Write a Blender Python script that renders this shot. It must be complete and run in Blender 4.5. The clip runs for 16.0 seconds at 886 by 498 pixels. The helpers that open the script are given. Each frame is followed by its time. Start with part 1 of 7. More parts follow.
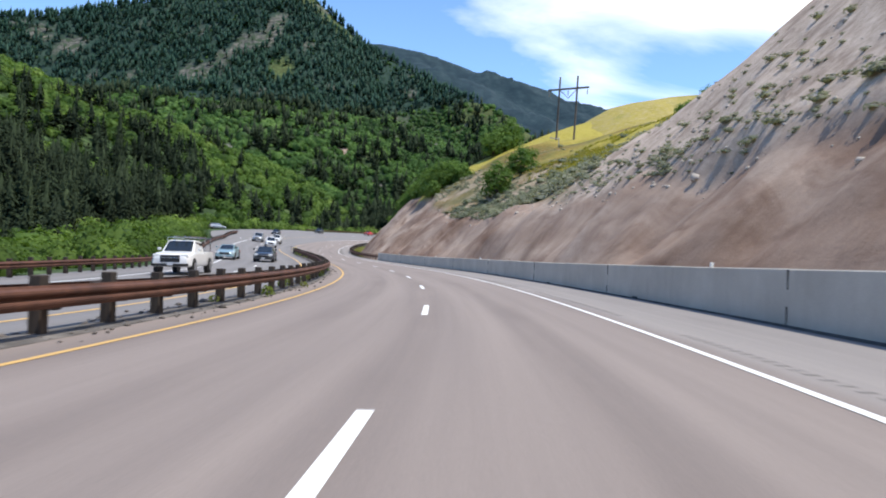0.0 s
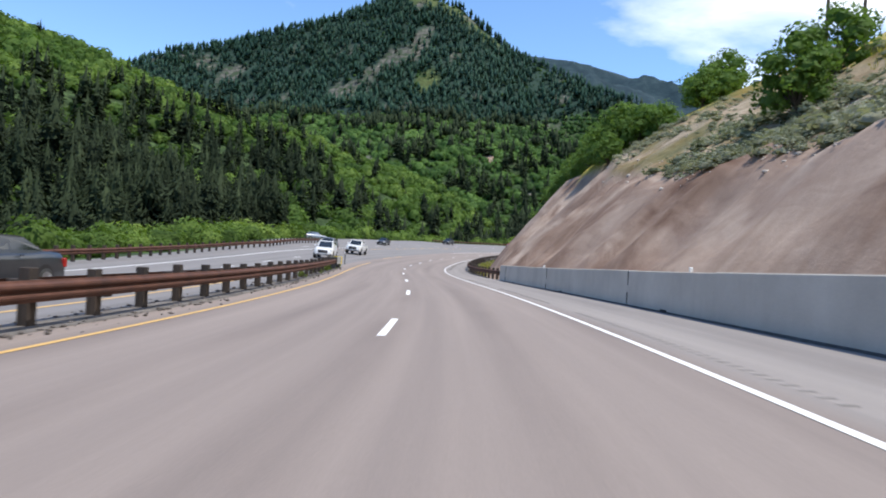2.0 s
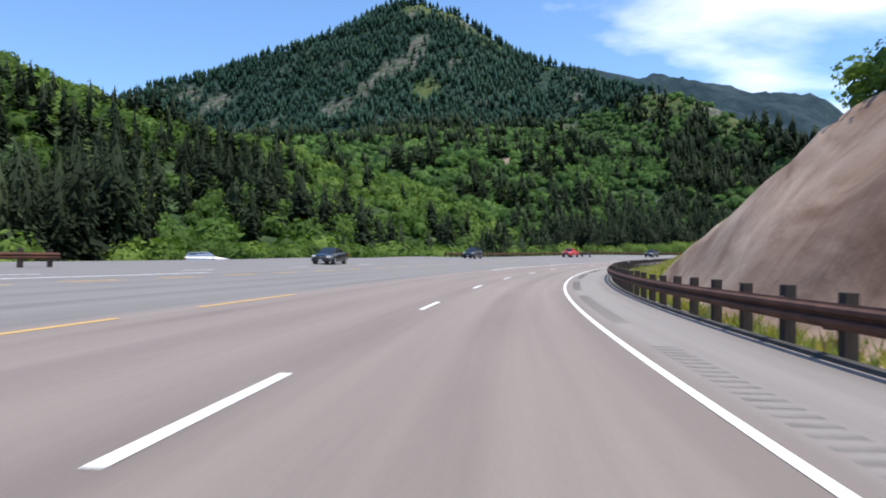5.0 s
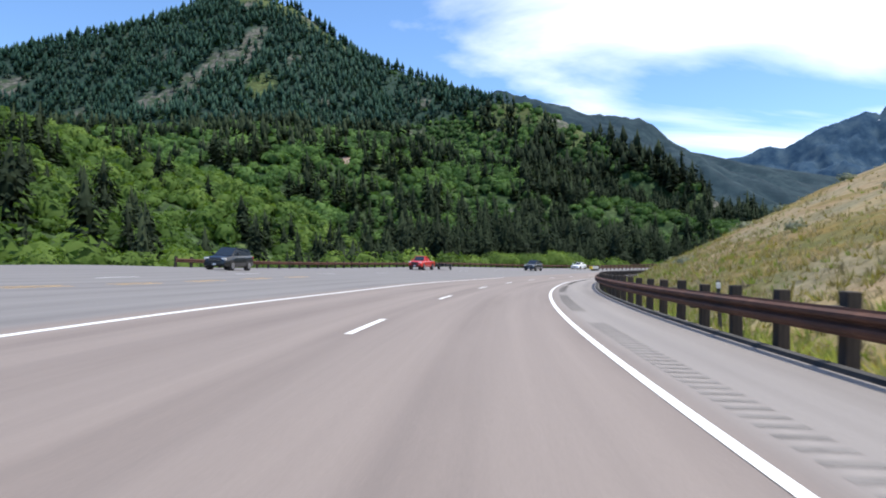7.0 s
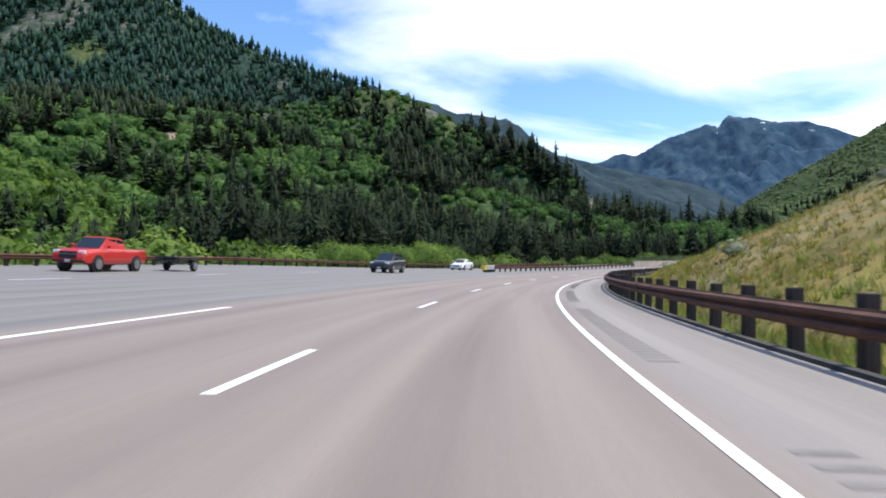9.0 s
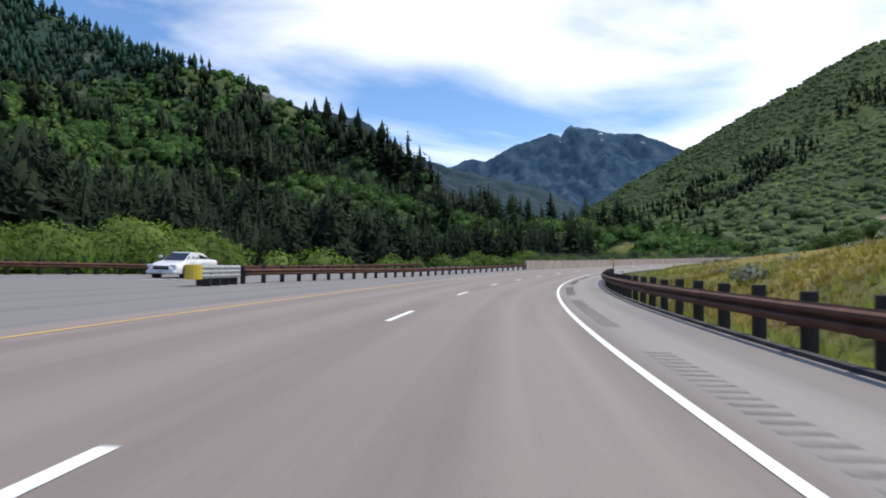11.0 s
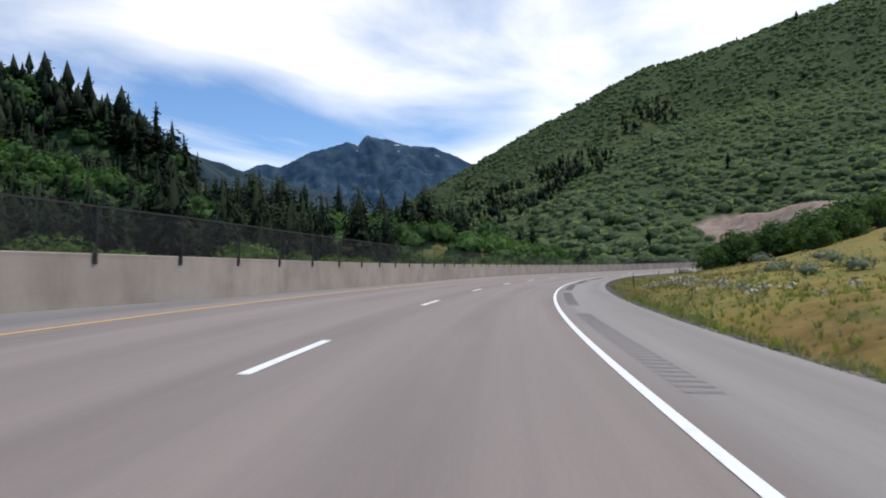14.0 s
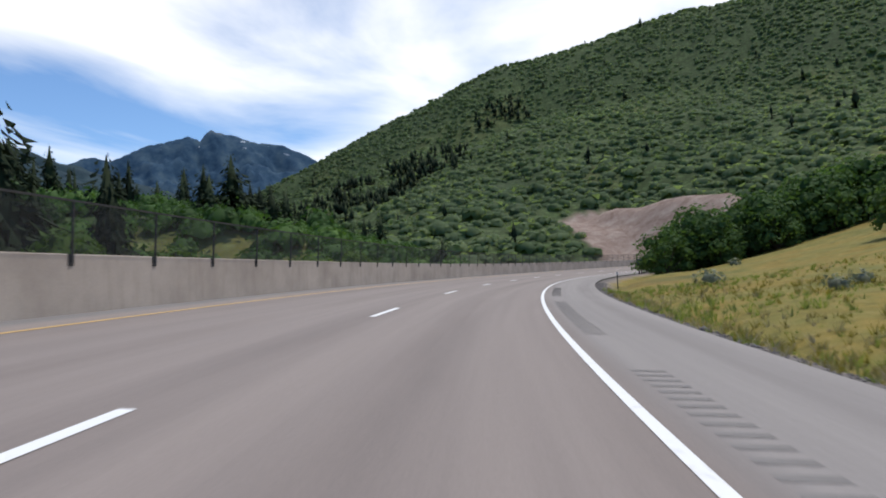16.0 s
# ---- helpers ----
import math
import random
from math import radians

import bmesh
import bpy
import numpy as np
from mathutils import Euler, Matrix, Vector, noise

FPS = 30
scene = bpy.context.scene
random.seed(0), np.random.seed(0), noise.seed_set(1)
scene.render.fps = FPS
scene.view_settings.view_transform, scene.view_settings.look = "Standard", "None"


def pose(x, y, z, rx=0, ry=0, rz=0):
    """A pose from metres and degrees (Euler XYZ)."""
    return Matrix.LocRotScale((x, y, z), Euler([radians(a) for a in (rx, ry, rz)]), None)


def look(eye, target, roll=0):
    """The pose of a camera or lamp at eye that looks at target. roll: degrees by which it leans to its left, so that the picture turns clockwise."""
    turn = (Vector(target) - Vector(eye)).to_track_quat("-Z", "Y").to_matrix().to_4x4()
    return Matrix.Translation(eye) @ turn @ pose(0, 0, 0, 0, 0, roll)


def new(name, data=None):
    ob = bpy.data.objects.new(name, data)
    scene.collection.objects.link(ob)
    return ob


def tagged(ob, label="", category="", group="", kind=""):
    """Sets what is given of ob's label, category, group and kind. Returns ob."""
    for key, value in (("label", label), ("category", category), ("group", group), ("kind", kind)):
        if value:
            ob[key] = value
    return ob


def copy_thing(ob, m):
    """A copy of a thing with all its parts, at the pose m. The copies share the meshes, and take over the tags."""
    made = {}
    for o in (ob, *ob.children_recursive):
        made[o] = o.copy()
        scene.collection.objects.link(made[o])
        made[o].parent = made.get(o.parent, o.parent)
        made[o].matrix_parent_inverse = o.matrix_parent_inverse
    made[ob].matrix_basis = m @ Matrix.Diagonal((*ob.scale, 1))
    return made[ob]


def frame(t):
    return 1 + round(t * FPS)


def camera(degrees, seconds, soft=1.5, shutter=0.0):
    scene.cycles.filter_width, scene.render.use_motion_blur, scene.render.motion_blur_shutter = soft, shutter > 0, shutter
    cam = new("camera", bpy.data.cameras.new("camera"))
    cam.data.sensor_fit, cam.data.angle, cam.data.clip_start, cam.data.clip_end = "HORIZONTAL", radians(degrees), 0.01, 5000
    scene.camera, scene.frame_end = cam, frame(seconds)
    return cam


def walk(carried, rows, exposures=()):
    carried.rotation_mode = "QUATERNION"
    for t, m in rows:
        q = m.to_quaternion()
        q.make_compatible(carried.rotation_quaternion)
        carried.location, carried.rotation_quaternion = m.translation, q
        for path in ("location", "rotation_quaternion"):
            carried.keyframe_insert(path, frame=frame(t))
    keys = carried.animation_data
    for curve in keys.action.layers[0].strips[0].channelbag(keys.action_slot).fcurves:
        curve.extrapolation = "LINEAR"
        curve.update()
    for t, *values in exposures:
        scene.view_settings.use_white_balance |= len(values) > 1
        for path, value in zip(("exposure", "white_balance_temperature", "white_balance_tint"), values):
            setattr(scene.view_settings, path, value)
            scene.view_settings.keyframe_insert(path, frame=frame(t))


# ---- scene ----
# camera and its drive; rows: seconds, x, y, z, yaw, pitch, roll
cam = camera(65.38, 16.0, 1.9, 0.1)
ROWS = [
    (0.0, -2.307, -0.448, -0.876, -0.745, 0.114, -3.951),
    (0.5, -1.713, 12.805, -1.128, 2.318, 0.471, -4.007),
    (1.0, -1.863, 26.060, -1.321, 5.634, 0.636, -3.801),
    (1.5, -2.788, 39.275, -1.477, 8.941, 0.814, -3.550),
    (2.0, -4.435, 52.409, -1.626, 11.911, 0.742, -3.403),
    (2.5, -6.733, 65.440, -1.754, 14.601, 1.063, -2.633),
    (3.0, -9.603, 78.358, -1.832, 16.861, 1.245, -1.828),
    (3.5, -12.849, 91.200, -1.873, 17.781, 1.510, -0.940),
    (4.0, -16.150, 104.052, -1.851, 17.321, 1.877, -0.005),
    (4.5, -19.219, 116.994, -1.747, 15.703, 2.315, 0.841),
    (5.0, -21.823, 130.070, -1.550, 13.263, 2.756, 1.466),
    (5.5, -23.806, 143.283, -1.264, 10.340, 3.112, 1.729),
    (6.0, -25.060, 156.603, -0.905, 6.950, 3.389, 1.629),
    (6.5, -25.493, 169.977, -0.498, 3.409, 3.507, 1.598),
    (7.0, -25.173, 183.345, -0.072, 0.526, 3.554, 1.578),
    (7.5, -24.196, 196.662, 0.348, -2.288, 3.479, 1.818),
    (8.0, -22.587, 209.894, 0.739, -4.936, 3.337, 1.724),
    (8.5, -20.382, 223.013, 1.121, -7.548, 3.413, 2.022),
    (9.0, -17.558, 235.990, 1.491, -10.419, 3.230, 1.794),
    (9.5, -14.083, 248.788, 1.826, -13.370, 3.138, 1.791),
    (10.0, -9.948, 261.367, 2.147, -16.444, 3.103, 1.950),
    (10.5, -5.145, 273.684, 2.460, -19.552, 3.091, 2.165),
    (11.0, 0.307, 285.706, 2.767, -22.609, 3.078, 2.389),
    (11.5, 6.376, 297.407, 3.064, -25.560, 3.039, 2.560),
    (12.0, 13.015, 308.780, 3.349, -28.346, 2.999, 2.660),
    (12.5, 20.188, 319.812, 3.642, -31.093, 3.100, 2.797),
    (13.0, 27.898, 330.475, 3.927, -33.987, 2.955, 2.572),
    (13.5, 36.105, 340.770, 4.242, -36.502, 3.331, 2.588),
    (14.0, 44.793, 350.678, 4.589, -39.391, 3.191, 2.699),
    (14.5, 54.009, 360.120, 4.890, -42.590, 3.003, 3.116),
    (15.0, 63.744, 369.058, 5.152, -45.633, 2.889, 3.125),
    (15.5, 73.952, 377.482, 5.397, -48.666, 2.838, 3.132),
    (16.0, 84.598, 385.376, 5.627, -51.579, 2.753, 3.243),
]
walk(cam, [(t, pose(x, y, z, 90 + pitch, roll, yaw)) for t, x, y, z, yaw, pitch, roll in ROWS],
     [(0.0, 0.0), (9.0, 0.0), (11.5, -0.55), (12.5, -0.65), (16.0, -0.65)])
# the highway runs on behind and ahead of the drive
ROAD_BEHIND = [
    (-1.0, -5.655, -26.766, -0.368, -7.079, 0.486, -3.866),
]
ROAD_AHEAD = [
    (17.0, 107.061, 399.463, 6.026, -57.625, 2.534, 3.233),
    (18.0, 130.882, 411.111, 6.292, -63.673, 2.267, 3.246),
    (19.0, 155.796, 420.191, 6.497, -69.710, 2.268, 3.475),
    (20.0, 181.527, 426.599, 6.715, -75.744, 2.320, 3.779),
]
# how the camera sits in the car: pitch, roll, yaw to the road, height over it
MOUNT = (1.619, -0.894, 3.254, 1.034)
# metres from the car to the white edge line on its right, by seconds along the drive
EDGE_T = (-1, 0, 1.5, 3, 4.3, 5.5, 7, 8, 9, 10.3, 11.5, 12.5, 13.5, 14.5, 16, 18.5, 21)
EDGE_D = (2.72, 2.86, 2.72, 2.08, 1.40, 1.81, 1.52, 1.32, 1.41, 1.49, 1.55, 1.50, 1.32, 1.34, 1.15, 0.55, 0.34)
# ---- world, sun ----
SUN_AZ, SUN_EL = radians(116), radians(70)


def make_world():
    w = bpy.data.worlds.new("sky")
    scene.world = w
    w.use_nodes = True
    nt = w.node_tree
    nt.nodes.clear()
    n, l = nt.nodes.new, nt.links.new
    out = n("ShaderNodeOutputWorld")
    bg = n("ShaderNodeBackground")
    sky = n("ShaderNodeTexSky")
    sky.sky_type = "NISHITA"
    sky.sun_disc = False
    sky.sun_elevation, sky.sun_rotation = SUN_EL, SUN_AZ
    sky.altitude, sky.dust_density, sky.air_density, sky.ozone_density = 1600, 0.1, 1.0, 3.5
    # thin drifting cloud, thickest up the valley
    geo = n("ShaderNodeTexCoord")
    sep = n("ShaderNodeSeparateXYZ")
    l(geo.outputs["Generated"], sep.inputs[0])
    up = n("ShaderNodeMath")
    up.operation, up.inputs[1].default_value = "ADD", 0.14
    l(sep.outputs[2], up.inputs[0])
    up2 = n("ShaderNodeMath")
    up2.operation, up2.inputs[1].default_value = "MAXIMUM", 0.05
    l(up.outputs[0], up2.inputs[0])
    div = n("ShaderNodeVectorMath")
    div.operation = "DIVIDE"
    cmb = n("ShaderNodeCombineXYZ")
    for k in range(3):
        l(up2.outputs[0], cmb.inputs[k])
    l(geo.outputs["Generated"], div.inputs[0])
    l(cmb.outputs[0], div.inputs[1])
    mp = n("ShaderNodeMapping")
    mp.inputs["Rotation"].default_value = (0, 0, radians(-35))
    mp.inputs["Scale"].default_value = (0.85, 1.35, 0.0)
    mp.inputs["Location"].default_value = (0.9, 0.35, 0.0)
    l(div.outputs[0], mp.inputs[0])
    cloud = n("ShaderNodeTexNoise")
    cloud.inputs["Scale"].default_value, cloud.inputs["Detail"].default_value = 0.8, 8
    cloud.inputs["Roughness"].default_value, cloud.inputs["Distortion"].default_value = 0.54, 0.5
    l(mp.outputs[0], cloud.inputs["Vector"])
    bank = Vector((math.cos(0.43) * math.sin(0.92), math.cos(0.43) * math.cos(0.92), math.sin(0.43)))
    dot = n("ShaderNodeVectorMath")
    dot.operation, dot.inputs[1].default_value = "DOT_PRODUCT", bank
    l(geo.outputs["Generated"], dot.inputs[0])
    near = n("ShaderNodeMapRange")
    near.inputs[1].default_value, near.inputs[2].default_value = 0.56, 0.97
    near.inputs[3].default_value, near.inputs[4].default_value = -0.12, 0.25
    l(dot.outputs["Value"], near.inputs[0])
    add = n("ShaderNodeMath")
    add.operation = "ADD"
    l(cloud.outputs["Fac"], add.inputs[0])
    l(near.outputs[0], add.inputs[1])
    # clear blue gaps between the drifts
    total = add.outputs[0]
    for az, el, lo, hi, depth in ((0.69, 0.33, 0.984, 0.999, 0.15), (0.41, 0.15, 0.974, 0.998, 0.19), (0.18, 0.27, 0.986, 0.999, 0.07), (-0.55, 0.25, 0.86, 0.99, 0.03)):
        gap = n("ShaderNodeVectorMath")
        gap.operation, gap.inputs[1].default_value = "DOT_PRODUCT", Vector((math.cos(el) * math.sin(az), math.cos(el) * math.cos(az), math.sin(el)))
        l(geo.outputs["Generated"], gap.inputs[0])
        hole = n("ShaderNodeMapRange")
        hole.interpolation_type = "SMOOTHSTEP"
        hole.inputs[1].default_value, hole.inputs[2].default_value, hole.inputs[4].default_value = lo, hi, depth
        l(gap.outputs["Value"], hole.inputs[0])
        less = n("ShaderNodeMath")
        less.operation = "SUBTRACT"
        l(total, less.inputs[0])
        l(hole.outputs[0], less.inputs[1])
        total = less.outputs[0]
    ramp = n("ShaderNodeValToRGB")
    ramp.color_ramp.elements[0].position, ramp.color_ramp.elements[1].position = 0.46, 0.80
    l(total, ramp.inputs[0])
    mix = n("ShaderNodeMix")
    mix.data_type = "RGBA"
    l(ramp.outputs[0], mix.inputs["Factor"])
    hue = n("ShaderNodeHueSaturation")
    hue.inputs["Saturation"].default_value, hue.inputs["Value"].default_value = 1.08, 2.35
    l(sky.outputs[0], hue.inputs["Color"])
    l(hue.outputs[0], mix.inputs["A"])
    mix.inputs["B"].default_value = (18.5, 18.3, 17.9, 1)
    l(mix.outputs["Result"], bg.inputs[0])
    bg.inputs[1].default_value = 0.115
    l(bg.outputs[0], out.inputs[0])


make_world()
sun_data = bpy.data.lights.new("sun", "SUN")
sun_data.energy, sun_data.angle, sun_data.color = 4.8, radians(0.6), (1.0, 0.945, 0.855)
sun_lamp = new("sun", sun_data)
sun_lamp.matrix_world = look((0, 0, 900), Vector((0, 0, 900)) - 50 * Vector((math.cos(SUN_EL) * math.sin(SUN_AZ), math.cos(SUN_EL) * math.cos(SUN_AZ), math.sin(SUN_EL))))

# ---- materials ----


def mat(name, rough=0.7, metal=0.0):
    m = bpy.data.materials.new(name)
    m.use_nodes = True
    b = m.node_tree.nodes["Principled BSDF"]
    b.inputs["Roughness"].default_value, b.inputs["Metallic"].default_value = rough, metal
    return m, m.node_tree, b


def coords(nt, kind="Object"):
    if kind == "World":
        return nt.nodes.new("ShaderNodeNewGeometry").outputs["Position"]
    return nt.nodes.new("ShaderNodeTexCoord").outputs[kind]


def noise_tex(nt, vec, scale, detail=4, rough=0.55, stretch=None, distort=0.0):
    if stretch:
        mp = nt.nodes.new("ShaderNodeMapping")
        mp.inputs["Scale"].default_value = stretch
        nt.links.new(vec, mp.inputs[0])
        vec = mp.outputs[0]
    t = nt.nodes.new("ShaderNodeTexNoise")
    t.inputs["Scale"].default_value, t.inputs["Detail"].default_value = scale, detail
    t.inputs["Roughness"].default_value, t.inputs["Distortion"].default_value = rough, distort
    nt.links.new(vec, t.inputs["Vector"])
    return t.outputs["Fac"]


def ramp(nt, fac, *stops):
    r = nt.nodes.new("ShaderNodeValToRGB")
    els = r.color_ramp.elements
    while len(els) < len(stops):
        els.new(0.5)
    for e, (p, c) in zip(els, stops):
        e.position, e.color = p, (*c, 1) if len(c) == 3 else c
    nt.links.new(fac, r.inputs[0])
    return r.outputs[0]


def mixed(nt, fac, a, b, blend="MIX"):
    m = nt.nodes.new("ShaderNodeMix")
    m.data_type, m.blend_type = "RGBA", blend
    for sock, v in ((m.inputs["Factor"], fac), (m.inputs["A"], a), (m.inputs["B"], b)):
        if isinstance(v, bpy.types.NodeSocket):
            nt.links.new(v, sock)
        elif isinstance(v, tuple):
            sock.default_value = (*v, 1)
        else:
            sock.default_value = v
    return m.outputs["Result"]


def step(nt, v, lo, hi):
    m = nt.nodes.new("ShaderNodeMapRange")
    m.inputs[1].default_value, m.inputs[2].default_value = lo, hi
    nt.links.new(v, m.inputs[0])
    return m.outputs[0]


def bump(nt, b, height, strength=0.3, dist=0.05):
    n = nt.nodes.new("ShaderNodeBump")
    n.inputs["Strength"].default_value, n.inputs["Distance"].default_value = strength, dist
    nt.links.new(height, n.inputs["Height"])
    nt.links.new(n.outputs[0], b.inputs["Normal"])


def attribute(nt, name):
    a = nt.nodes.new("ShaderNodeAttribute")
    a.attribute_name = name
    s = nt.nodes.new("ShaderNodeSeparateColor")
    nt.links.new(a.outputs["Color"], s.inputs[0])
    return (*s.outputs, a.outputs["Alpha"])


def foliage(name, dark, light, hi, trans=0.25, gloss=0.2):
    """Leaves: each clump takes its own tone, patches of the hillside share one."""
    m, nt, b = mat(name, 0.75)
    isl = nt.nodes.new("ShaderNodeNewGeometry").outputs["Random Per Island"]
    tone = nt.nodes.new("ShaderNodeMath")
    tone.operation, tone.inputs[1].default_value = "MULTIPLY_ADD", 0.28
    nt.links.new(isl, tone.inputs[0])
    own = nt.nodes.new("ShaderNodeMath")
    own.operation, own.inputs[1].default_value = "MULTIPLY", 0.72
    nt.links.new(attribute(nt, "tone")[0], own.inputs[0])
    nt.links.new(own.outputs[0], tone.inputs[2])
    col = ramp(nt, tone.outputs[0], (0.0, dark), (0.55, light), (1.0, hi))
    w = coords(nt, "World")
    big = noise_tex(nt, w, 0.022, 3)
    col = mixed(nt, step(nt, big, 0.35, 0.65), mixed(nt, 1.0, col, (0.7, 0.78, 0.7), "MULTIPLY"), col)
    nt.links.new(col, b.inputs["Base Color"])
    b.inputs["Specular IOR Level"].default_value = gloss
    if trans:
        tl = nt.nodes.new("ShaderNodeBsdfTranslucent")
        nt.links.new(mixed(nt, 1.0, col, (1.25, 1.3, 0.75), "MULTIPLY"), tl.inputs[0])
        mx = nt.nodes.new("ShaderNodeMixShader")
        mx.inputs[0].default_value = trans
        nt.links.new(b.outputs[0], mx.inputs[1])
        nt.links.new(tl.outputs[0], mx.inputs[2])
        nt.links.new(mx.outputs[0], nt.nodes["Material Output"].inputs[0])
    return m


def asphalt_mat():
    m, nt, b = mat("asphalt", 0.82)
    uv = coords(nt, "UV")
    sep = nt.nodes.new("ShaderNodeSeparateXYZ")
    nt.links.new(uv, sep.inputs[0])
    w = coords(nt, "World")
    streak = noise_tex(nt, uv, 1.0, 5, 0.6, (0.035, 1.6, 1))
    blot = noise_tex(nt, uv, 0.35, 5, 0.6, (0.25, 1, 1))
    fine = noise_tex(nt, w, 55, 3, 0.7)
    # chip-seal in our carriageway, older grey surface across the median
    ours = step(nt, sep.outputs[1], -8.9, -8.4)
    base = mixed(nt, ours, (0.228, 0.214, 0.206), (0.272, 0.225, 0.198))
    base = mixed(nt, step(nt, sep.outputs[1], 0.05, 0.4), base, (0.292, 0.262, 0.240))  # paler shoulder
    base = mixed(nt, step(nt, streak, 0.35, 0.7), mixed(nt, 1.0, base, (0.80, 0.80, 0.81), "MULTIPLY"), base)
    # polished wheel tracks
    tracks = nt.nodes.new("ShaderNodeMath")
    tracks.operation, tracks.inputs[1].default_value = "MULTIPLY", 2 * math.pi / 1.83
    nt.links.new(sep.outputs[1], tracks.inputs[0])
    co = nt.nodes.new("ShaderNodeMath")
    co.operation = "COSINE"
    nt.links.new(tracks.outputs[0], co.inputs[0])
    tr = nt.nodes.new("ShaderNodeMath")
    tr.operation = "MULTIPLY"
    nt.links.new(step(nt, co.outputs[0], -0.2, 1.0), tr.inputs[0])
    nt.links.new(step(nt, blot, 0.3, 0.65), tr.inputs[1])
    base = mixed(nt, tr.outputs[0], base, mixed(nt, 1.0, base, (0.80, 0.79, 0.79), "MULTIPLY"))
    base = mixed(nt, 0.22, base, mixed(nt, 1.0, base, ramp(nt, fine, (0.25, (0.35, 0.35, 0.35)), (0.75, (1.6, 1.6, 1.6))), "MULTIPLY"))
    # long wandering seams
    seam = noise_tex(nt, uv, 1.0, 2, 0.4, (0.004, 0.28, 1))
    near = nt.nodes.new("ShaderNodeMath")
    near.operation, near.inputs[1].default_value, near.inputs[2].default_value = "COMPARE", 0.5, 0.0007
    nt.links.new(seam, near.inputs[0])
    mask = nt.nodes.new("ShaderNodeMath")
    mask.operation = "MULTIPLY"
    nt.links.new(near.outputs[0], mask.inputs[0])
    nt.links.new(step(nt, noise_tex(nt, uv, 0.05, 2), 0.62, 0.74), mask.inputs[1])
    base = mixed(nt, mask.outputs[0], base, (0.12, 0.115, 0.11))
    nt.links.new(base, b.inputs["Base Color"])
    bump(nt, b, fine, 0.25, 0.01)
    return m


def paint_mat(name, colour, worn):
    m, nt, b = mat(name, 0.6)
    w = coords(nt, "World")
    f = noise_tex(nt, w, 6, 6, 0.7)
    col = mixed(nt, step(nt, f, 0.58, 0.78), colour, worn)
    nt.links.new(col, b.inputs["Base Color"])
    return m


def rust_mat():
    m, nt, b = mat("weathered_steel", 0.78, 0.15)
    w = coords(nt, "World")
    n1 = noise_tex(nt, w, 1.6, 6, 0.65)
    n2 = noise_tex(nt, w, 24, 4, 0.7)
    col = ramp(nt, n1, (0.25, (0.044, 0.019, 0.013)), (0.5, (0.100, 0.040, 0.024)), (0.75, (0.175, 0.074, 0.043)))
    col = mixed(nt, step(nt, n2, 0.5, 0.75), col, (0.07, 0.032, 0.022))
    nt.links.new(col, b.inputs["Base Color"])
    bump(nt, b, n2, 0.2, 0.01)
    return m


def timber_mat():
    m, nt, b = mat("dark_timber", 0.85)
    o = coords(nt, "Object")
    g = noise_tex(nt, o, 14, 5, 0.6, (1, 1, 0.12))
    col = ramp(nt, g, (0.3, (0.020, 0.016, 0.014)), (0.7, (0.055, 0.043, 0.035)))
    rnd = nt.nodes.new("ShaderNodeObjectInfo").outputs["Random"]
    col = mixed(nt, rnd, col, mixed(nt, 1.0, col, (1.5, 1.4, 1.3), "MULTIPLY"))
    nt.links.new(col, b.inputs["Base Color"])
    bump(nt, b, g, 0.3, 0.01)
    return m


def concrete_mat(name, a, c, stain):
    m, nt, b = mat(name, 0.85)
    uv = coords(nt, "UV")
    w = coords(nt, "World")
    big = noise_tex(nt, uv, 0.5, 5, 0.6)
    runs = noise_tex(nt, uv, 1.0, 4, 0.6, (3.0, 0.5, 1))
    fine = noise_tex(nt, w, 30, 4, 0.65)
    col = ramp(nt, big, (0.3, a), (0.7, c))
    col = mixed(nt, step(nt, runs, 0.5, 0.75), col, mixed(nt, 1.0, col, stain, "MULTIPLY"))
    col = mixed(nt, 0.15, col, mixed(nt, 1.0, col, ramp(nt, fine, (0.3, (0.5, 0.5, 0.5)), (0.7, (1.4, 1.4, 1.4))), "MULTIPLY"))
    nt.links.new(col, b.inputs["Base Color"])
    bump(nt, b, fine, 0.2, 0.01)
    return m


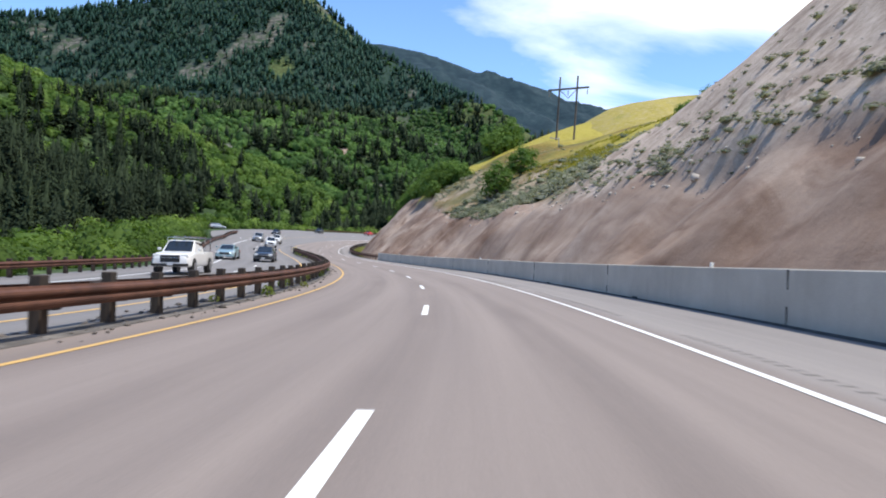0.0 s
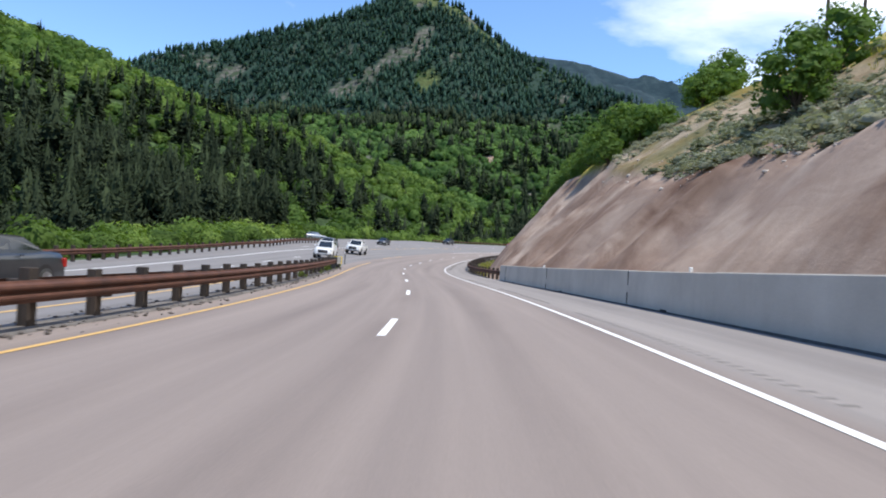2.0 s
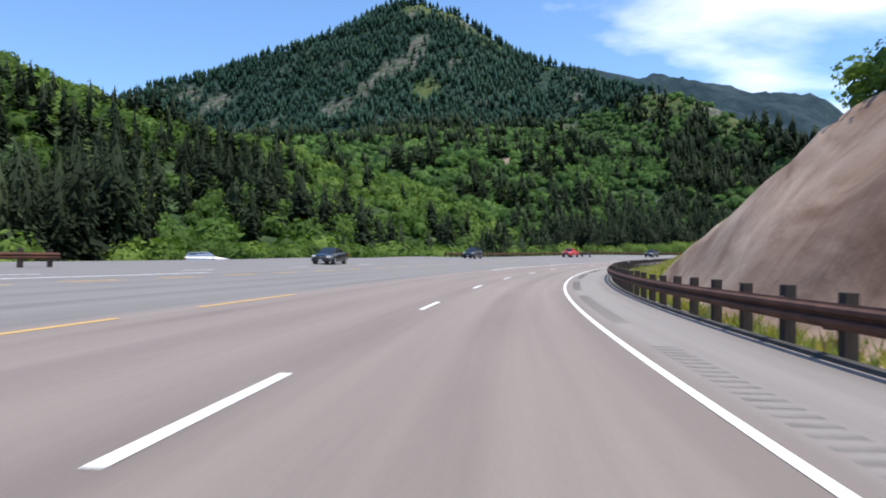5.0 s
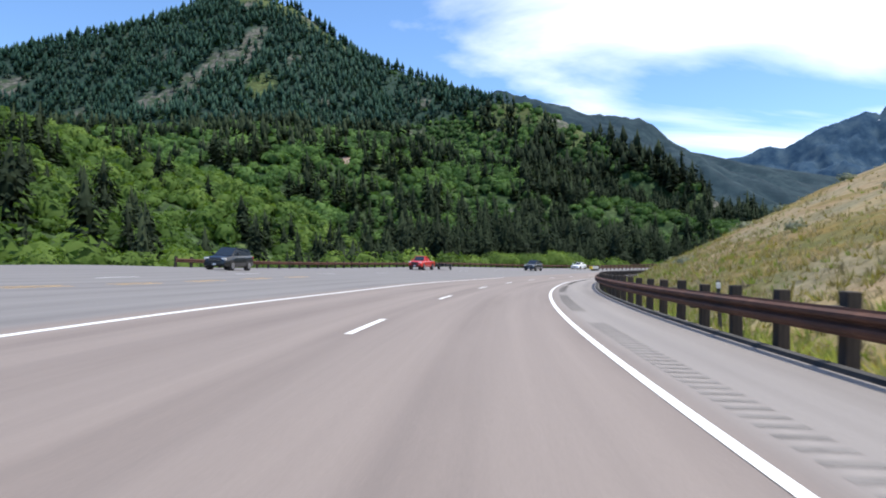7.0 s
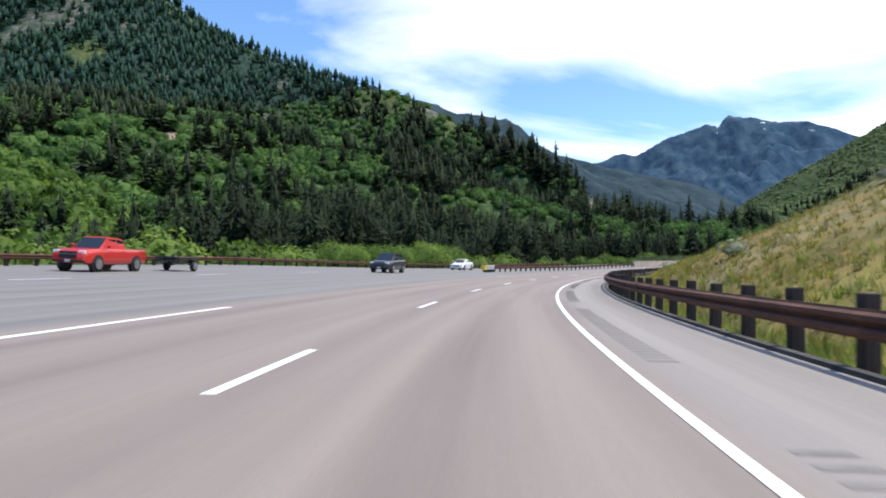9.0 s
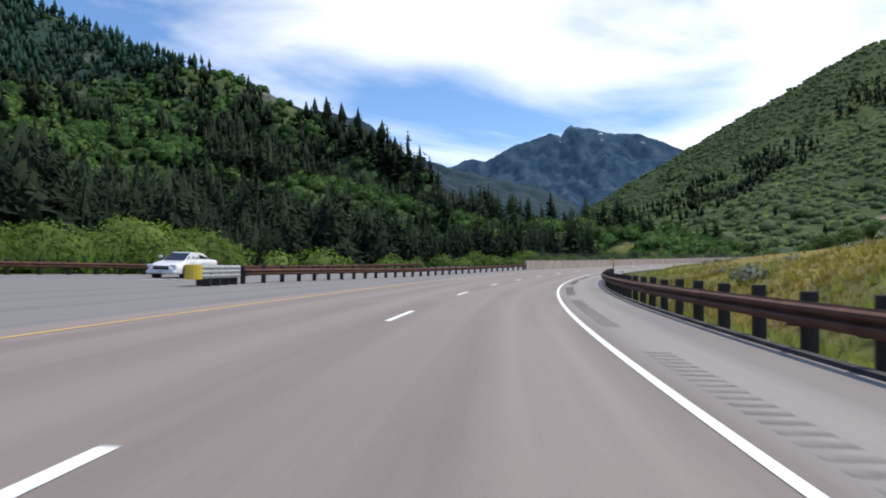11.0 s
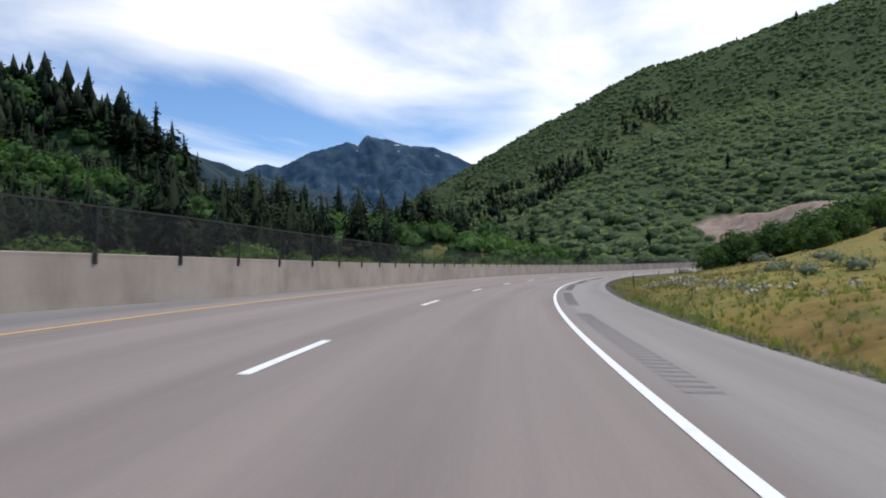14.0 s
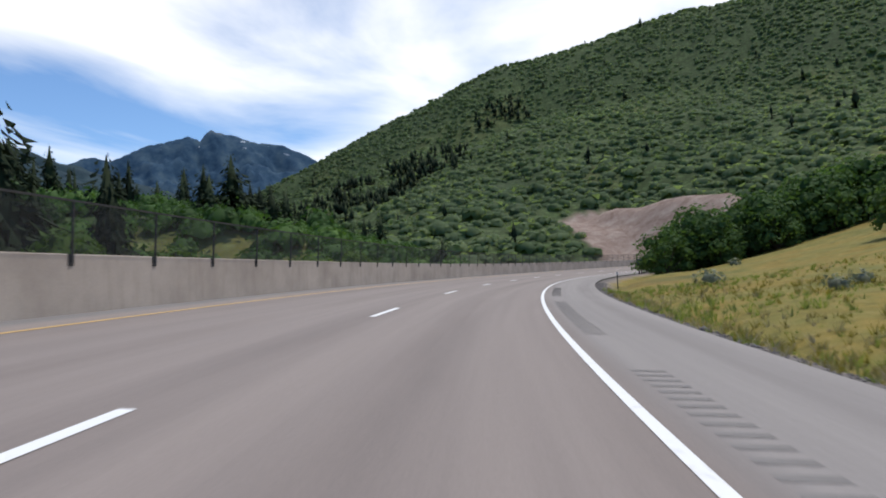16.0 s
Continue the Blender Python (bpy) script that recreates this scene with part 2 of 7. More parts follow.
def ground_mat():
    """Hillsides: scrub green, dry grass, bare rock and soil where the cover layer says so."""
    m, nt, b = mat("hill_ground", 0.92)
    w = coords(nt, "World")
    big = noise_tex(nt, w, 0.012, 5, 0.6)
    mid = noise_tex(nt, w, 0.09, 6, 0.65)
    fine = noise_tex(nt, w, 0.9, 5, 0.7)
    tuft = noise_tex(nt, w, 5.0, 4, 0.7)
    cov = attribute(nt, "cover")
    green = ramp(nt, mid, (0.3, (0.042, 0.075, 0.028)), (0.5, (0.076, 0.118, 0.046)), (0.72, (0.125, 0.165, 0.070)))
    green = mixed(nt, step(nt, big, 0.45, 0.65), green, mixed(nt, 1.0, green, (0.62, 0.72, 0.75), "MULTIPLY"))
    green = mixed(nt, 0.6, green, mixed(nt, 1.0, green, ramp(nt, fine, (0.3, (0.4, 0.4, 0.4)), (0.7, (1.6, 1.6, 1.5))), "MULTIPLY"))
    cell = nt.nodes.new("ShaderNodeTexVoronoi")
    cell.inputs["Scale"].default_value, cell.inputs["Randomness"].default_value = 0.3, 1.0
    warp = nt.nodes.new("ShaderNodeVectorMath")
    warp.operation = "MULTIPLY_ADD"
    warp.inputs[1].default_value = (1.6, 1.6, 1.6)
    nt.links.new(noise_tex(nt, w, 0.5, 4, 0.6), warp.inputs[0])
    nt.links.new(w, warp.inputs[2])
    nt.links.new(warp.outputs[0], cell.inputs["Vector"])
    # brush painted as cells, the shade between bushes darkened into the colour
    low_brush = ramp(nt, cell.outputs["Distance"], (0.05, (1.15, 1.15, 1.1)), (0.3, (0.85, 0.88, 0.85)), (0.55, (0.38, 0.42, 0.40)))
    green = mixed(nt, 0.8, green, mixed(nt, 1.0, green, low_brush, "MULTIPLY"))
    grass = ramp(nt, mid, (0.3, (0.30, 0.255, 0.06)), (0.5, (0.37, 0.305, 0.075)), (0.7, (0.25, 0.245, 0.075)))
    grass = mixed(nt, step(nt, fine, 0.45, 0.68), grass, (0.40, 0.325, 0.165))
    grass = mixed(nt, 0.7, grass, mixed(nt, 1.0, grass, ramp(nt, tuft, (0.3, (0.45, 0.47, 0.4)), (0.7, (1.45, 1.4, 1.35))), "MULTIPLY"))
    wash = noise_tex(nt, w, 1.0, 5, 0.6, (0.22, 0.22, 0.05), 0.5)
    soil = ramp(nt, wash, (0.3, (0.20, 0.135, 0.105)), (0.5, (0.28, 0.205, 0.165)), (0.7, (0.36, 0.29, 0.24)))
    soil = mixed(nt, 0.3, soil, mixed(nt, 1.0, soil, ramp(nt, fine, (0.3, (0.6, 0.58, 0.55)), (0.7, (1.3, 1.3, 1.3))), "MULTIPLY"))
    crag = noise_tex(nt, w, 0.16, 7, 0.78, (1, 1, 2.2), 0.8)
    rock = ramp(nt, crag, (0.36, (0.024, 0.030, 0.024)), (0.46, (0.070, 0.070, 0.060)), (0.55, (0.150, 0.140, 0.120)), (0.68, (0.31, 0.275, 0.225)))
    rock = mixed(nt, step(nt, noise_tex(nt, w, 0.12, 5, 0.7), 0.47, 0.56), rock, (0.042, 0.064, 0.034))
    # timbered ground, its blue cast is distance haze put in the colour
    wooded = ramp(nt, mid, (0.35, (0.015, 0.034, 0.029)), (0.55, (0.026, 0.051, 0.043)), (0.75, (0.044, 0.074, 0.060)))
    place = nt.nodes.new("ShaderNodeSeparateXYZ")
    nt.links.new(w, place.inputs[0])
    # timber beyond y 1120 turns bluer: aerial haze painted into the ground
    hazed_wood = ramp(nt, noise_tex(nt, w, 0.022, 8, 0.78), (0.34, (0.007, 0.020, 0.029)), (0.48, (0.014, 0.032, 0.042)), (0.58, (0.024, 0.046, 0.055)), (0.72, (0.050, 0.072, 0.078)))
    wooded = mixed(nt, step(nt, place.outputs[1], 1120, 1260), wooded, hazed_wood)
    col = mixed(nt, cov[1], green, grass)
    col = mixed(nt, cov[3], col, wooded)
    col = mixed(nt, cov[0], col, soil)
    col = mixed(nt, cov[2], col, rock)
    nt.links.new(col, b.inputs["Base Color"])
    b.inputs["Specular IOR Level"].default_value = 0.15
    bump(nt, b, fine, 0.35, 0.3)
    return m


def cut_mat():
    """Sprayed red-brown soil of the road cut, streaked down the slope, with loose stones above."""
    m, nt, b = mat("cut_soil", 0.9)
    w = coords(nt, "World")
    uv = coords(nt, "UV")
    runs = noise_tex(nt, uv, 1.0, 4, 0.55, (0.05, 0.26, 1), 0.6)
    runs2 = noise_tex(nt, uv, 1.0, 4, 0.6, (0.10, 0.30, 1), 1.2)
    big = noise_tex(nt, uv, 0.09, 4, 0.6)
    fine = noise_tex(nt, w, 1.4, 7, 0.72)
    grit = noise_tex(nt, w, 22, 4, 0.75)
    cov = attribute(nt, "cover")
    red = ramp(nt, runs, (0.28, (0.22, 0.140, 0.098)), (0.44, (0.33, 0.228, 0.168)), (0.58, (0.43, 0.320, 0.246)), (0.78, (0.54, 0.430, 0.345)))
    drips = noise_tex(nt, uv, 1.0, 4, 0.6, (0.55, 0.09, 1), 0.8)
    red = mixed(nt, step(nt, drips, 0.48, 0.66), red, mixed(nt, 1.0, red, (0.84, 0.80, 0.77), "MULTIPLY"))
    blot = noise_tex(nt, w, 0.3, 6, 0.65, None, 0.7)
    red = mixed(nt, 0.8, red, mixed(nt, 1.0, red, ramp(nt, blot, (0.30, (0.52, 0.46, 0.42)), (0.45, (0.92, 0.88, 0.84)), (0.56, (1.04, 1.03, 1.01)), (0.70, (1.36, 1.36, 1.34))), "MULTIPLY"))
    red = mixed(nt, step(nt, runs2, 0.47, 0.62), red, mixed(nt, 1.0, red, (0.66, 0.59, 0.56), "MULTIPLY"))
    red = mixed(nt, step(nt, big, 0.42, 0.66), red, mixed(nt, 0.35, red, (0.50, 0.41, 0.34)))
    loose = ramp(nt, fine, (0.3, (0.37, 0.29, 0.225)), (0.55, (0.56, 0.455, 0.37)), (0.75, (0.68, 0.585, 0.49)))
    loose = mixed(nt, 0.85, loose, mixed(nt, 1.0, loose, ramp(nt, noise_tex(nt, w, 0.42, 6, 0.68, None, 0.5), (0.34, (0.50, 0.44, 0.40)), (0.47, (0.88, 0.83, 0.79)), (0.6, (1.05, 1.03, 1.0))), "MULTIPLY"))
    grass = ramp(nt, fine, (0.28, (0.084, 0.076, 0.026)), (0.5, (0.150, 0.130, 0.042)), (0.72, (0.212, 0.180, 0.076)))
    yellow = ramp(nt, fine, (0.28, (0.23, 0.205, 0.045)), (0.5, (0.38, 0.315, 0.055)), (0.72, (0.39, 0.33, 0.10)))
    patch = noise_tex(nt, w, 0.22, 5, 0.65)
    grass = mixed(nt, 1.0, grass, ramp(nt, patch, (0.32, (0.50, 0.68, 0.55)), (0.46, (0.95, 0.96, 0.85)), (0.56, (1.25, 1.0, 0.75)), (0.64, (1.10, 0.82, 0.66)), (0.74, (1.35, 1.25, 1.35))), "MULTIPLY")
    col = mixed(nt, cov[0], loose, red)
    col = mixed(nt, cov[1], col, grass)
    col = mixed(nt, cov[2], col, yellow)
    col = mixed(nt, cov[3], col, (0.15, 0.132, 0.12))
    col = mixed(nt, 0.35, col, mixed(nt, 1.0, col, ramp(nt, grit, (0.3, (0.5, 0.5, 0.48)), (0.7, (1.45, 1.45, 1.45))), "MULTIPLY"))
    nt.links.new(col, b.inputs["Base Color"])
    b.inputs["Specular IOR Level"].default_value = 0.2
    bump(nt, b, fine, 0.3, 0.2)
    return m


def far_rock_mat():
    """Distant high mountains: dark timber low down, scree and bare rock above, old snow in the gullies; distance haze
    is put into their blue colours.
    """
    m, nt, b = mat("far_mountain", 0.95)
    w = coords(nt, "World")
    sep = nt.nodes.new("ShaderNodeSeparateXYZ")
    nt.links.new(w, sep.inputs[0])
    mid = noise_tex(nt, w, 0.012, 7, 0.65)
    rib = noise_tex(nt, w, 0.006, 6, 0.6, (1, 1, 0.25), 0.8)
    # timber and rock shifted to blue: haze of distance in the colour
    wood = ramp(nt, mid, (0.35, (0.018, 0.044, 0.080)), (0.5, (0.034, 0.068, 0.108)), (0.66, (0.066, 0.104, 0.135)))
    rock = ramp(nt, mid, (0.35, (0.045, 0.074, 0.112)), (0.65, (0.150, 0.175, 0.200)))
    hgt = nt.nodes.new("ShaderNodeMath")
    hgt.operation = "MULTIPLY_ADD"
    hgt.inputs[1].default_value = 260
    nt.links.new(rib, hgt.inputs[0])
    nt.links.new(sep.outputs[2], hgt.inputs[2])
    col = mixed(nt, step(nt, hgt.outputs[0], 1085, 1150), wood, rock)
    snow = nt.nodes.new("ShaderNodeMath")
    snow.operation = "MULTIPLY"
    nt.links.new(step(nt, noise_tex(nt, w, 0.02, 3, 0.5), 0.70, 0.715), snow.inputs[0])
    nt.links.new(step(nt, sep.outputs[2], 830, 880), snow.inputs[1])
    col = mixed(nt, snow.outputs[0], col, (0.75, 0.78, 0.82))
    nt.links.new(col, b.inputs["Base Color"])
    b.inputs["Specular IOR Level"].default_value = 0.1
    return m


def plain(name, colour, rough=0.5, metal=0.0, vary=0.15, scale=8):
    m, nt, b = mat(name, rough, metal)
    o = coords(nt, "Object")
    f = noise_tex(nt, o, scale, 4, 0.6)
    lo = tuple(c * (1 - vary) for c in colour)
    hi = tuple(min(1, c * (1 + vary)) for c in colour)
    nt.links.new(ramp(nt, f, (0.3, lo), (0.7, hi)), b.inputs["Base Color"])
    return m


ASPHALT = asphalt_mat()
WHITE = paint_mat("white_line", (0.80, 0.80, 0.78), (0.42, 0.40, 0.39))
YELLOW = paint_mat("yellow_line", (0.62, 0.39, 0.13), (0.42, 0.32, 0.2))
RUST, TIMBER = rust_mat(), timber_mat()
BARRIER = concrete_mat("barrier_concrete", (0.46, 0.410, 0.345), (0.60, 0.540, 0.460), (0.93, 0.92, 0.91))
WALLCON = concrete_mat("wall_concrete", (0.36, 0.292, 0.236), (0.55, 0.460, 0.378), (0.88, 0.86, 0.84))
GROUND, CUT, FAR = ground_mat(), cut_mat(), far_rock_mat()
CONIFER = foliage("conifer_needles", (0.016, 0.023, 0.013), (0.029, 0.041, 0.022), (0.055, 0.073, 0.037), 0.08, 0.06)
# far firs: lighter and bluer than the near ones, haze put in the colour
CONIFER_HAZED = foliage("hazed_fir_needles", (0.021, 0.050, 0.040), (0.036, 0.078, 0.058), (0.058, 0.106, 0.072), 0.2, 0.08)
SCRUB = foliage("oak_scrub_leaves", (0.030, 0.066, 0.018), (0.072, 0.142, 0.036), (0.155, 0.255, 0.066), 0.35)
SCRUB_BRIGHT = foliage("bright_leaves", (0.046, 0.090, 0.018), (0.098, 0.168, 0.032), (0.190, 0.270, 0.058), 0.35)
BUSH_LEAVES = foliage("roadside_leaves", (0.058, 0.105, 0.020), (0.126, 0.198, 0.038), (0.232, 0.316, 0.070), 0.35)
SCRUB_E = foliage("hill_scrub_leaves", (0.164, 0.216, 0.112), (0.206, 0.262, 0.134), (0.250, 0.306, 0.158), 0.55)
SAGE = foliage("sage_leaves", (0.20, 0.21, 0.155), (0.29, 0.295, 0.22), (0.38, 0.375, 0.285), 0.3)
GRASS = foliage("dry_grass_blades", (0.160, 0.132, 0.036), (0.222, 0.182, 0.050), (0.29, 0.24, 0.088), 0.5)
GRASS_GREEN = foliage("green_grass_blades", (0.14, 0.19, 0.05), (0.22, 0.255, 0.075), (0.33, 0.32, 0.13), 0.5)
GRASS_BROWN = foliage("withered_grass_blades", (0.22, 0.175, 0.115), (0.31, 0.255, 0.17), (0.38, 0.33, 0.235), 0.4)
# brighter, yellower copy of the dry grass, extra light put in its colour
GRASS_BRIGHT = foliage("bright_grass_blades", (0.27, 0.245, 0.045), (0.38, 0.33, 0.055), (0.44, 0.38, 0.10), 0.45)
OAK_DARK = foliage("dark_oak_leaves", (0.056, 0.104, 0.034), (0.100, 0.168, 0.053), (0.168, 0.248, 0.083), 0.38)
TREE_LEAVES = foliage("oak_tree_leaves", (0.095, 0.165, 0.040), (0.165, 0.255, 0.064), (0.250, 0.340, 0.100), 0.4)
# lighter copy of the dark oak leaves, sunlit crowns put in the colour
OAK_LIGHT = foliage("lit_oak_leaves", (0.075, 0.128, 0.036), (0.130, 0.205, 0.056), (0.205, 0.290, 0.088), 0.4)
BARK = plain("bark", (0.10, 0.08, 0.065), 0.9, 0, 0.35, 6)

# ---- the highway's line ----


def _rx(a):
    c, s, o = np.cos(a), np.sin(a), np.zeros_like(a)
    return np.stack([np.stack([o + 1, o, o], -1), np.stack([o, c, -s], -1), np.stack([o, s, c], -1)], -2)


def _ry(a):
    c, s, o = np.cos(a), np.sin(a), np.zeros_like(a)
    return np.stack([np.stack([c, o, s], -1), np.stack([o, o + 1, o], -1), np.stack([-s, o, c], -1)], -2)


def _rz(a):
    c, s, o = np.cos(a), np.sin(a), np.zeros_like(a)
    return np.stack([np.stack([c, -s, o], -1), np.stack([s, c, o], -1), np.stack([o, o, o + 1], -1)], -2)


def glide(tk, v, t):
    """A smooth curve through values v at tk, straight on beyond its ends."""
    tk, v, t = np.asarray(tk, float), np.asarray(v, float), np.asarray(t, float)
    m = np.gradient(v, tk)
    i = np.clip(np.searchsorted(tk, t) - 1, 0, len(tk) - 2)
    h = tk[i + 1] - tk[i]
    u = (t - tk[i]) / h
    r = (2 * u**3 - 3 * u**2 + 1) * v[i] + (u**3 - 2 * u**2 + u) * h * m[i] + (-2 * u**3 + 3 * u**2) * v[i + 1] + (u**3 - u**2) * h * m[i + 1]
    return np.where(t < tk[0], v[0] + m[0] * (t - tk[0]), np.where(t > tk[-1], v[-1] + m[-1] * (t - tk[-1]), r))


def lay_out():
    k = np.array(ROAD_BEHIND + ROWS + ROAD_AHEAD)
    t = np.arange(-2.0, 22.51, 0.05)
    eye = np.stack([glide(k[:, 0], k[:, c], t) for c in (1, 2, 3)], -1)
    yaw, pit, rol = (np.radians(glide(k[:, 0], k[:, c], np.clip(t, -1, 20) if c > 4 else t)) for c in (4, 5, 6))
    body = _rz(yaw) @ _ry(rol) @ _rx(pit)
    one = np.ones_like(t)
    p0, r0, y0 = (np.radians(v) * one for v in MOUNT[:3])
    car = body @ _rz(-y0) @ _rx(-p0) @ _ry(-r0)
    i20 = int(np.argmin(abs(t - 20)))
    for i in range(i20 + 1, len(t)):
        eye[i] = eye[i - 1] + car[i - 1][:, 1] * 26.5 * 0.05
    edge = eye + car[:, :, 0] * glide(EDGE_T, EDGE_D, t)[:, None] - car[:, :, 2] * MOUNT[3]
    s = np.concatenate([[0], np.cumsum(np.linalg.norm(np.diff(edge - 3.63 * car[:, :, 0], axis=0), axis=1))])
    s -= np.interp(0, t, s)
    return t, s, edge, car[:, :, 0], car[:, :, 1], car[:, :, 2]


LT, LS, L_EDGE, L_X, L_F, L_N = lay_out()


def along(tau, table):
    return np.stack([np.interp(tau, LT, table[:, c]) for c in range(3)], -1)


def bend(tau):
    """The far carriageway lies a little steeper where the median opens."""
    return np.interp(tau, (4.2, 5.5, 11.0, 12.5), (0.0, 0.03, 0.03, 0.0))


def at(tau, off, up=0.0):
    """World places: tau seconds along the drive, off metres right of the white edge line, up metres over the road."""
    tau, off, up = np.broadcast_arrays(np.asarray(tau, float), np.asarray(off, float), np.asarray(up, float))
    rise = up + bend(tau) * np.maximum(0, -8.5 - off)
    return along(tau, L_EDGE) + along(tau, L_X) * off[..., None] + along(tau, L_N) * rise[..., None]


def tau_of(s):
    return np.interp(s, LS, LT)


def s_of(tau):
    return np.interp(tau, LT, LS)


def heading(tau):
    f = along(np.asarray(tau, float), L_F)
    return math.degrees(math.atan2(-f[..., 0], f[..., 1]))


def road_pose(tau, off, up=0.0, turn=0.0):
    """A pose on the road, x to its right, y along it, z off its surface."""
    p = at(tau, off, up)
    x, n = along(np.asarray(tau, float), L_X), along(np.asarray(tau, float), L_N)
    slope = float(bend(tau)) if off < -8.5 else 0.0
    x = Vector(x) - Vector(n) * slope
    n = Vector(n) + Vector(along(np.asarray(tau, float), L_X)) * slope
    x.normalize()
    n.normalize()
    y = n.cross(x)
    m = Matrix((x, y, n)).transposed().to_4x4()
    m.translation = Vector(p)
    return m @ pose(0, 0, 0, 0, 0, turn)


def nearest(x, y):
    """The station and offset of world points, by the nearest place of the edge line."""
    tau, off = np.empty(x.shape), np.empty(x.shape)
    e = L_EDGE[::4]
    for a in range(0, len(x), 20000):
        b = slice(a, a + 20000)
        d = (x[b, None] - e[None, :, 0]) ** 2 + (y[b, None] - e[None, :, 1]) ** 2
        i = np.argmin(d, 1) * 4
        dx, dy = x[b] - L_EDGE[i, 0], y[b] - L_EDGE[i, 1]
        run = dx * L_F[i, 0] + dy * L_F[i, 1]
        tau[b] = LT[i] + np.clip(run / 26.5, -0.2, 0.2)
        side = dx * L_X[i, 0] + dy * L_X[i, 1]
        off[b] = np.sign(side) * np.sqrt(np.maximum(d.min(1) - np.clip(run, -5.3, 5.3) ** 2, side**2 * 0.5))
    return tau, off


# ---- mesh tools ----


def mesh_of(name, verts, faces, material=None, smooth=False, uv=None):
    """A mesh from arrays: verts (n, 3), faces (m, k)."""
    me = bpy.data.meshes.new(name)
    verts, faces = np.asarray(verts, np.float32), np.asarray(faces, np.int32)
    me.vertices.add(len(verts))
    me.vertices.foreach_set("co", verts.ravel())
    m, k = faces.shape
    me.loops.add(m * k)
    me.loops.foreach_set("vertex_index", faces.ravel())
    me.polygons.add(m)
    me.polygons.foreach_set("loop_start", np.arange(0, m * k, k, dtype=np.int32))
    me.polygons.foreach_set("use_smooth", np.full(m, smooth, bool))
    if uv is not None:
        layer = me.uv_layers.new(name="UVMap")
        layer.data.foreach_set("uv", np.asarray(uv, np.float32)[faces.ravel()].ravel())
    me.update(calc_edges=True)
    me.validate()
    if material:
        me.materials.append(material)
    return me


def grid_faces(n, m, flip=False):
    i, j = np.meshgrid(np.arange(n - 1), np.arange(m - 1), indexing="ij")
    a = (i * m + j).ravel()
    f = np.stack([a, a + m, a + m + 1, a + 1], -1)
    return f[:, ::-1] if flip else f


def part(name, bm, material, parent=None, label="", smooth=False):
    me = bpy.data.meshes.new(name)
    bm.to_mesh(me)
    bm.free()
    me.materials.append(material)
    if smooth:
        me.polygons.foreach_set("use_smooth", np.ones(len(me.polygons), bool))
    ob = new(name, me)
    ob.parent = parent
    if label:
        ob["label"] = label
    return ob


def hash01(i, j, k=0):
    h = (i * 374761393 + j * 668265263 + k * 2147483647) & 0xFFFFFFFF
    h = ((h ^ (h >> 13)) * 1274126177) & 0xFFFFFFFF
    return ((h ^ (h >> 16)) & 0xFFFF) / 65535.0


def value_noise(x, y, k=0):
    i, j = np.floor(x).astype(np.int64), np.floor(y).astype(np.int64)
    u, v = x - i, y - j
    u, v = u * u * (3 - 2 * u), v * v * (3 - 2 * v)
    a, b, c, d = hash01(i, j, k), hash01(i + 1, j, k), hash01(i, j + 1, k), hash01(i + 1, j + 1, k)
    return (a * (1 - u) + b * u) * (1 - v) + (c * (1 - u) + d * u) * v - 0.5


def fbm(x, y, size, octaves=4, k=0):
    r, amp = 0.0, 1.0
    for o in range(octaves):
        r = r + amp * value_noise(x / size * 2**o + 17.3 * o, y / size * 2**o - 9.1 * o, k + o)
        amp *= 0.5
    return r


def smooth01(v, a, b):
    u = np.clip((v - a) / (b - a), 0, 1)
    return u * u * (3 - 2 * u)


# ---- the lie of the land ----
# crest lines: x, y, height
MAIN_RIDGE = ((-900, 860, 195), (-700, 920, 225), (-659, 935, 253), (-609, 955, 279), (-584, 968, 285), (-546, 987, 296), (-520, 1000, 307), (-480, 1020, 325), (-446, 1035, 339), (-410, 1051, 354), (-374, 1068, 370), (-352, 1079, 385), (-320, 1088, 403), (-297, 1081, 404), (-274, 1074, 401), (-230, 1057, 379), (-188, 1043, 342), (-148, 1024, 302), (-102, 1001, 274), (-52, 968, 245), (-7, 927, 214), (27, 893, 197), (49, 871, 187), (75, 833, 164), (95, 800, 140), (119, 759, 115), (137, 727, 94), (155, 690, 70), (176, 648, 47), (191, 618, 31), (205, 590, 17), (215, 570, 10))
LEFT_SPUR = ((-400, -60, 95), (-360, 80, 95), (-330, 200, 95), (-300, 300, 96), (-288, 328, 98), (-279, 349, 96), (-267, 374, 89), (-250, 398, 83), (-221, 440, 75), (-200, 451, 72), (-188, 458, 67), (-165, 471, 60), (-146, 481, 55), (-95, 500, 36))
RIGHT_RIDGE = ((560, 1250, 45), (633, 1198, 101), (663, 1176, 130), (700, 1150, 155), (741, 1107, 182), (776, 1071, 208), (811, 1035, 234), (848, 979, 261), (874, 936, 284), (900, 894, 304), (912, 865, 305), (926, 820, 309), (939, 776, 315), (953, 718, 326), (961, 663, 330), (967, 624, 327), (970, 480, 320), (965, 300, 305), (930, 60, 285))
SCAR = ((340, 606, 3), (356, 578, 6), (361, 566, 9), (364, 557, 13), (365, 553, 19), (366, 547, 19), (366, 543, 17), (364, 534, 21), (362, 521, 28), (360, 509, 33), (356, 493, 32), (352, 477, 34), (347, 460, 33))
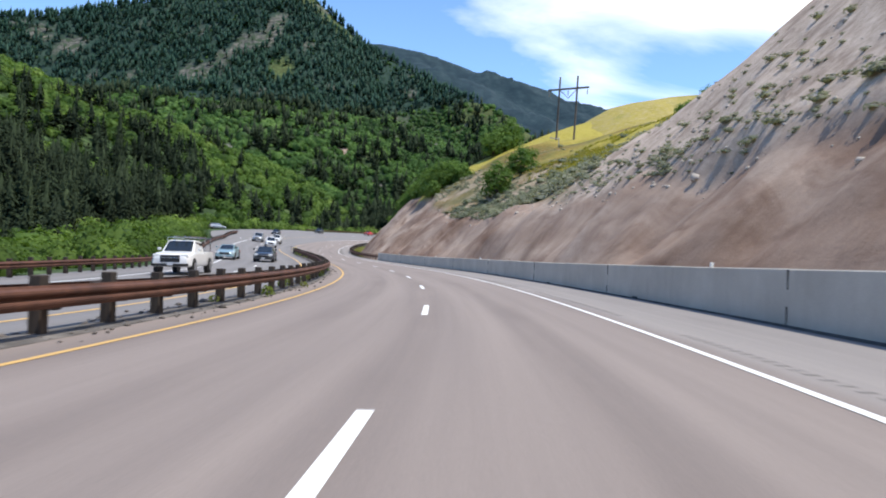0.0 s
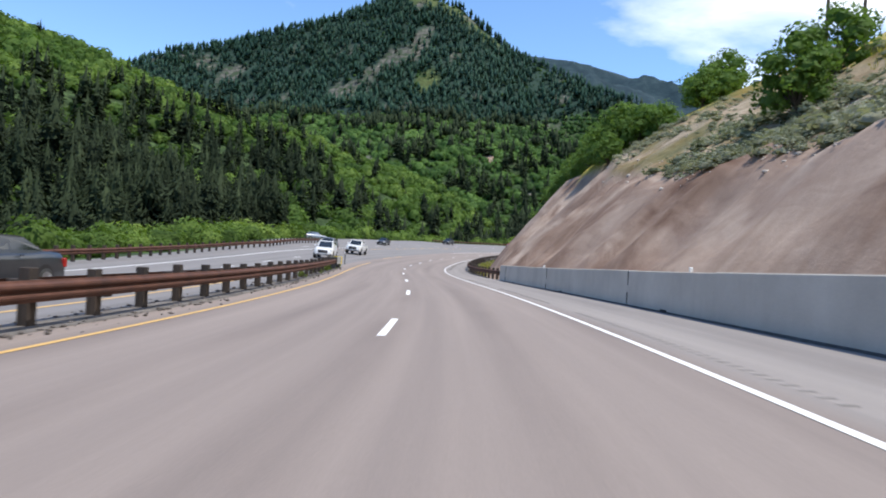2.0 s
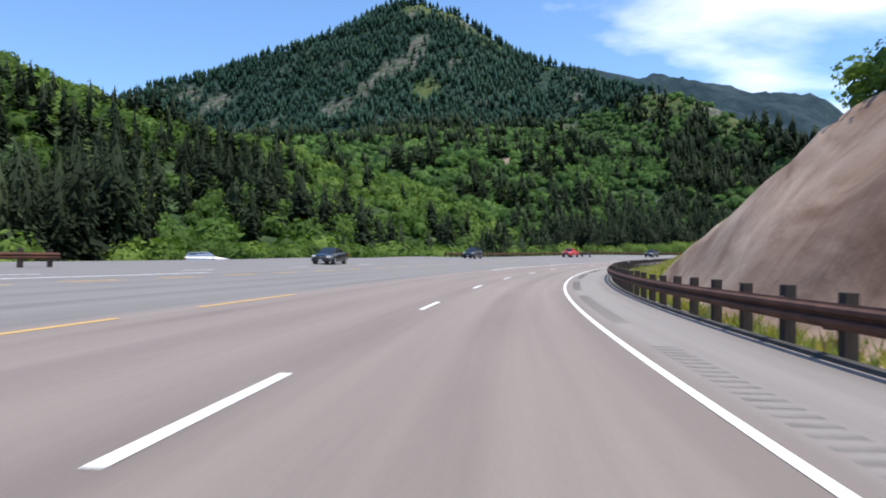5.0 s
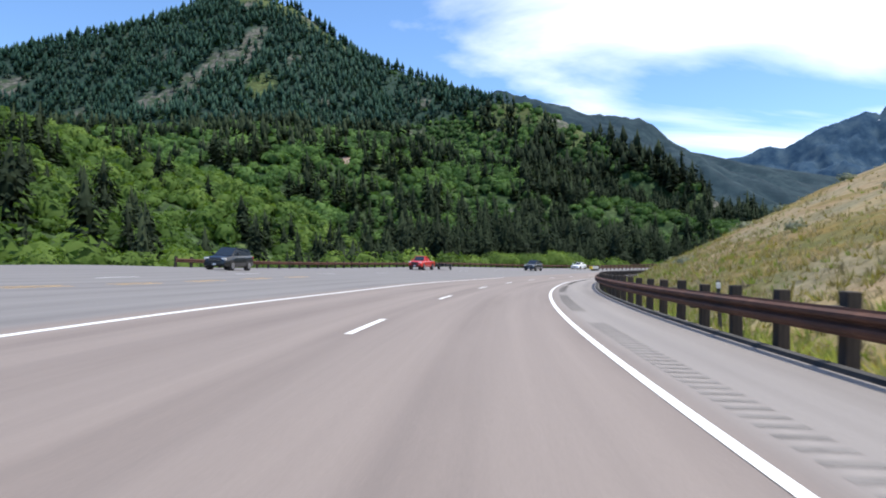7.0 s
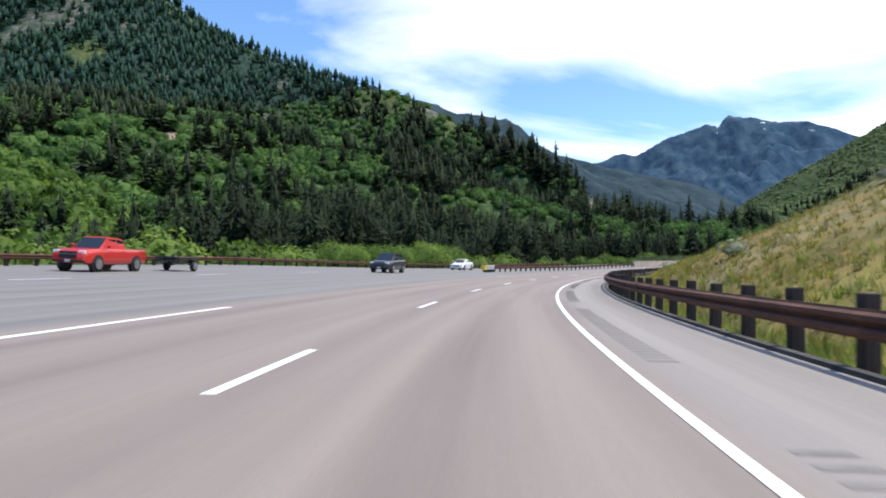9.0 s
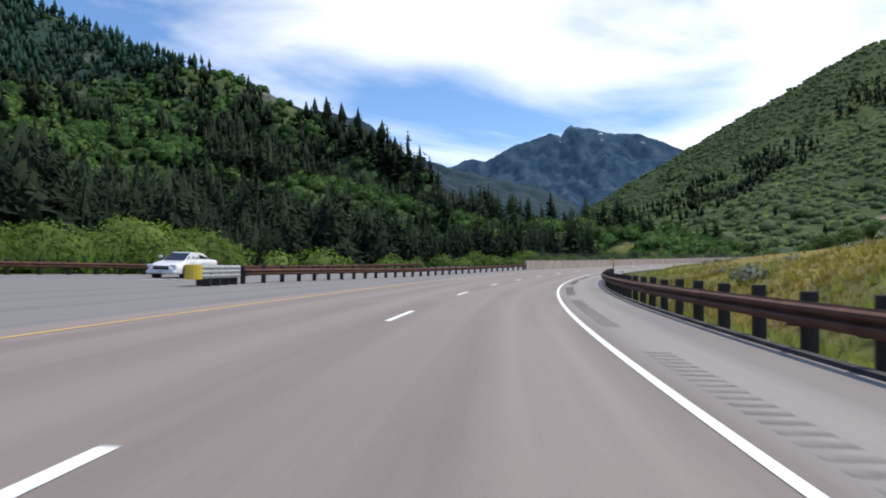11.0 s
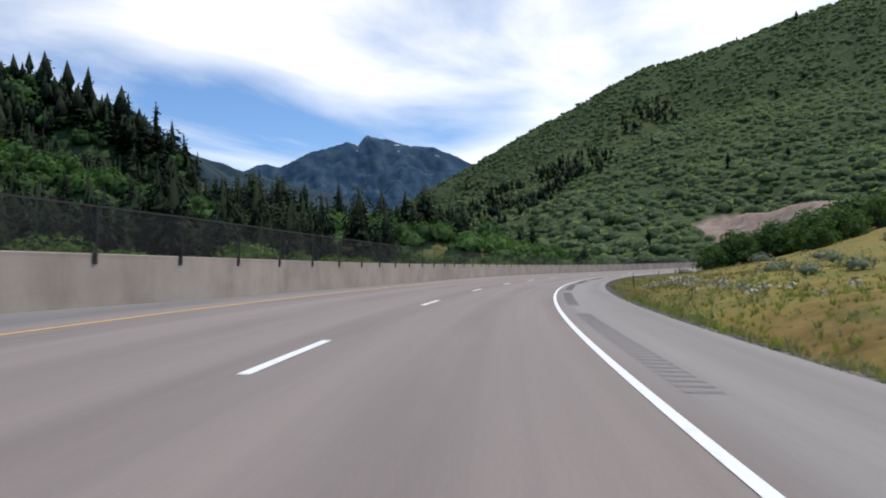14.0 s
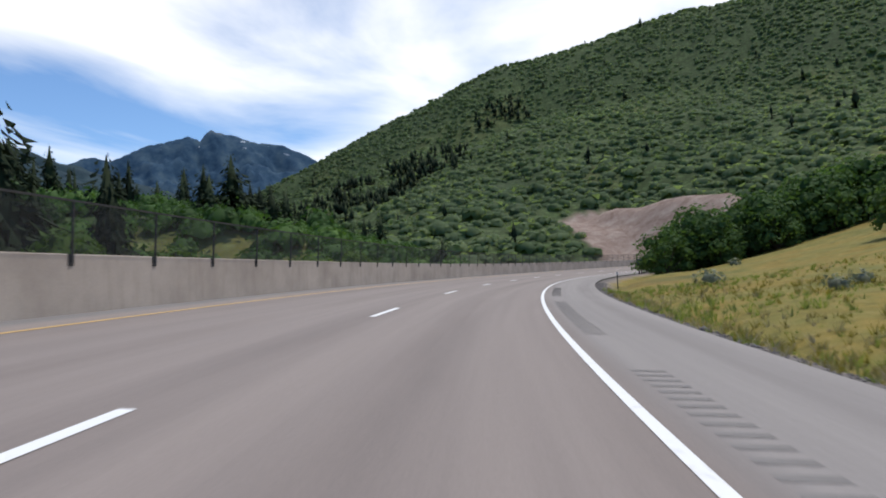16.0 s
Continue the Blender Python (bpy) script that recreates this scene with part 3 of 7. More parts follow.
BACK_RIDGE = ((-800, 2050, 600), (-400, 2050, 600), (-188, 2008, 583), (-88, 2000, 563), (12, 2000, 538), (130, 2000, 502), (195, 2000, 505), (245, 1991, 474), (312, 1978, 455), (389, 1962, 420), (451, 1950, 388), (523, 1935, 350), (571, 1926, 342), (640, 1912, 321), (707, 1900, 300), (900, 1880, 260))
HIGH_RIDGE = ((910, 4355, 690), (1430, 4290, 735), (1689, 4234, 750), (1746, 4220, 758), (1824, 4197, 803), (1866, 4185, 810), (1920, 4170, 785), (1951, 4160, 788), (2017, 4132, 822), (2115, 4091, 878), (2302, 4025, 939), (2330, 4019, 950), (2404, 4004, 936), (2440, 3994, 958), (2465, 3986, 1002), (2490, 3977, 994), (2530, 3965, 982), (2600, 3943, 980), (2732, 3898, 941), (2836, 3794, 922), (2940, 3690, 856), (3015, 3607, 793), (3051, 3559, 769), (3380, 3120, 700))


def crest(points, step_m=22):
    p = np.array(points, float)
    d = np.concatenate([[0], np.cumsum(np.hypot(*np.diff(p[:, :2], axis=0).T))])
    n = max(2, int(d[-1] / step_m))
    s = np.linspace(0, d[-1], n)
    return np.stack([np.interp(s, d, p[:, c]) for c in range(3)], -1)


def flank(points, slope, x, y, round_off=0.0, step_m=22, knee=0.0, foot=0.3):
    """Height under a crest line, and how far (0 to 1) from its top; past a share (knee) of the crest's height the slope eases to foot."""
    c = crest(points, step_m)
    out, away = np.full(x.shape, -1e3), np.zeros(x.shape)
    for a in range(0, len(x), 40000):
        b = slice(a, a + 40000)
        d = np.sqrt((x[b, None] - c[None, :, 0]) ** 2 + (y[b, None] - c[None, :, 1]) ** 2 + round_off**2) - round_off
        h = c[None, :, 2] - slope * d
        if knee:
            turn = knee * c[None, :, 2] / slope
            ease = np.sqrt((d - turn) ** 2 + 900) - np.sqrt(turn**2 + 900)
            h = c[None, :, 2] - (slope + foot) / 2 * d + (slope - foot) / 2 * ease
        i = np.argmax(h, 1)
        out[b] = h[np.arange(len(i)), i]
        away[b] = d[np.arange(len(i)), i]
    return out, smooth01(away, 10, 170) * 0.95 + 0.05


def face_height(tau):
    return np.interp(tau, (-2, 0, 1.9, 2.2, 2.6, 3.2, 3.5, 3.8, 4.1, 4.4, 4.8, 5.1, 5.4, 5.6, 5.8, 6.0, 6.2, 6.4, 6.6, 7.0), (4.8, 4.6, 4.9, 4.8, 5.0, 5.6, 6.0, 7.0, 8.6, 9.6, 10.6, 11.0, 10.6, 9.4, 7.6, 5.4, 3.4, 1.6, 0.5, 0.1))


def face_slope(tau):
    return np.interp(tau, (4.0, 4.9, 5.6, 6.2), (1.05, 1.18, 1.18, 0.9))


def hill_up(tau, off):
    """Height over the road of the slope on its right."""
    hf = face_height(tau)
    run = np.maximum(0, off - 4.4)
    steep = face_slope(tau)
    face = np.minimum(run * steep, hf) + 0.08 * np.minimum(hf, np.maximum(0, run - 0.5))
    k = np.interp(tau, (-2, 0.5, 1.4, 1.85, 2.15, 3.0, 3.7, 4.2, 4.6, 5.2, 5.7, 6.1, 6.5, 7, 8, 9.5, 10.5, 11.5, 12.5, 14.5, 16, 17.8, 20), (1.25, 1.2, 1.06, 0.84, 0.66, 0.62, 0.7, 0.72, 0.66, 0.74, 0.84, 0.74, 0.52, 0.36, 0.32, 0.52, 0.52, 0.36, 0.19, 0.13, 0.17, 0.31, 0.50))
    lap = np.maximum(0, run - hf / steep)
    cap = np.interp(tau, (-2, 1.5, 2.2, 3.0, 3.6, 4.3, 4.6, 5.4, 6, 7.5, 9, 10.5, 12, 16), (80, 70, 38, 26, 22, 16, 18, 30, 34, 20, 24, 24, 14, 18))
    flat = 0.1 + 6.8 * smooth01(tau, 15.2, 17.8)  # a level foot, then steeper
    lap = lap - (1 - np.exp(-lap / flat)) * flat
    up = face + cap * np.tanh(k * lap / cap)
    dip = -0.35 * np.exp(-((off - 4.2) ** 2) / 1.2)
    return up + dip - 0.02


def left_width(tau):
    return np.interp(tau, (-2, 3.5, 5.0, 6.0, 7.0, 10, 11.5, 13.5, 14.6, 22), (-21.5, -21.5, -23, -29, -31, -31, -30, -26, -24, -24))


def belt_height(x):
    """Where the dark timber of the main mountain gives way to oak scrub."""
    return np.interp(x, (-350, -220, -107, -22, 40, 80, 160), (168, 155, 163, 160, 185, 190, 160))


def ground(x, y):
    """Height of the land, and its cover: bare soil, dry grass, rock."""
    tau, off = nearest(x, y)
    t = np.clip(tau, -2, 22.5)
    lw = left_width(t)
    inside = at(t, np.clip(off, lw, 3.0))[:, 2]
    right = inside + hill_up(t, off)
    fade = smooth01(off, 90, 190)
    right = right * (1 - fade) + (inside + 5) * fade
    drop = smooth01(lw - off, 0.5, 18)
    left = inside - (4.5 * drop + 6 * smooth01(lw - off, 20, 70)) * np.interp(t, (5.6, 6.6, 8.0, 9.0), (1.0, 0.25, 0.25, 1.0))
    z = np.where(off > 3.0, right, left)
    rough = fbm(x, y, 60, 5)
    road_far = smooth01(np.abs(off - np.clip(off, lw, 3.0)), 4, 60)
    z = z + rough * 5 * road_far
    gully = fbm(x + 0.5 * y, y - 0.4 * x, 150, 5, 7)
    main, k = flank(MAIN_RIDGE, 0.93, x, y, 12, 22, 0.62, 0.29)
    main = main + (np.minimum(gully - 0.3, 0.0) * 36 + rough * 6) * k
    beyond = np.clip(x - 6 - np.interp(y, (570, 618, 690, 759, 833, 871), (215, 191, 155, 119, 75, 49)), 0, 90)
    main = main - 0.55 * beyond * smooth01(y, 560, 620) * (1 - smooth01(y, 840, 900))
    spur, k = flank(LEFT_SPUR, 0.47, x, y, 16)
    spur = spur + (gully * 12 + rough * 7) * k
    east, k = flank(RIGHT_RIDGE, 0.92, x, y, 30, 22, 0.5, 0.33)
    east = east + (gully * 28 + rough * 6) * k
    scar, _ = flank(SCAR, 0.85, x, y, 4, 3)
    scar = scar + rough * 3.0
    back, k = flank(BACK_RIDGE, 0.5, x, y, 30)
    back = back + gully * 60 * k
    hills = np.maximum.reduce([main, spur, east, back])
    keep = smooth01(np.where(off > 0, off - 60, lw - off - 8), 0, 30)  # hills stay clear of the road
    z = np.where(hills > z, z + (hills - z) * keep, z)
    scarred = (scar > z - 9 - 12 * fbm(x, y, 25, 3, 57)) & (off < -13.5)
    z = np.where(off < -13.5, np.maximum(z, scar), z)
    # under the carriageway and the modelled verge the land lies below them
    z = np.where((off > lw) & (off <= 3), z - 0.4, z)
    low = inside + hill_up(t, np.maximum(2.4, off - 6)) - 1.6
    z = np.where((off > 2) & (off < 58), low + (z - low) * smooth01(off, 46, 58), z)
    soil = np.maximum(np.where(scarred, 1.0, 0.0), smooth01(np.maximum(np.exp(-(((x + 79) / 15) ** 2 + ((y - 567) / 9) ** 2)), np.exp(-(((x + 52) / 6) ** 2 + ((y - 660) / 13) ** 2))), 0.3, 0.6))
    grass = np.where((off > 3) & (z > hills - 2), 1.0 - 0.75 * smooth01(off + 40 * fbm(x, y, 50, 3, 55), 55, 85), 0.0)
    outcrop = fbm(x, y, 110, 5, 31)
    is_main = main >= np.maximum.reduce([spur, east, z - 3])
    def spot(cx, cy, rx, ry):
        return np.exp(-(((x - cx) / rx) ** 2 + ((y - cy) / ry) ** 2))

    band = np.maximum.reduce([spot(-262, 908, 26, 26), spot(-285, 886, 28, 30), spot(-306, 872, 28, 30), spot(-325, 860, 26, 26), spot(-347, 850, 22, 20)])
    patch = 0.85 * band + 0.8 * spot(-238, 738, 18, 16) + 0.95 * spot(-236, 952, 11, 34)
    patch = patch + 0.85 * np.maximum.reduce([spot(-577, 944, 30, 16), spot(-540, 930, 36, 20), spot(-505, 922, 30, 18)])
    rock = np.where(is_main, smooth01(0.95 * patch + 0.25 * outcrop + 1.3 * fbm(x, y, 24, 5, 33), 0.42, 0.6), 0.0) * (main > 40)
    dry = smooth01(fbm(x, y, 70, 4, 53), 0.32, 0.5) * 0.3
    meadow = np.maximum.reduce([spot(-252, 1047, 40, 24), spot(-205, 1032, 34, 20), spot(-168, 1012, 28, 17), spot(58, 852, 40, 34), spot(94, 797, 20, 30), 0.9 * spot(-210, 867, 18, 24)])
    dry = np.maximum(dry, 0.12 * meadow)
    grass = np.maximum(grass, np.where(is_main | (spur > z - 3), dry, np.where(east > z - 3, 0.04 + 0.3 * dry, dry * 0.3)))
    which = np.argmax(np.stack([z - 0.5 + 0 * main, main, spur, east, back]), 0)
    high = smooth01(z + 50 * fbm(x, y, 120, 4, 41) - belt_height(x), -8, 22) * is_main * 0.85
    high = high * (1 - smooth01(meadow, 0.25, 0.5))
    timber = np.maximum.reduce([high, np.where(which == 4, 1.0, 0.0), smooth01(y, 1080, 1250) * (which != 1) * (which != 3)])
    return z, np.stack([soil, grass * (1 - timber), rock * (1 - soil), timber], -1), which, tau, off


def spread(lo, hi, fine_lo, fine_hi, fine, grow):
    a = list(np.arange(fine_lo, fine_hi + 0.1, fine))
    d = fine
    while a[-1] < hi:
        d = min(d * grow, 140)
        a.append(a[-1] + d)
    d = fine
    while a[0] > lo:
        d = min(d * grow, 140)
        a.insert(0, a[0] - d)
    return np.array(a)


def cover_layer(me, cov):
    a = me.color_attributes.new("cover", "FLOAT_COLOR", "POINT")
    cov = cov if cov.shape[1] == 4 else np.concatenate([cov, np.zeros((len(cov), 1))], 1)
    a.data.foreach_set("color", cov.astype(np.float32).ravel())


def build_ground():
    gx, gy = spread(-2600, 3600, -330, 420, 4.5, 1.035), spread(-900, 2600, -60, 620, 4.5, 1.03)
    X, Y = np.meshgrid(gx, gy, indexing="ij")
    z, cov, _, _, _ = ground(X.ravel(), Y.ravel())
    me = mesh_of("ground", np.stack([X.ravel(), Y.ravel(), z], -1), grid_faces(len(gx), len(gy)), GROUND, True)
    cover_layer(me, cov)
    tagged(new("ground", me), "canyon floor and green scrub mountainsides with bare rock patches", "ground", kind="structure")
    # the high mountains that close the valley
    gx, gy = np.arange(800, 3700, 17.0), np.arange(2350, 4500, 17.0)
    X, Y = np.meshgrid(gx, gy, indexing="ij")
    x, y = X.ravel(), Y.ravel()
    h, k = flank(HIGH_RIDGE, 0.95, x, y, 4, 14, 0.22, 0.6)
    g = fbm(x - 0.6 * y, y + 0.2 * x, 420, 6, 11)
    crag = -np.abs(fbm(x, y, 260, 5, 13))
    h = h + np.minimum(g, 0.12) * 240 * k**2 + crag * (4 + 170 * k) - np.abs(fbm(x, y, 110, 4, 12)) * (8 + 110 * k)
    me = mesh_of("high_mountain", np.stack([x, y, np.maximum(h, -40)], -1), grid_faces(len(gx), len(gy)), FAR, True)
    tagged(new("backdrop_mountain", me), "distant mountain coloured haze-blue, with old snow patches", "mountain", kind="structure")


build_ground()


def strip(name, taus, offs, ups, material, label, category, smooth=False, kind="structure"):
    """A sheet along the road: offs and ups are arrays (len(taus), m)."""
    taus = np.asarray(taus)
    n, m = offs.shape
    tt = np.repeat(taus[:, None], m, 1)
    v = at(tt, offs, ups).reshape(-1, 3)
    uv = np.stack([s_of(tt), offs], -1).reshape(-1, 2)
    me = mesh_of(name, v, grid_faces(n, m, True), material, smooth, uv)
    return tagged(new(name, me), label, category, kind=kind)


def build_road():
    taus = np.arange(-2, 22.41, 0.1)
    lw = left_width(taus)
    rw = np.interp(taus, (3.75, 4.3), (3.3, 2.45))
    rows = np.array([np.concatenate([np.linspace(a, -8.5, 9), np.linspace(-8, b, 10)]) for a, b in zip(lw, rw)])
    strip("road", taus, rows, np.zeros_like(rows), ASPHALT, "pinkish-grey worn asphalt highway with polished wheel tracks", "road")


build_road()


def line_strip(tau0, tau1, off, width, material, name, label, up=0.006, grow=None):
    taus = np.append(np.arange(tau0, tau1, 0.05), tau1) if tau1 - tau0 > 0.06 else np.array([tau0, tau1])
    o = off(taus) if callable(off) else np.full(len(taus), off)
    offs = np.stack([o - width / 2, o + width / 2], -1)
    return strip(name, taus, offs, np.full_like(offs, up), material, label, "road marking")


def left_line(tau):
    return np.interp(tau, (4, 11), (-7.42, -7.95))


DASH, DASH_PHASE = 12.19, 3.9 - 26.46


def build_lines():
    line_strip(-2, 22.3, 0.0, 0.108, WHITE, "edge_line", "solid white painted edge line on asphalt")
    line_strip(-2, 4.6, left_line, 0.115, YELLOW, "yellow_edge_line", "solid yellow painted line beside the median")
    line_strip(11.3, 22.3, left_line, 0.115, YELLOW, "yellow_edge_line", "solid yellow painted line beside the median")
    line_strip(7.2, 9.6, -8.0, 0.2, WHITE, "turn_lane_line", "solid white painted line of the turn lane")
    line_strip(-2, 4.4, -10.4, 0.14, YELLOW, "yellow_edge_line", "solid yellow line of the opposite carriageway")
    line_strip(-2, 6.2, -17.7, 0.16, WHITE, "edge_line", "solid white edge line of the opposite carriageway")
    s = DASH_PHASE - 3 * DASH
    while s < s_of(22.0):
        if s > LS[0] + 2:
            line_strip(tau_of(s), tau_of(s + 3.05), -3.63, 0.13, WHITE, "lane_dash", "white painted lane dash on asphalt")["group"] = "lane dashes"
            if tau_of(s) < 12:
                line_strip(tau_of(s + 5), tau_of(s + 8.05), -14.0 if tau_of(s) < 5 else -19.5, 0.13, WHITE, "lane_dash", "white painted lane dash on asphalt")["group"] = "lane dashes"
        s += DASH
    for k in range(16):  # broken yellow pairs along the median opening
        s = s_of(5.55) + 5.2 * k
        for o in (-15.5, -15.9):
            line_strip(tau_of(s), tau_of(s + 2.9), o, 0.12, YELLOW, "yellow_dash", "broken yellow line of the median opening")["group"] = "yellow dashes"
    for k in range(2):
        s = s_of(5.2) + 9 * k
        line_strip(tau_of(s), tau_of(s + 6), -8.3, 0.16, YELLOW, "yellow_dash", "broken yellow line of the median opening")["group"] = "yellow dashes"


build_lines()


def build_verge():
    """The slope on the road's right, from the cut to the grassy bank."""
    taus = np.arange(-2, 22.3, 0.04)
    d = np.concatenate([np.linspace(2.4, 4.4, 5), np.arange(4.75, 17, 0.35), np.arange(17.6, 30, 0.9), np.arange(31, 60, 2.2)])
    offs = np.repeat(d[None], len(taus), 0)
    tt = np.repeat(taus[:, None], len(d), 1)
    ups = hill_up(tt, offs)
    sx, sy = s_of(tt), offs
    hf = face_height(tt)
    run = np.maximum(0, offs - 4.4)
    ragged = fbm(sx, sy, 6, 4, 91) * 2.2
    on_face = smooth01(hf, 0.6, 1.6) * (1 - smooth01(run + ragged, hf / face_slope(tt) + 0.2, hf / face_slope(tt) + 1.3))
    rill = fbm(sx + 0.3 * sy, sy * 0.3, 4.5, 3, 3) * 0.55 + fbm(sx, sy * 0.5, 11, 4, 4) * 1.7
    rill = rill - np.abs(fbm(sx + 0.5 * sy, sy * 0.45, 5.5, 3, 16)) * 1.5 + 0.35
    lumps = fbm(sx, sy, 4.2, 2, 5) * 0.55 + fbm(sx, sy, 14, 3, 6) * 1.6
    edge = smooth01(offs, 4.6, 7)
    ups = ups + edge * (on_face * rill + (1 - on_face) * lumps * np.interp(tt, (0, 5, 12, 14), (1, 0.8, 0.35, 0.3)))
    ups = ups - 0.05 * (offs < 2.5)
    lap = run - hf / face_slope(tt)
    grassy = smooth01(tt + ragged * 0.05 + 0.75 * smooth01(lap, 0.5, 3.0), 4.55, 4.95) * (1 - smooth01(on_face + 0.3 * fbm(sx, sy, 3, 3, 9), 0.35, 0.6))
    top = smooth01(tt - 2.02 - 0.021 * (offs - 11) + 0.3 * fbm(sx, sy, 7, 4, 8), -0.04, 0.07) * (1 - smooth01(on_face, 0.3, 0.7)) * smooth01(fbm(sx, sy, 5, 4, 15) + 0.25 + 0.8 * smooth01(tt, 3.1, 3.5), -0.25, 0.1)
    top = top * (1 - (0.62 - 0.5 * smooth01(fbm(sx, sy, 4, 4, 17), -0.1, 0.3)) * (1 - smooth01(lap, 8, 13)) * (1 - smooth01(tt, 4.3, 4.7)))
    grass = np.maximum(grassy * (1 - 0.35 * (1 - smooth01(tt, 4.6, 5.4)) * smooth01(fbm(sx, sy, 4, 4, 18), -0.2, 0.2)), top)
    gravel = 1 - smooth01(offs + 0.5 * fbm(sx, sy, 2, 3, 10), 2.9, 3.7)
    grass = grass * (1 - gravel) * (1 - 0.32 * smooth01(tt, 6.6, 7.4) * (1 - smooth01(tt, 9.8, 10.6)) * smooth01(fbm(sx, sy, 6, 4, 24), -0.3, 0.2))
    yellow = smooth01(fbm(sx, sy, 16, 4, 21) + np.interp(tt, (4.4, 5, 6.5, 8, 10, 11.5, 20), (-0.4, 0.4, 0.4, -0.3, -0.05, 0.45, 0.5)), 0.05, 0.4)
    meadow = smooth01(lap + 5 * fbm(sx, sy, 9, 3, 22), 8, 12) * (1 - smooth01(tt + 0.8 * fbm(sx, sy, 20, 3, 23), 2.9, 3.4))
    # yellow weakens further along, so the nearer bank is coloured brighter
    yellow = np.where(tt < 4.4, meadow, yellow * np.interp(tt, (7, 9, 11, 12), (1, 0.5, 0.3, 0.22))) * grass
    n, m = offs.shape
    v = at(tt, offs, ups).reshape(-1, 3)
    uv = np.stack([sx, sy], -1).reshape(-1, 2)
    me = mesh_of("verge", v, grid_faces(n, m, True), CUT, True, uv)
    cover_layer(me, np.stack([on_face, grass, yellow, gravel * (tt > 3.7)], -1).reshape(-1, 4))
    tagged(new("bank", me), "red-brown soil road cut running into dry yellow grass bank", "bank", kind="structure")
    return taus, d, ups


VERGE_T, VERGE_D, VERGE_UP = build_verge()


def verge_at(tau, off):
    """A place on the surface of the bank."""
    i = (np.clip(tau, VERGE_T[0], VERGE_T[-1] - 1e-6) - VERGE_T[0]) / (VERGE_T[1] - VERGE_T[0])
    i0 = int(i)
    a = np.interp(off, VERGE_D, VERGE_UP[i0])
    b = np.interp(off, VERGE_D, VERGE_UP[min(i0 + 1, len(VERGE_T) - 1)])
    return at(tau, off, a + (b - a) * (i - i0))

# ---- plants ----
RNG = np.random.default_rng(11)


def unit(v):
    return v / np.maximum(1e-9, np.linalg.norm(v, axis=-1, keepdims=True))


ICO_V = unit(np.array([(s1 * a, s2 * b, 0) for s1 in (-1, 1) for s2 in (-1, 1) for a, b in ((1, 1.618),)] + [(0, s1 * 1, s2 * 1.618) for s1 in (-1, 1) for s2 in (-1, 1)] + [(s2 * 1.618, 0, s1 * 1) for s1 in (-1, 1) for s2 in (-1, 1)]))


def ico_faces():
    f = []
    for i in range(12):
        for j in range(i + 1, 12):
            for k in range(j + 1, 12):
                a, b, c = ICO_V[i], ICO_V[j], ICO_V[k]
                if max(np.linalg.norm(a - b), np.linalg.norm(b - c), np.linalg.norm(a - c)) < 1.1:
                    f.append((i, j, k) if np.dot(np.cross(b - a, c - a), a + b + c) > 0 else (i, k, j))
    return np.array(f)


ICO_F = ico_faces()
DOME_F = ICO_F[ICO_V[ICO_F].mean(1)[:, 2] > -0.45]
OCT_V = np.array([(1, 0, 0), (-1, 0, 0), (0, 1, 0), (0, -1, 0), (0, 0, 1), (0, 0, -1)], float)
OCT_F = np.array([(0, 2, 4), (2, 1, 4), (1, 3, 4), (3, 0, 4), (2, 0, 5), (1, 2, 5), (3, 1, 5), (0, 3, 5)])


def leaf_blob(n, leaf, rng, lumps=5, core=0.78, low=-0.25):
    """A leafy mass about 1 in radius: a dark lumpy heart and n ragged leaf clumps round it."""
    c = unit(rng.normal(size=(lumps, 3)))
    d = unit(rng.normal(size=(n * 3, 3)))
    d = d[d[:, 2] > low][:n]
    r = 0.70 + 0.36 * np.max(np.clip(d @ c.T, 0, 1) ** 4, 1) + rng.normal(size=len(d)) * 0.06
    p = d * r[:, None]
    nrm = unit(d + 0.38 * rng.normal(size=d.shape))
    a = unit(np.cross(nrm, rng.normal(size=d.shape)))
    b = np.cross(nrm, a)
    s = leaf * rng.uniform(0.6, 1.35, (len(d), 1))
    v = np.stack([p + a * s, p - 0.55 * a * s + 0.8 * b * s, p - 0.55 * a * s - 0.8 * b * s], 1).reshape(-1, 3)
    f = np.arange(len(v)).reshape(-1, 3)
    if core:
        rr = core * (0.86 + 0.32 * np.max(np.clip(ICO_V @ c.T, 0, 1) ** 3, 1)) * rng.uniform(0.9, 1.12, 12)
        f = np.concatenate([f, DOME_F + len(v)])
        v = np.concatenate([v, ICO_V * rr[:, None]])
    v[:, 2] = v[:, 2] * 0.9 + 0.45
    return v, f


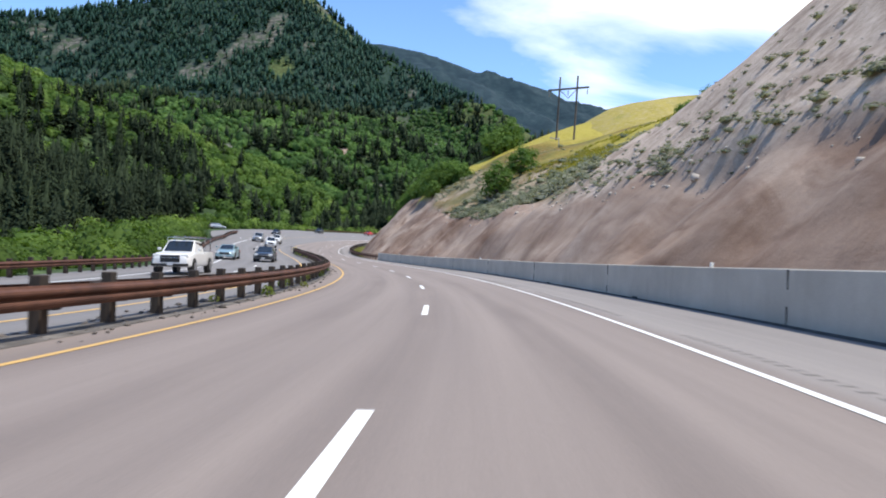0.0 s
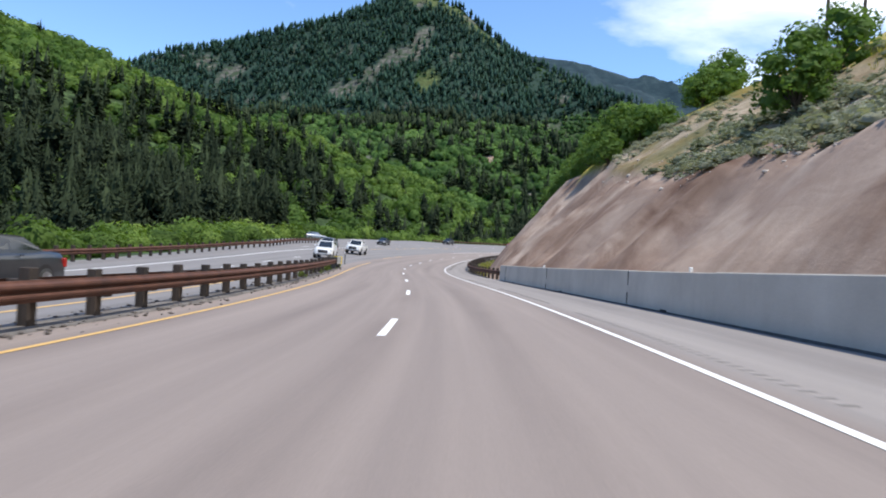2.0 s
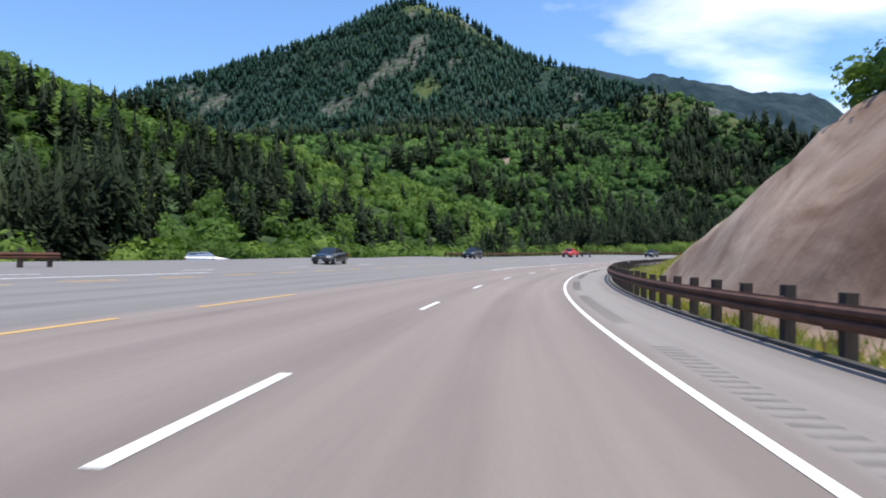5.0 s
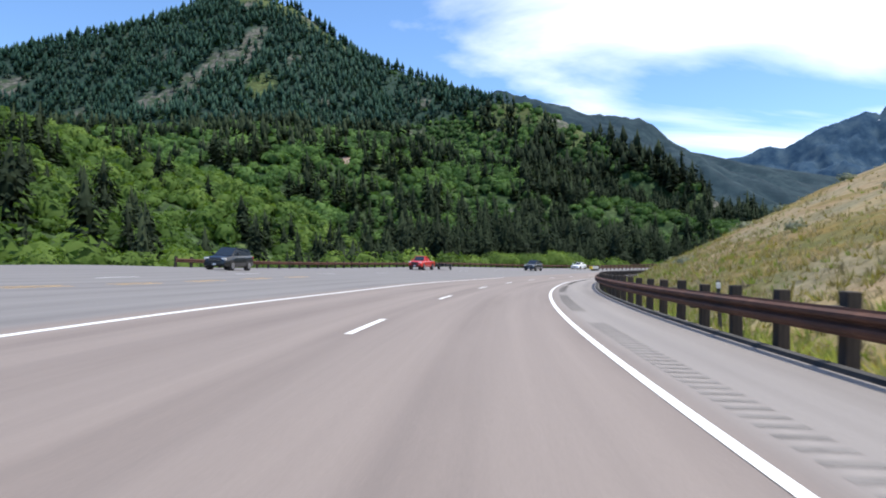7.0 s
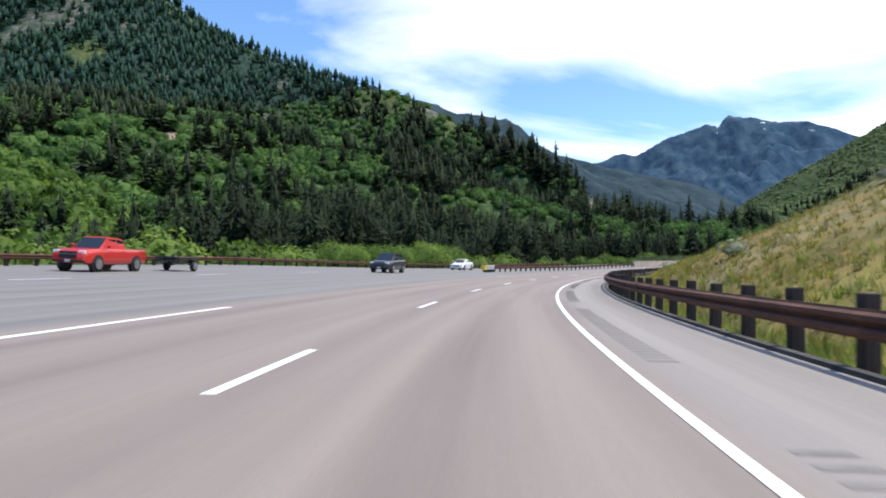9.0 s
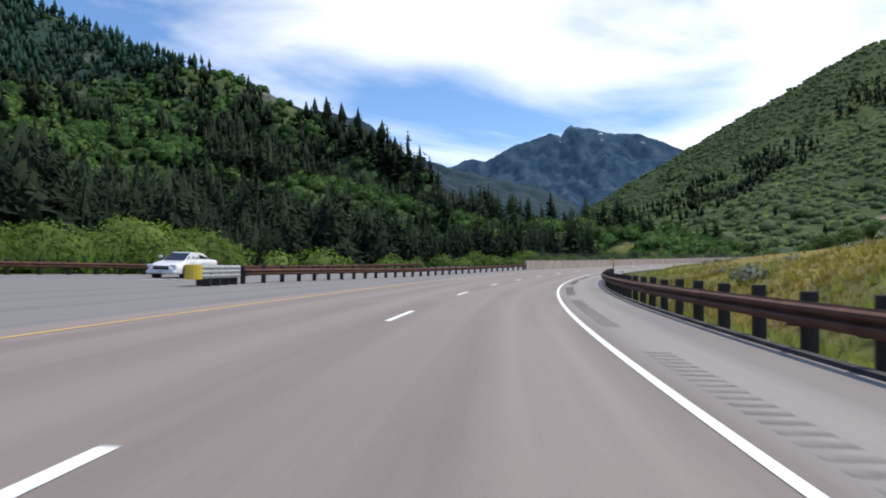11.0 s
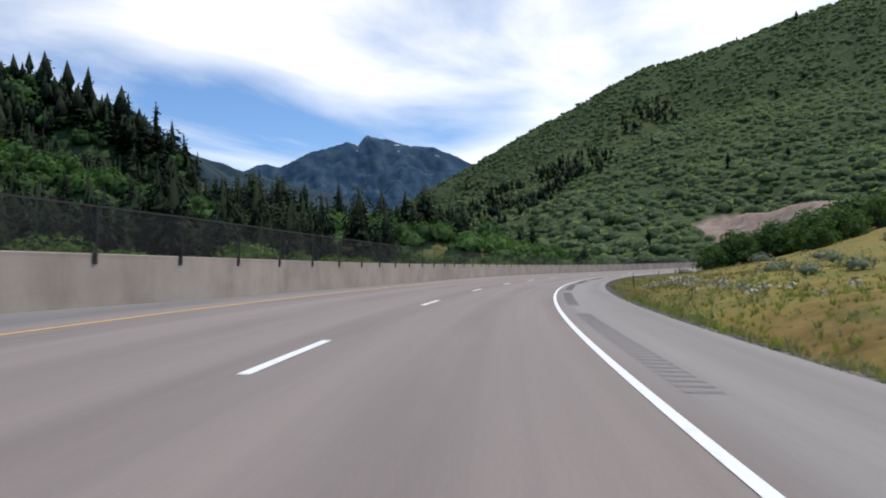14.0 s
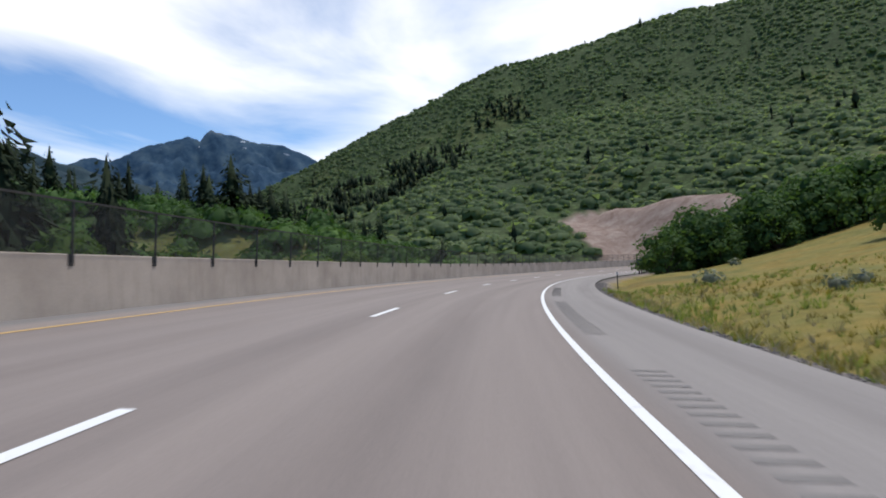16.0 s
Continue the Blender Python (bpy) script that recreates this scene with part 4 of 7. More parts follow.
def conifer_form(sprays, rng, fat=1.0, heart=0.66, broad=0.30):
    """A spruce or fir 1 high: a dark slender heart hung with ragged drooping sprays, its outline uneven."""
    lean, wave = rng.uniform(0, 6.28, 3), rng.uniform(0.08, 0.22, 3)

    def girth(u, az=0.0):
        swell = 1 + wave[0] * np.sin(11 * u + lean[0]) + wave[1] * np.cos(2 * az + lean[1] + 5 * u) + wave[2] * np.cos(3 * az + lean[2])
        return fat * (0.175 * (1 - u) ** 0.7 * (0.45 + 0.55 * np.minimum(1, u / 0.2)) * swell + 0.006)

    sides = 6
    a = np.arange(sides) * 2 * np.pi / sides
    rings = [np.stack([heart * girth(u, a) * np.cos(a + 9 * u), heart * girth(u, a) * np.sin(a + 9 * u), np.full(sides, z)], -1) for u, z in ((0.08, 0.05), (0.5, 0.5))]
    v = [*rings, np.array([[0, 0, 0.97]])]
    i, j = np.arange(sides), (np.arange(sides) + 1) % sides
    f = [np.stack([i, j, sides + i], -1), np.stack([j, sides + j, sides + i], -1), np.stack([sides + i, sides + j, np.full(sides, 2 * sides)], -1)]
    n = 2 * sides + 1
    u = 1 - np.sqrt(rng.uniform(0.001, 0.94, sprays))
    az = np.arange(sprays) * 2.399 + rng.normal(size=sprays) * 0.7
    g = girth(u, az)
    reach = g * rng.uniform(0.5, 1.3, sprays)
    d = np.stack([np.cos(az), np.sin(az), 0 * az], -1)
    side = np.stack([-np.sin(az), np.cos(az), 0 * az], -1)
    w = (0.06 * broad + broad * g) * rng.uniform(0.6, 1.4, sprays)
    droop = rng.uniform(-0.02, 0.05, sprays) * np.minimum(1, g / (0.13 * fat))
    inner = (0.2, 0.55) if broad > 0.2 else (0.4, 0.8)
    root = d * (reach * rng.uniform(*inner, sprays))[:, None] + np.stack([0 * u, 0 * u, u + 0.03 * np.minimum(1, g / (0.1 * fat)) + 0.4 * droop], -1)
    tip = d * reach[:, None] + np.stack([0 * u, 0 * u, u - droop], -1)
    mid = 0.5 * root + 0.5 * tip
    sag = np.stack([0 * u, 0 * u, rng.uniform(0.0, 0.03, sprays)], -1)
    tri = np.stack([root, mid + side * w[:, None] - sag, tip], 1).reshape(-1, 3)
    tri2 = np.stack([root, tip, mid - side * w[:, None] - sag], 1).reshape(-1, 3)
    v += [tri, tri2]
    f.append(n + np.arange(6 * sprays).reshape(-1, 3))
    return np.concatenate(v), np.concatenate(f)


def scatter(name, forms, places, size, material, tone, label, category, lean=0.04):
    """One mesh of many plants: forms are (verts, faces), places (n, 3), size (n, 3)."""
    rng = np.random.default_rng(len(places) + 5)
    V, F, C, base = [], [], [], 0
    pick = rng.integers(0, len(forms), len(places))
    for k, (v, f) in enumerate(forms):
        p, s, c = places[pick == k], size[pick == k], tone[pick == k]
        if not len(p):
            continue
        a = rng.uniform(0, 6.28, len(p))
        w = v[None] * s[:, None, :]
        x = w[..., 0] * np.cos(a)[:, None] - w[..., 1] * np.sin(a)[:, None]
        y = w[..., 0] * np.sin(a)[:, None] + w[..., 1] * np.cos(a)[:, None]
        t = rng.normal(size=(len(p), 2)) * lean
        x, y = x + w[..., 2] * t[:, :1], y + w[..., 2] * t[:, 1:]
        V.append((np.stack([x, y, w[..., 2]], -1) + p[:, None, :]).reshape(-1, 3))
        F.append((f[None] + (base + np.arange(len(p)) * len(v))[:, None, None]).reshape(-1, 3))
        C.append(np.repeat(c, len(v)))
        base += len(p) * len(v)
    me = mesh_of(name, np.concatenate(V), np.concatenate(F), material, True)
    c = np.concatenate(C)
    at_ = me.color_attributes.new("tone", "FLOAT_COLOR", "POINT")
    at_.data.foreach_set("color", np.stack([c, c, c, np.ones_like(c)], -1).astype(np.float32).ravel())
    return tagged(new(name, me), label, category, kind="stuff")


def jittered(x0, x1, y0, y1, gap, rng):
    gx, gy = np.arange(x0, x1, gap), np.arange(y0, y1, gap)
    X, Y = np.meshgrid(gx, gy)
    n = X.size
    return X.ravel() + rng.uniform(-0.8, 0.8, n) * gap, Y.ravel() + rng.uniform(-0.8, 0.8, n) * gap


def slope_forest():
    rng = RNG
    con = [conifer_form(16, rng, rng.uniform(1.35, 1.85), 0.7, 0.34) for _ in range(10)]
    con_near = [conifer_form(120, rng, rng.uniform(1.1, 1.6), 0.40, 0.22) for _ in range(9)]
    con_mid = [conifer_form(300, rng, rng.uniform(1.1, 1.6), 0.5, 0.13) for _ in range(8)]
    con_slope = [conifer_form(620, rng, rng.uniform(1.2, 1.7), 0.5, 0.085) for _ in range(8)]
    con_stand = [conifer_form(560, rng, rng.uniform(1.1, 1.5), 0.5, 0.085) for _ in range(7)]
    con_road = [conifer_form(1200, rng, rng.uniform(1.05, 1.5), 0.5, 0.06) for _ in range(7)]
    scr = [leaf_blob(13, 0.36, rng, 7, 0.86) for _ in range(8)]
    scr_e = [leaf_blob(7, 0.38, rng, 6, 0.88, 0.0) for _ in range(10)]
    scr_near = [leaf_blob(56, 0.225, rng, 8, 0.82) for _ in range(6)]
    scr_close = [leaf_blob(90, 0.165, rng, 9) for _ in range(6)]
    bush = [leaf_blob(175, 0.125, rng, 8) for _ in range(5)]
    bush_near = [leaf_blob(900, 0.062, rng, 10) for _ in range(4)]

    def clumps(x, y, spots, size):
        return np.max([np.exp(-((x - cx) ** 2 + (y - cy) ** 2) / (size * size)) for cx, cy in spots], 0)

    def sizes(n, lo, hi, flat=1.0):
        s = lo + (hi - lo) * rng.beta(1.6, 2.6, n) * 1.5
        return np.stack([s * rng.uniform(0.85, 1.2, n), s * rng.uniform(0.85, 1.2, n), s * flat * rng.uniform(0.8, 1.25, n)], -1)

    def tall(n, lo, hi):
        s = rng.uniform(lo, hi, n) * rng.uniform(0.75, 1.1, n)
        w = s * rng.uniform(0.8, 1.25, n)
        return np.stack([w, w, s], -1)

    # the main mountain: timber above, scrub oak with scattered firs on its skirts
    x, y = jittered(-760, 340, 330, 1120, 4.8, rng)
    z, cov, which, tau, off = ground(x, y)
    lw = left_width(np.clip(tau, -2, 22))
    back_side = (y > np.interp(x, [p[0] for p in MAIN_RIDGE], [p[1] for p in MAIN_RIDGE]) + 14) & (x < 120)
    here = (which == 1) & ~back_side & (off < lw - 150)
    stand = fbm(x, y, 120, 4, 41)
    clump = fbm(x, y, 42, 3, 42)
    high = smooth01(z + 50 * stand - belt_height(x), -8, 22)
    rim = np.interp(y, (570, 618, 690, 759, 833, 871, 968, 1000), (215, 191, 155, 119, 75, 49, -52, -102))
    crest_firs = smooth01(x - rim, -34, -8) * smooth01(x, 78, 108)
    # slope lying in shade: more and taller firs, shade also put into plant tones
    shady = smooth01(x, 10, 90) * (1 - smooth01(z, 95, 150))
    thick = clump + 0.35 * stand + 0.10 * smooth01(x, -30, 60) + 0.34 * shady
    firs = np.clip(0.05 + 0.93 * high * smooth01(clump, -0.5, -0.3) + 0.95 * (1 - high) * smooth01(thick, 0.21, 0.30) + 0.9 * crest_firs, 0, 0.97)
    firs = np.maximum(firs * np.where(x < 0, 0.75 + 0.25 * high, 1), 0.97 * smooth01(clumps(x, y, ((-144, 654), (-128, 668), (-92, 509), (-80, 516), (-59, 459), (-46, 466), (-57, 556), (-38, 686), (-22, 676), (-25, 510), (-138, 532), (9, 692), (32, 640), (-8, 610), (20, 560), (-110, 600)), 15) + 0.3 * clump, 0.35, 0.6))
    bald = smooth01(fbm(x, y, 45, 3, 61), 0.55, 0.75) > rng.random(len(x))
    stony = (cov[:, 2] > 0.3) & (rng.random(len(x)) < 0.88)
    crown = np.zeros(len(x), bool)
    for cx, cy, rx, ry in ((-252, 1047, 40, 24), (-205, 1032, 34, 20), (-168, 1012, 28, 17), (58, 852, 40, 34), (94, 797, 20, 30), (-210, 867, 18, 24)):
        crown |= np.hypot((x - cx) / rx, (y - cy) / ry) < 0.85 + 0.4 * clump
    r = rng.random(len(x))
    a = here & ~stony & (r < firs) & (rng.random(len(x)) < 0.55 + 0.25 * high) & ~(bald & (rng.random(len(x)) < 0.4)) & ~(crown & (rng.random(len(x)) < 0.95))
    b = here & ~a & ~stony & ((high < 0.5) | (rng.random(len(x)) < 0.5)) & ((r >= firs) | (rng.random(len(x)) < 0.4)) & ~(bald & (rng.random(len(x)) < 0.3)) & ~(crown & (rng.random(len(x)) < 0.15))
    P = np.stack([x, y, z - 0.4], -1)
    t = np.clip(0.45 + 0.8 * stand + rng.normal(size=len(x)) * 0.25, 0, 1)
    near = off > lw - 270
    grown = (1.25 + 0.10 * (1 - high) + 0.25 * shady + 0.25 * crest_firs)[:, None]
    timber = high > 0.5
    for part_of, forms, needles in ((a & ~near & timber, con, CONIFER_HAZED), (a & ~near & ~timber, con, CONIFER), (a & near, con_near, CONIFER)):
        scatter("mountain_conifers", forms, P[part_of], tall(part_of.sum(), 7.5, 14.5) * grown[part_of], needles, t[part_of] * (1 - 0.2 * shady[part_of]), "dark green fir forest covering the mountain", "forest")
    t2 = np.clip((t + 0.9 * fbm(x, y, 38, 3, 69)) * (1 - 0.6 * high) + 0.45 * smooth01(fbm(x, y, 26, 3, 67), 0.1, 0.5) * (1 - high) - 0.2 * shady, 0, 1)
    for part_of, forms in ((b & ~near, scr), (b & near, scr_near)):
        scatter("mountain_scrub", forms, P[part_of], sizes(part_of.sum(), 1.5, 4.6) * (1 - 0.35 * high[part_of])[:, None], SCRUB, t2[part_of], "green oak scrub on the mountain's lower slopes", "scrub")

    # the spur on the left
    x, y = jittered(-400, -40, -60, 520, 5.3, rng)
    z, cov, which, tau, off = ground(x, y)
    lw = left_width(np.clip(tau, -2, 22))
    here = (off < lw - 26) & ((which == 2) | (which == 0)) & (x > np.interp(y, (-60, 80, 200, 300, 370, 440, 480), (-400, -360, -330, -300, -270, -220, -150)) - 14)
    stand = fbm(x, y, 70, 4, 43)
    low = (1 - smooth01(z, 40, 72)) * smooth01(-10 - 0.5 * (y - 110) - x, -12, 18)
    clump = fbm(x, y, 34, 3, 44)
    firs = np.clip(0.012 + 0.9 * low * smooth01(clump + 0.5 * stand, -0.28, 0.0) + 0.5 * (1 - low) * smooth01(clump, 0.25, 0.4), 0, 0.88)
    r = rng.random(len(x))
    firs = np.maximum(firs, 0.95 * smooth01(clumps(x, y, ((-83, 388), (-132, 359), (-106, 310), (-114, 318), (-91, 324), (-140, 352)), 11), 0.35, 0.6))
    a, b = here & (r < firs) & (rng.random(len(x)) < 0.56), here
    b = b & ~a & ((r >= firs) | (rng.random(len(x)) < 0.5))
    P = np.stack([x, y, z - 0.4], -1)
    t = np.clip(0.5 + 0.7 * stand + rng.normal(size=len(x)) * 0.25, 0, 1)
    t = np.clip(t + 0.45 * fbm(x, y, 22, 3, 68), 0, 1)
    close = off > lw - 105
    for part_of, forms in ((a & close, con_mid), (a & ~close, con_near)):
        scatter("spur_conifers", forms, P[part_of], tall(part_of.sum(), 8, 17) * (1 - 0.4 * smooth01(z[part_of], 55, 75))[:, None], CONIFER, t[part_of], "tall dark firs on the canyon side", "forest")
    for part_of, forms in ((b & close, scr_close), (b & ~close, scr_near)):
        scatter("spur_scrub", forms, P[part_of], sizes(part_of.sum(), 1.8, 4.2), SCRUB_BRIGHT, t[part_of], "bright green scrub on the canyon side", "scrub")

    # valley floor and foot of the main mountain along the left of the road
    x, y = jittered(-215, 270, 225, 660, 5.2, rng)
    z, cov, which, tau, off = ground(x, y)
    lw = left_width(np.clip(tau, -2, 22))
    here = (off < lw - 22) & (off > lw - 152) & (which < 2) & (cov[:, 0] < 0.5) & (y > 210 - 0.25 * x)
    stand = fbm(x, y, 60, 4, 47)
    clump = fbm(x, y, 30, 3, 48)
    firs = np.clip(0.05 + 0.85 * smooth01(clump + 0.4 * stand, 0.16, 0.28) + 0.22 * smooth01(tau, 11.0, 12.5) * (1 - smooth01(tau, 17.2, 18.0)), 0.03, 0.86) * (1 - 0.85 * smooth01(tau, 17.4, 18.2) * smooth01(off, -150, -90))
    r = rng.random(len(x))
    a, b = here & (r < firs) & (rng.random(len(x)) < 0.6), here & (r >= firs)
    P = np.stack([x, y, z - 0.4], -1)
    t = np.clip(0.5 + 0.7 * stand + rng.normal(size=len(x)) * 0.25, 0, 1)
    nigh = a & (off > lw - 60)
    a = a & ~nigh
    scatter("valley_conifers", con_mid, P[nigh], tall(nigh.sum(), 9, 18), CONIFER, t[nigh], "tall dark firs close beside the road", "forest")
    scatter("valley_conifers", con_mid, P[a], tall(a.sum(), 10, 20), CONIFER, t[a], "tall dark firs in the valley beside the road", "forest")
    scatter("valley_scrub", scr_close, P[b], sizes(b.sum(), 2.0, 3.9), SCRUB, t[b], "green scrub in the valley beside the road", "scrub")

    # far end of the valley
    x, y = jittered(120, 660, 520, 1200, 8.0, rng)
    z, cov, which, tau, off = ground(x, y)
    lw = left_width(np.clip(tau, -2, 22))
    here = (which == 0) & (off < lw - 24) & (cov[:, 0] < 0.5)
    stand = fbm(x, y, 90, 4, 49)
    r = rng.random(len(x))
    rim = np.interp(y, (540, 570, 618, 690, 759, 833), (235, 215, 191, 155, 119, 75))
    tail = 0.85 * smooth01(x - rim, -60, -30) * (1 - smooth01(x - rim, 18, 40)) * (y < 850)
    a, b = here & (r < 0.1 + 0.6 * stand + tail), here & (r >= 0.1 + 0.6 * stand + tail)
    P = np.stack([x, y, z - 0.4], -1)
    t = np.clip(0.5 + 0.7 * stand, 0, 1)
    if a.sum() and b.sum():
        scatter("far_conifers", con_near, P[a], tall(a.sum(), 11, 19), CONIFER, t[a], "dark firs at the far end of the valley", "forest")
        scatter("far_scrub", scr_near, P[b], sizes(b.sum(), 2.5, 4.5), SCRUB, t[b], "green scrub at the far end of the valley", "scrub")

    # bushes close behind the left shoulder
    n = 1150
    tau = rng.uniform(-1.0, 19, n)
    lw = left_width(tau)
    off = lw - 2.2 - rng.gamma(1.6, 5.5, n) - 2 * smooth01(tau, 5.2, 6.5) * (1 - smooth01(tau, 10, 11.5))
    ok = (off > lw - 34) & ~((tau > 6.5) & (tau < 7.7) & (off > -45)) & ((tau < 5) | (off < lw - 3)) & ~((tau > 14) & (tau < 20) & (off > -27))
    tau, off, lw = tau[ok], off[ok], lw[ok]
    p = at(tau, off)
    z, cov, which, _, _ = ground(p[:, 0], p[:, 1])
    P = np.stack([p[:, 0], p[:, 1], z - 0.3], -1)
    s = sizes(len(P), 1.3, 2.7, 0.95) * np.interp(lw - off, (0, 6, 25), (0.7, 1.0, 1.35))[:, None]
    close = (tau < 1.6) & (off > lw - 12)
    walled = ((tau > 12.4) & (tau < 18) & (off > lw - 16)) | ((tau > 1.6) & (tau < 5.4) & (off > lw - 11))
    scatter("roadside_bushes", [leaf_blob(360, 0.096, rng, 9) for _ in range(4)], P[walled], s[walled], BUSH_LEAVES, rng.random(walled.sum()) * 0.85, "green bushes beyond the rails and the wall", "bushes")
    P, s, close = P[~walled], s[~walled], close[~walled]
    scatter("roadside_bushes", bush, P[~close], s[~close], BUSH_LEAVES, rng.random((~close).sum()), "bright green bushes along the road's edge", "bushes")
    scatter("roadside_bushes", bush_near, P[close], s[close], BUSH_LEAVES, rng.random(close.sum()), "bright green bushes behind the rusty guardrail", "bushes")

    n = 60
    tau = rng.uniform(11.8, 13.1, n)
    p = at(tau, left_width(tau) - 1.5 - rng.gamma(1.6, 2.6, n))
    z = ground(p[:, 0], p[:, 1])[0]
    scatter("roadside_bushes", [leaf_blob(1000, 0.052, rng, 12) for _ in range(4)], np.stack([p[:, 0], p[:, 1], z - 0.2], -1), sizes(n, 1.9, 3.1), BUSH_LEAVES, rng.uniform(0.35, 1.0, n), "tall bright green bushes beside the far shoulder", "bushes")

    # dark firs close beyond the wall
    n = 760
    tau, off = rng.uniform(11.9, 18.3, n), -32 - rng.gamma(2.0, 16, n)
    p = at(tau, off)
    z, cov, which, _, _ = ground(p[:, 0], p[:, 1])
    P = np.stack([p[:, 0], p[:, 1], z - 0.3], -1)
    keep = (np.interp(tau, (12, 17.4, 18.3), (0.85, 1, 0.4)) > rng.random(n)) & (fbm(p[:, 0], p[:, 1], 28, 3, 52) > -0.2)
    front = keep & (off > -46) & (off < -33) & (tau < 15.6) & (rng.random(n) < 0.55)
    keep = keep & ~front & (off < -37)
    scatter("roadside_conifers", con_road, P[front], tall(front.sum(), 5, 9), CONIFER, rng.random(front.sum()) * 0.6, "tall dark firs beyond the concrete wall", "forest")
    for part_of, forms in ((keep & (off > -58), con_slope), (keep & (off <= -58), con_mid)):
        scatter("slope_conifers", forms, P[part_of], tall(part_of.sum(), 11, 19), CONIFER, rng.random(part_of.sum()) * 0.6, "dense dark firs on the slope beyond the wall", "forest")

    # a dense stand of old firs beyond the pull-out
    n = 170
    off = rng.uniform(-104, -50, n)
    tau = rng.uniform(6.2, 8.2, n)
    ok = (tau < 7.3 + 0.022 * (-off - 42)) & (np.hypot((tau - 7.43) * 30, off + 42.0) > 9)
    p = at(tau[ok], off[ok])
    z, cov, which, _, _ = ground(p[:, 0], p[:, 1])
    scatter("stand_conifers", con_stand, np.stack([p[:, 0], p[:, 1], z - 0.3], -1), tall(ok.sum(), 11, 19), CONIFER, rng.random(ok.sum()) * 0.9, "dense stand of tall dark firs beyond the pull-out", "forest")

    # the brush mountain on the right
    x, y = jittered(230, 1000, 230, 1230, 4.75, rng)
    z, cov, which, tau, off = ground(x, y)
    crest_x = np.interp(y, [p[1] for p in RIGHT_RIDGE][::-1], [p[0] for p in RIGHT_RIDGE][::-1])
    here = (which == 3) & (x < crest_x + 16) & (cov[:, 0] < 0.5) & ((off < -30) | (off > 70))
    stand = fbm(x, y, 110, 4, 45)
    bald = 0.10 + 0.75 * smooth01(fbm(x, y, 30, 4, 63), 0.0, 0.6) > rng.random(len(x))
    r = rng.random(len(x))

    def heap(cx, cy, rx, ry):
        return np.exp(-(((x - cx) / rx) ** 2 + ((y - cy) / ry) ** 2))

    grove = heap(621, 844, 30, 40) + heap(560, 850, 34, 45) + heap(535, 790, 40, 45) + 0.7 * heap(690, 840, 26, 22) + 0.9 * heap(778, 830, 22, 26) + 0.5 * heap(480, 800, 60, 60)
    firs = np.clip(0.0022 + 0.02 * np.clip(stand - 0.3, 0, 1) + 0.75 * grove * smooth01(fbm(x, y, 30, 3, 46), -0.15, 0.1), 0, 0.8)
    a, b = here & (r < firs), here & (r >= firs) & ~bald
    P = np.stack([x, y, z - 1.1], -1)
    t = np.clip(0.5 + 0.9 * stand + 0.8 * fbm(x, y, 30, 3, 66) + rng.normal(size=len(x)) * 0.2, 0, 1)
    scatter("hill_conifers", con, P[a], tall(a.sum(), 9, 17), CONIFER, t[a], "scattered dark firs on the brush mountain", "forest")
    scatter("hill_scrub", scr_e, P[b], sizes(b.sum(), 1.2, 3.7, 0.68) * (1 + 0.35 * smooth01(-z[b], -120, -20))[:, None], SCRUB_E, t[b], "dull green brush covering the mountainside", "scrub")


slope_forest()


def stems(points, material, parent, name="trunk"):
    """A tapered trunk with limbs: points are (base, tip, r0, r1)."""
    bm = bmesh.new()
    for a, b, r0, r1 in points:
        a, b = Vector(a), Vector(b)
        d = b - a
        m = Matrix.Translation((a + b) / 2) @ d.to_track_quat("Z", "Y").to_matrix().to_4x4()
        bmesh.ops.create_cone(bm, cap_ends=True, segments=7, radius1=r0, radius2=r1, depth=d.length, matrix=m)
    return part(name, bm, material, parent)


def broadleaf(height, width, seed, material, leaves=1500, leaf=0.16):
    """A small tree: trunk, limbs and a crown of several leafy masses."""
    rng = np.random.default_rng(seed)
    root = new("tree")
    fork = height * 0.2
    limbs = [((0, 0, -0.4), (0, 0, fork), 0.16, 0.11)]
    V, F, n = [], [], 0
    k = 14
    for i in range(k):
        a = i * 2.4 + rng.uniform(-0.4, 0.4)
        up = 0.12 + 0.64 * i / k
        r = width * 0.36 * math.sqrt(max(0.05, 1 - (2 * (up - 0.4)) ** 2)) * rng.uniform(0.75, 1.2) * (i > 0)
        c = np.array([r * math.cos(a), r * math.sin(a), height * up if i else height * 0.8])
        limbs.append(((0, 0, fork * 0.6), tuple(c), 0.085, 0.02))
        v, f = leaf_blob(leaves // k, leaf / (width * 0.25), rng, 6, 0.55, -0.7)
        v = v * np.array([1, 1, 0.9]) * width * 0.25 * rng.uniform(0.8, 1.25)
        V.append(v + c - np.array([0, 0, width * 0.1]))
        F.append(f + n)
        n += len(v)
    stems(limbs, BARK, root)
    me = mesh_of("crown", np.concatenate(V), np.concatenate(F), material)
    c = np.repeat(rng.uniform(0.25, 0.75), n)
    a = me.color_attributes.new("tone", "FLOAT_COLOR", "POINT")
    a.data.foreach_set("color", np.stack([c, c, c, c * 0 + 1], -1).astype(np.float32).ravel())
    crown = new("crown", me)
    crown.parent = root
    return root


def plant(root, tau, off, sink=0.1, turn=0.0, size=1.0):
    p = verge_at(tau, off)
    root.matrix_basis = pose(p[0], p[1], p[2] - sink, 0, 0, turn) @ Matrix.Diagonal((size, size, size, 1))


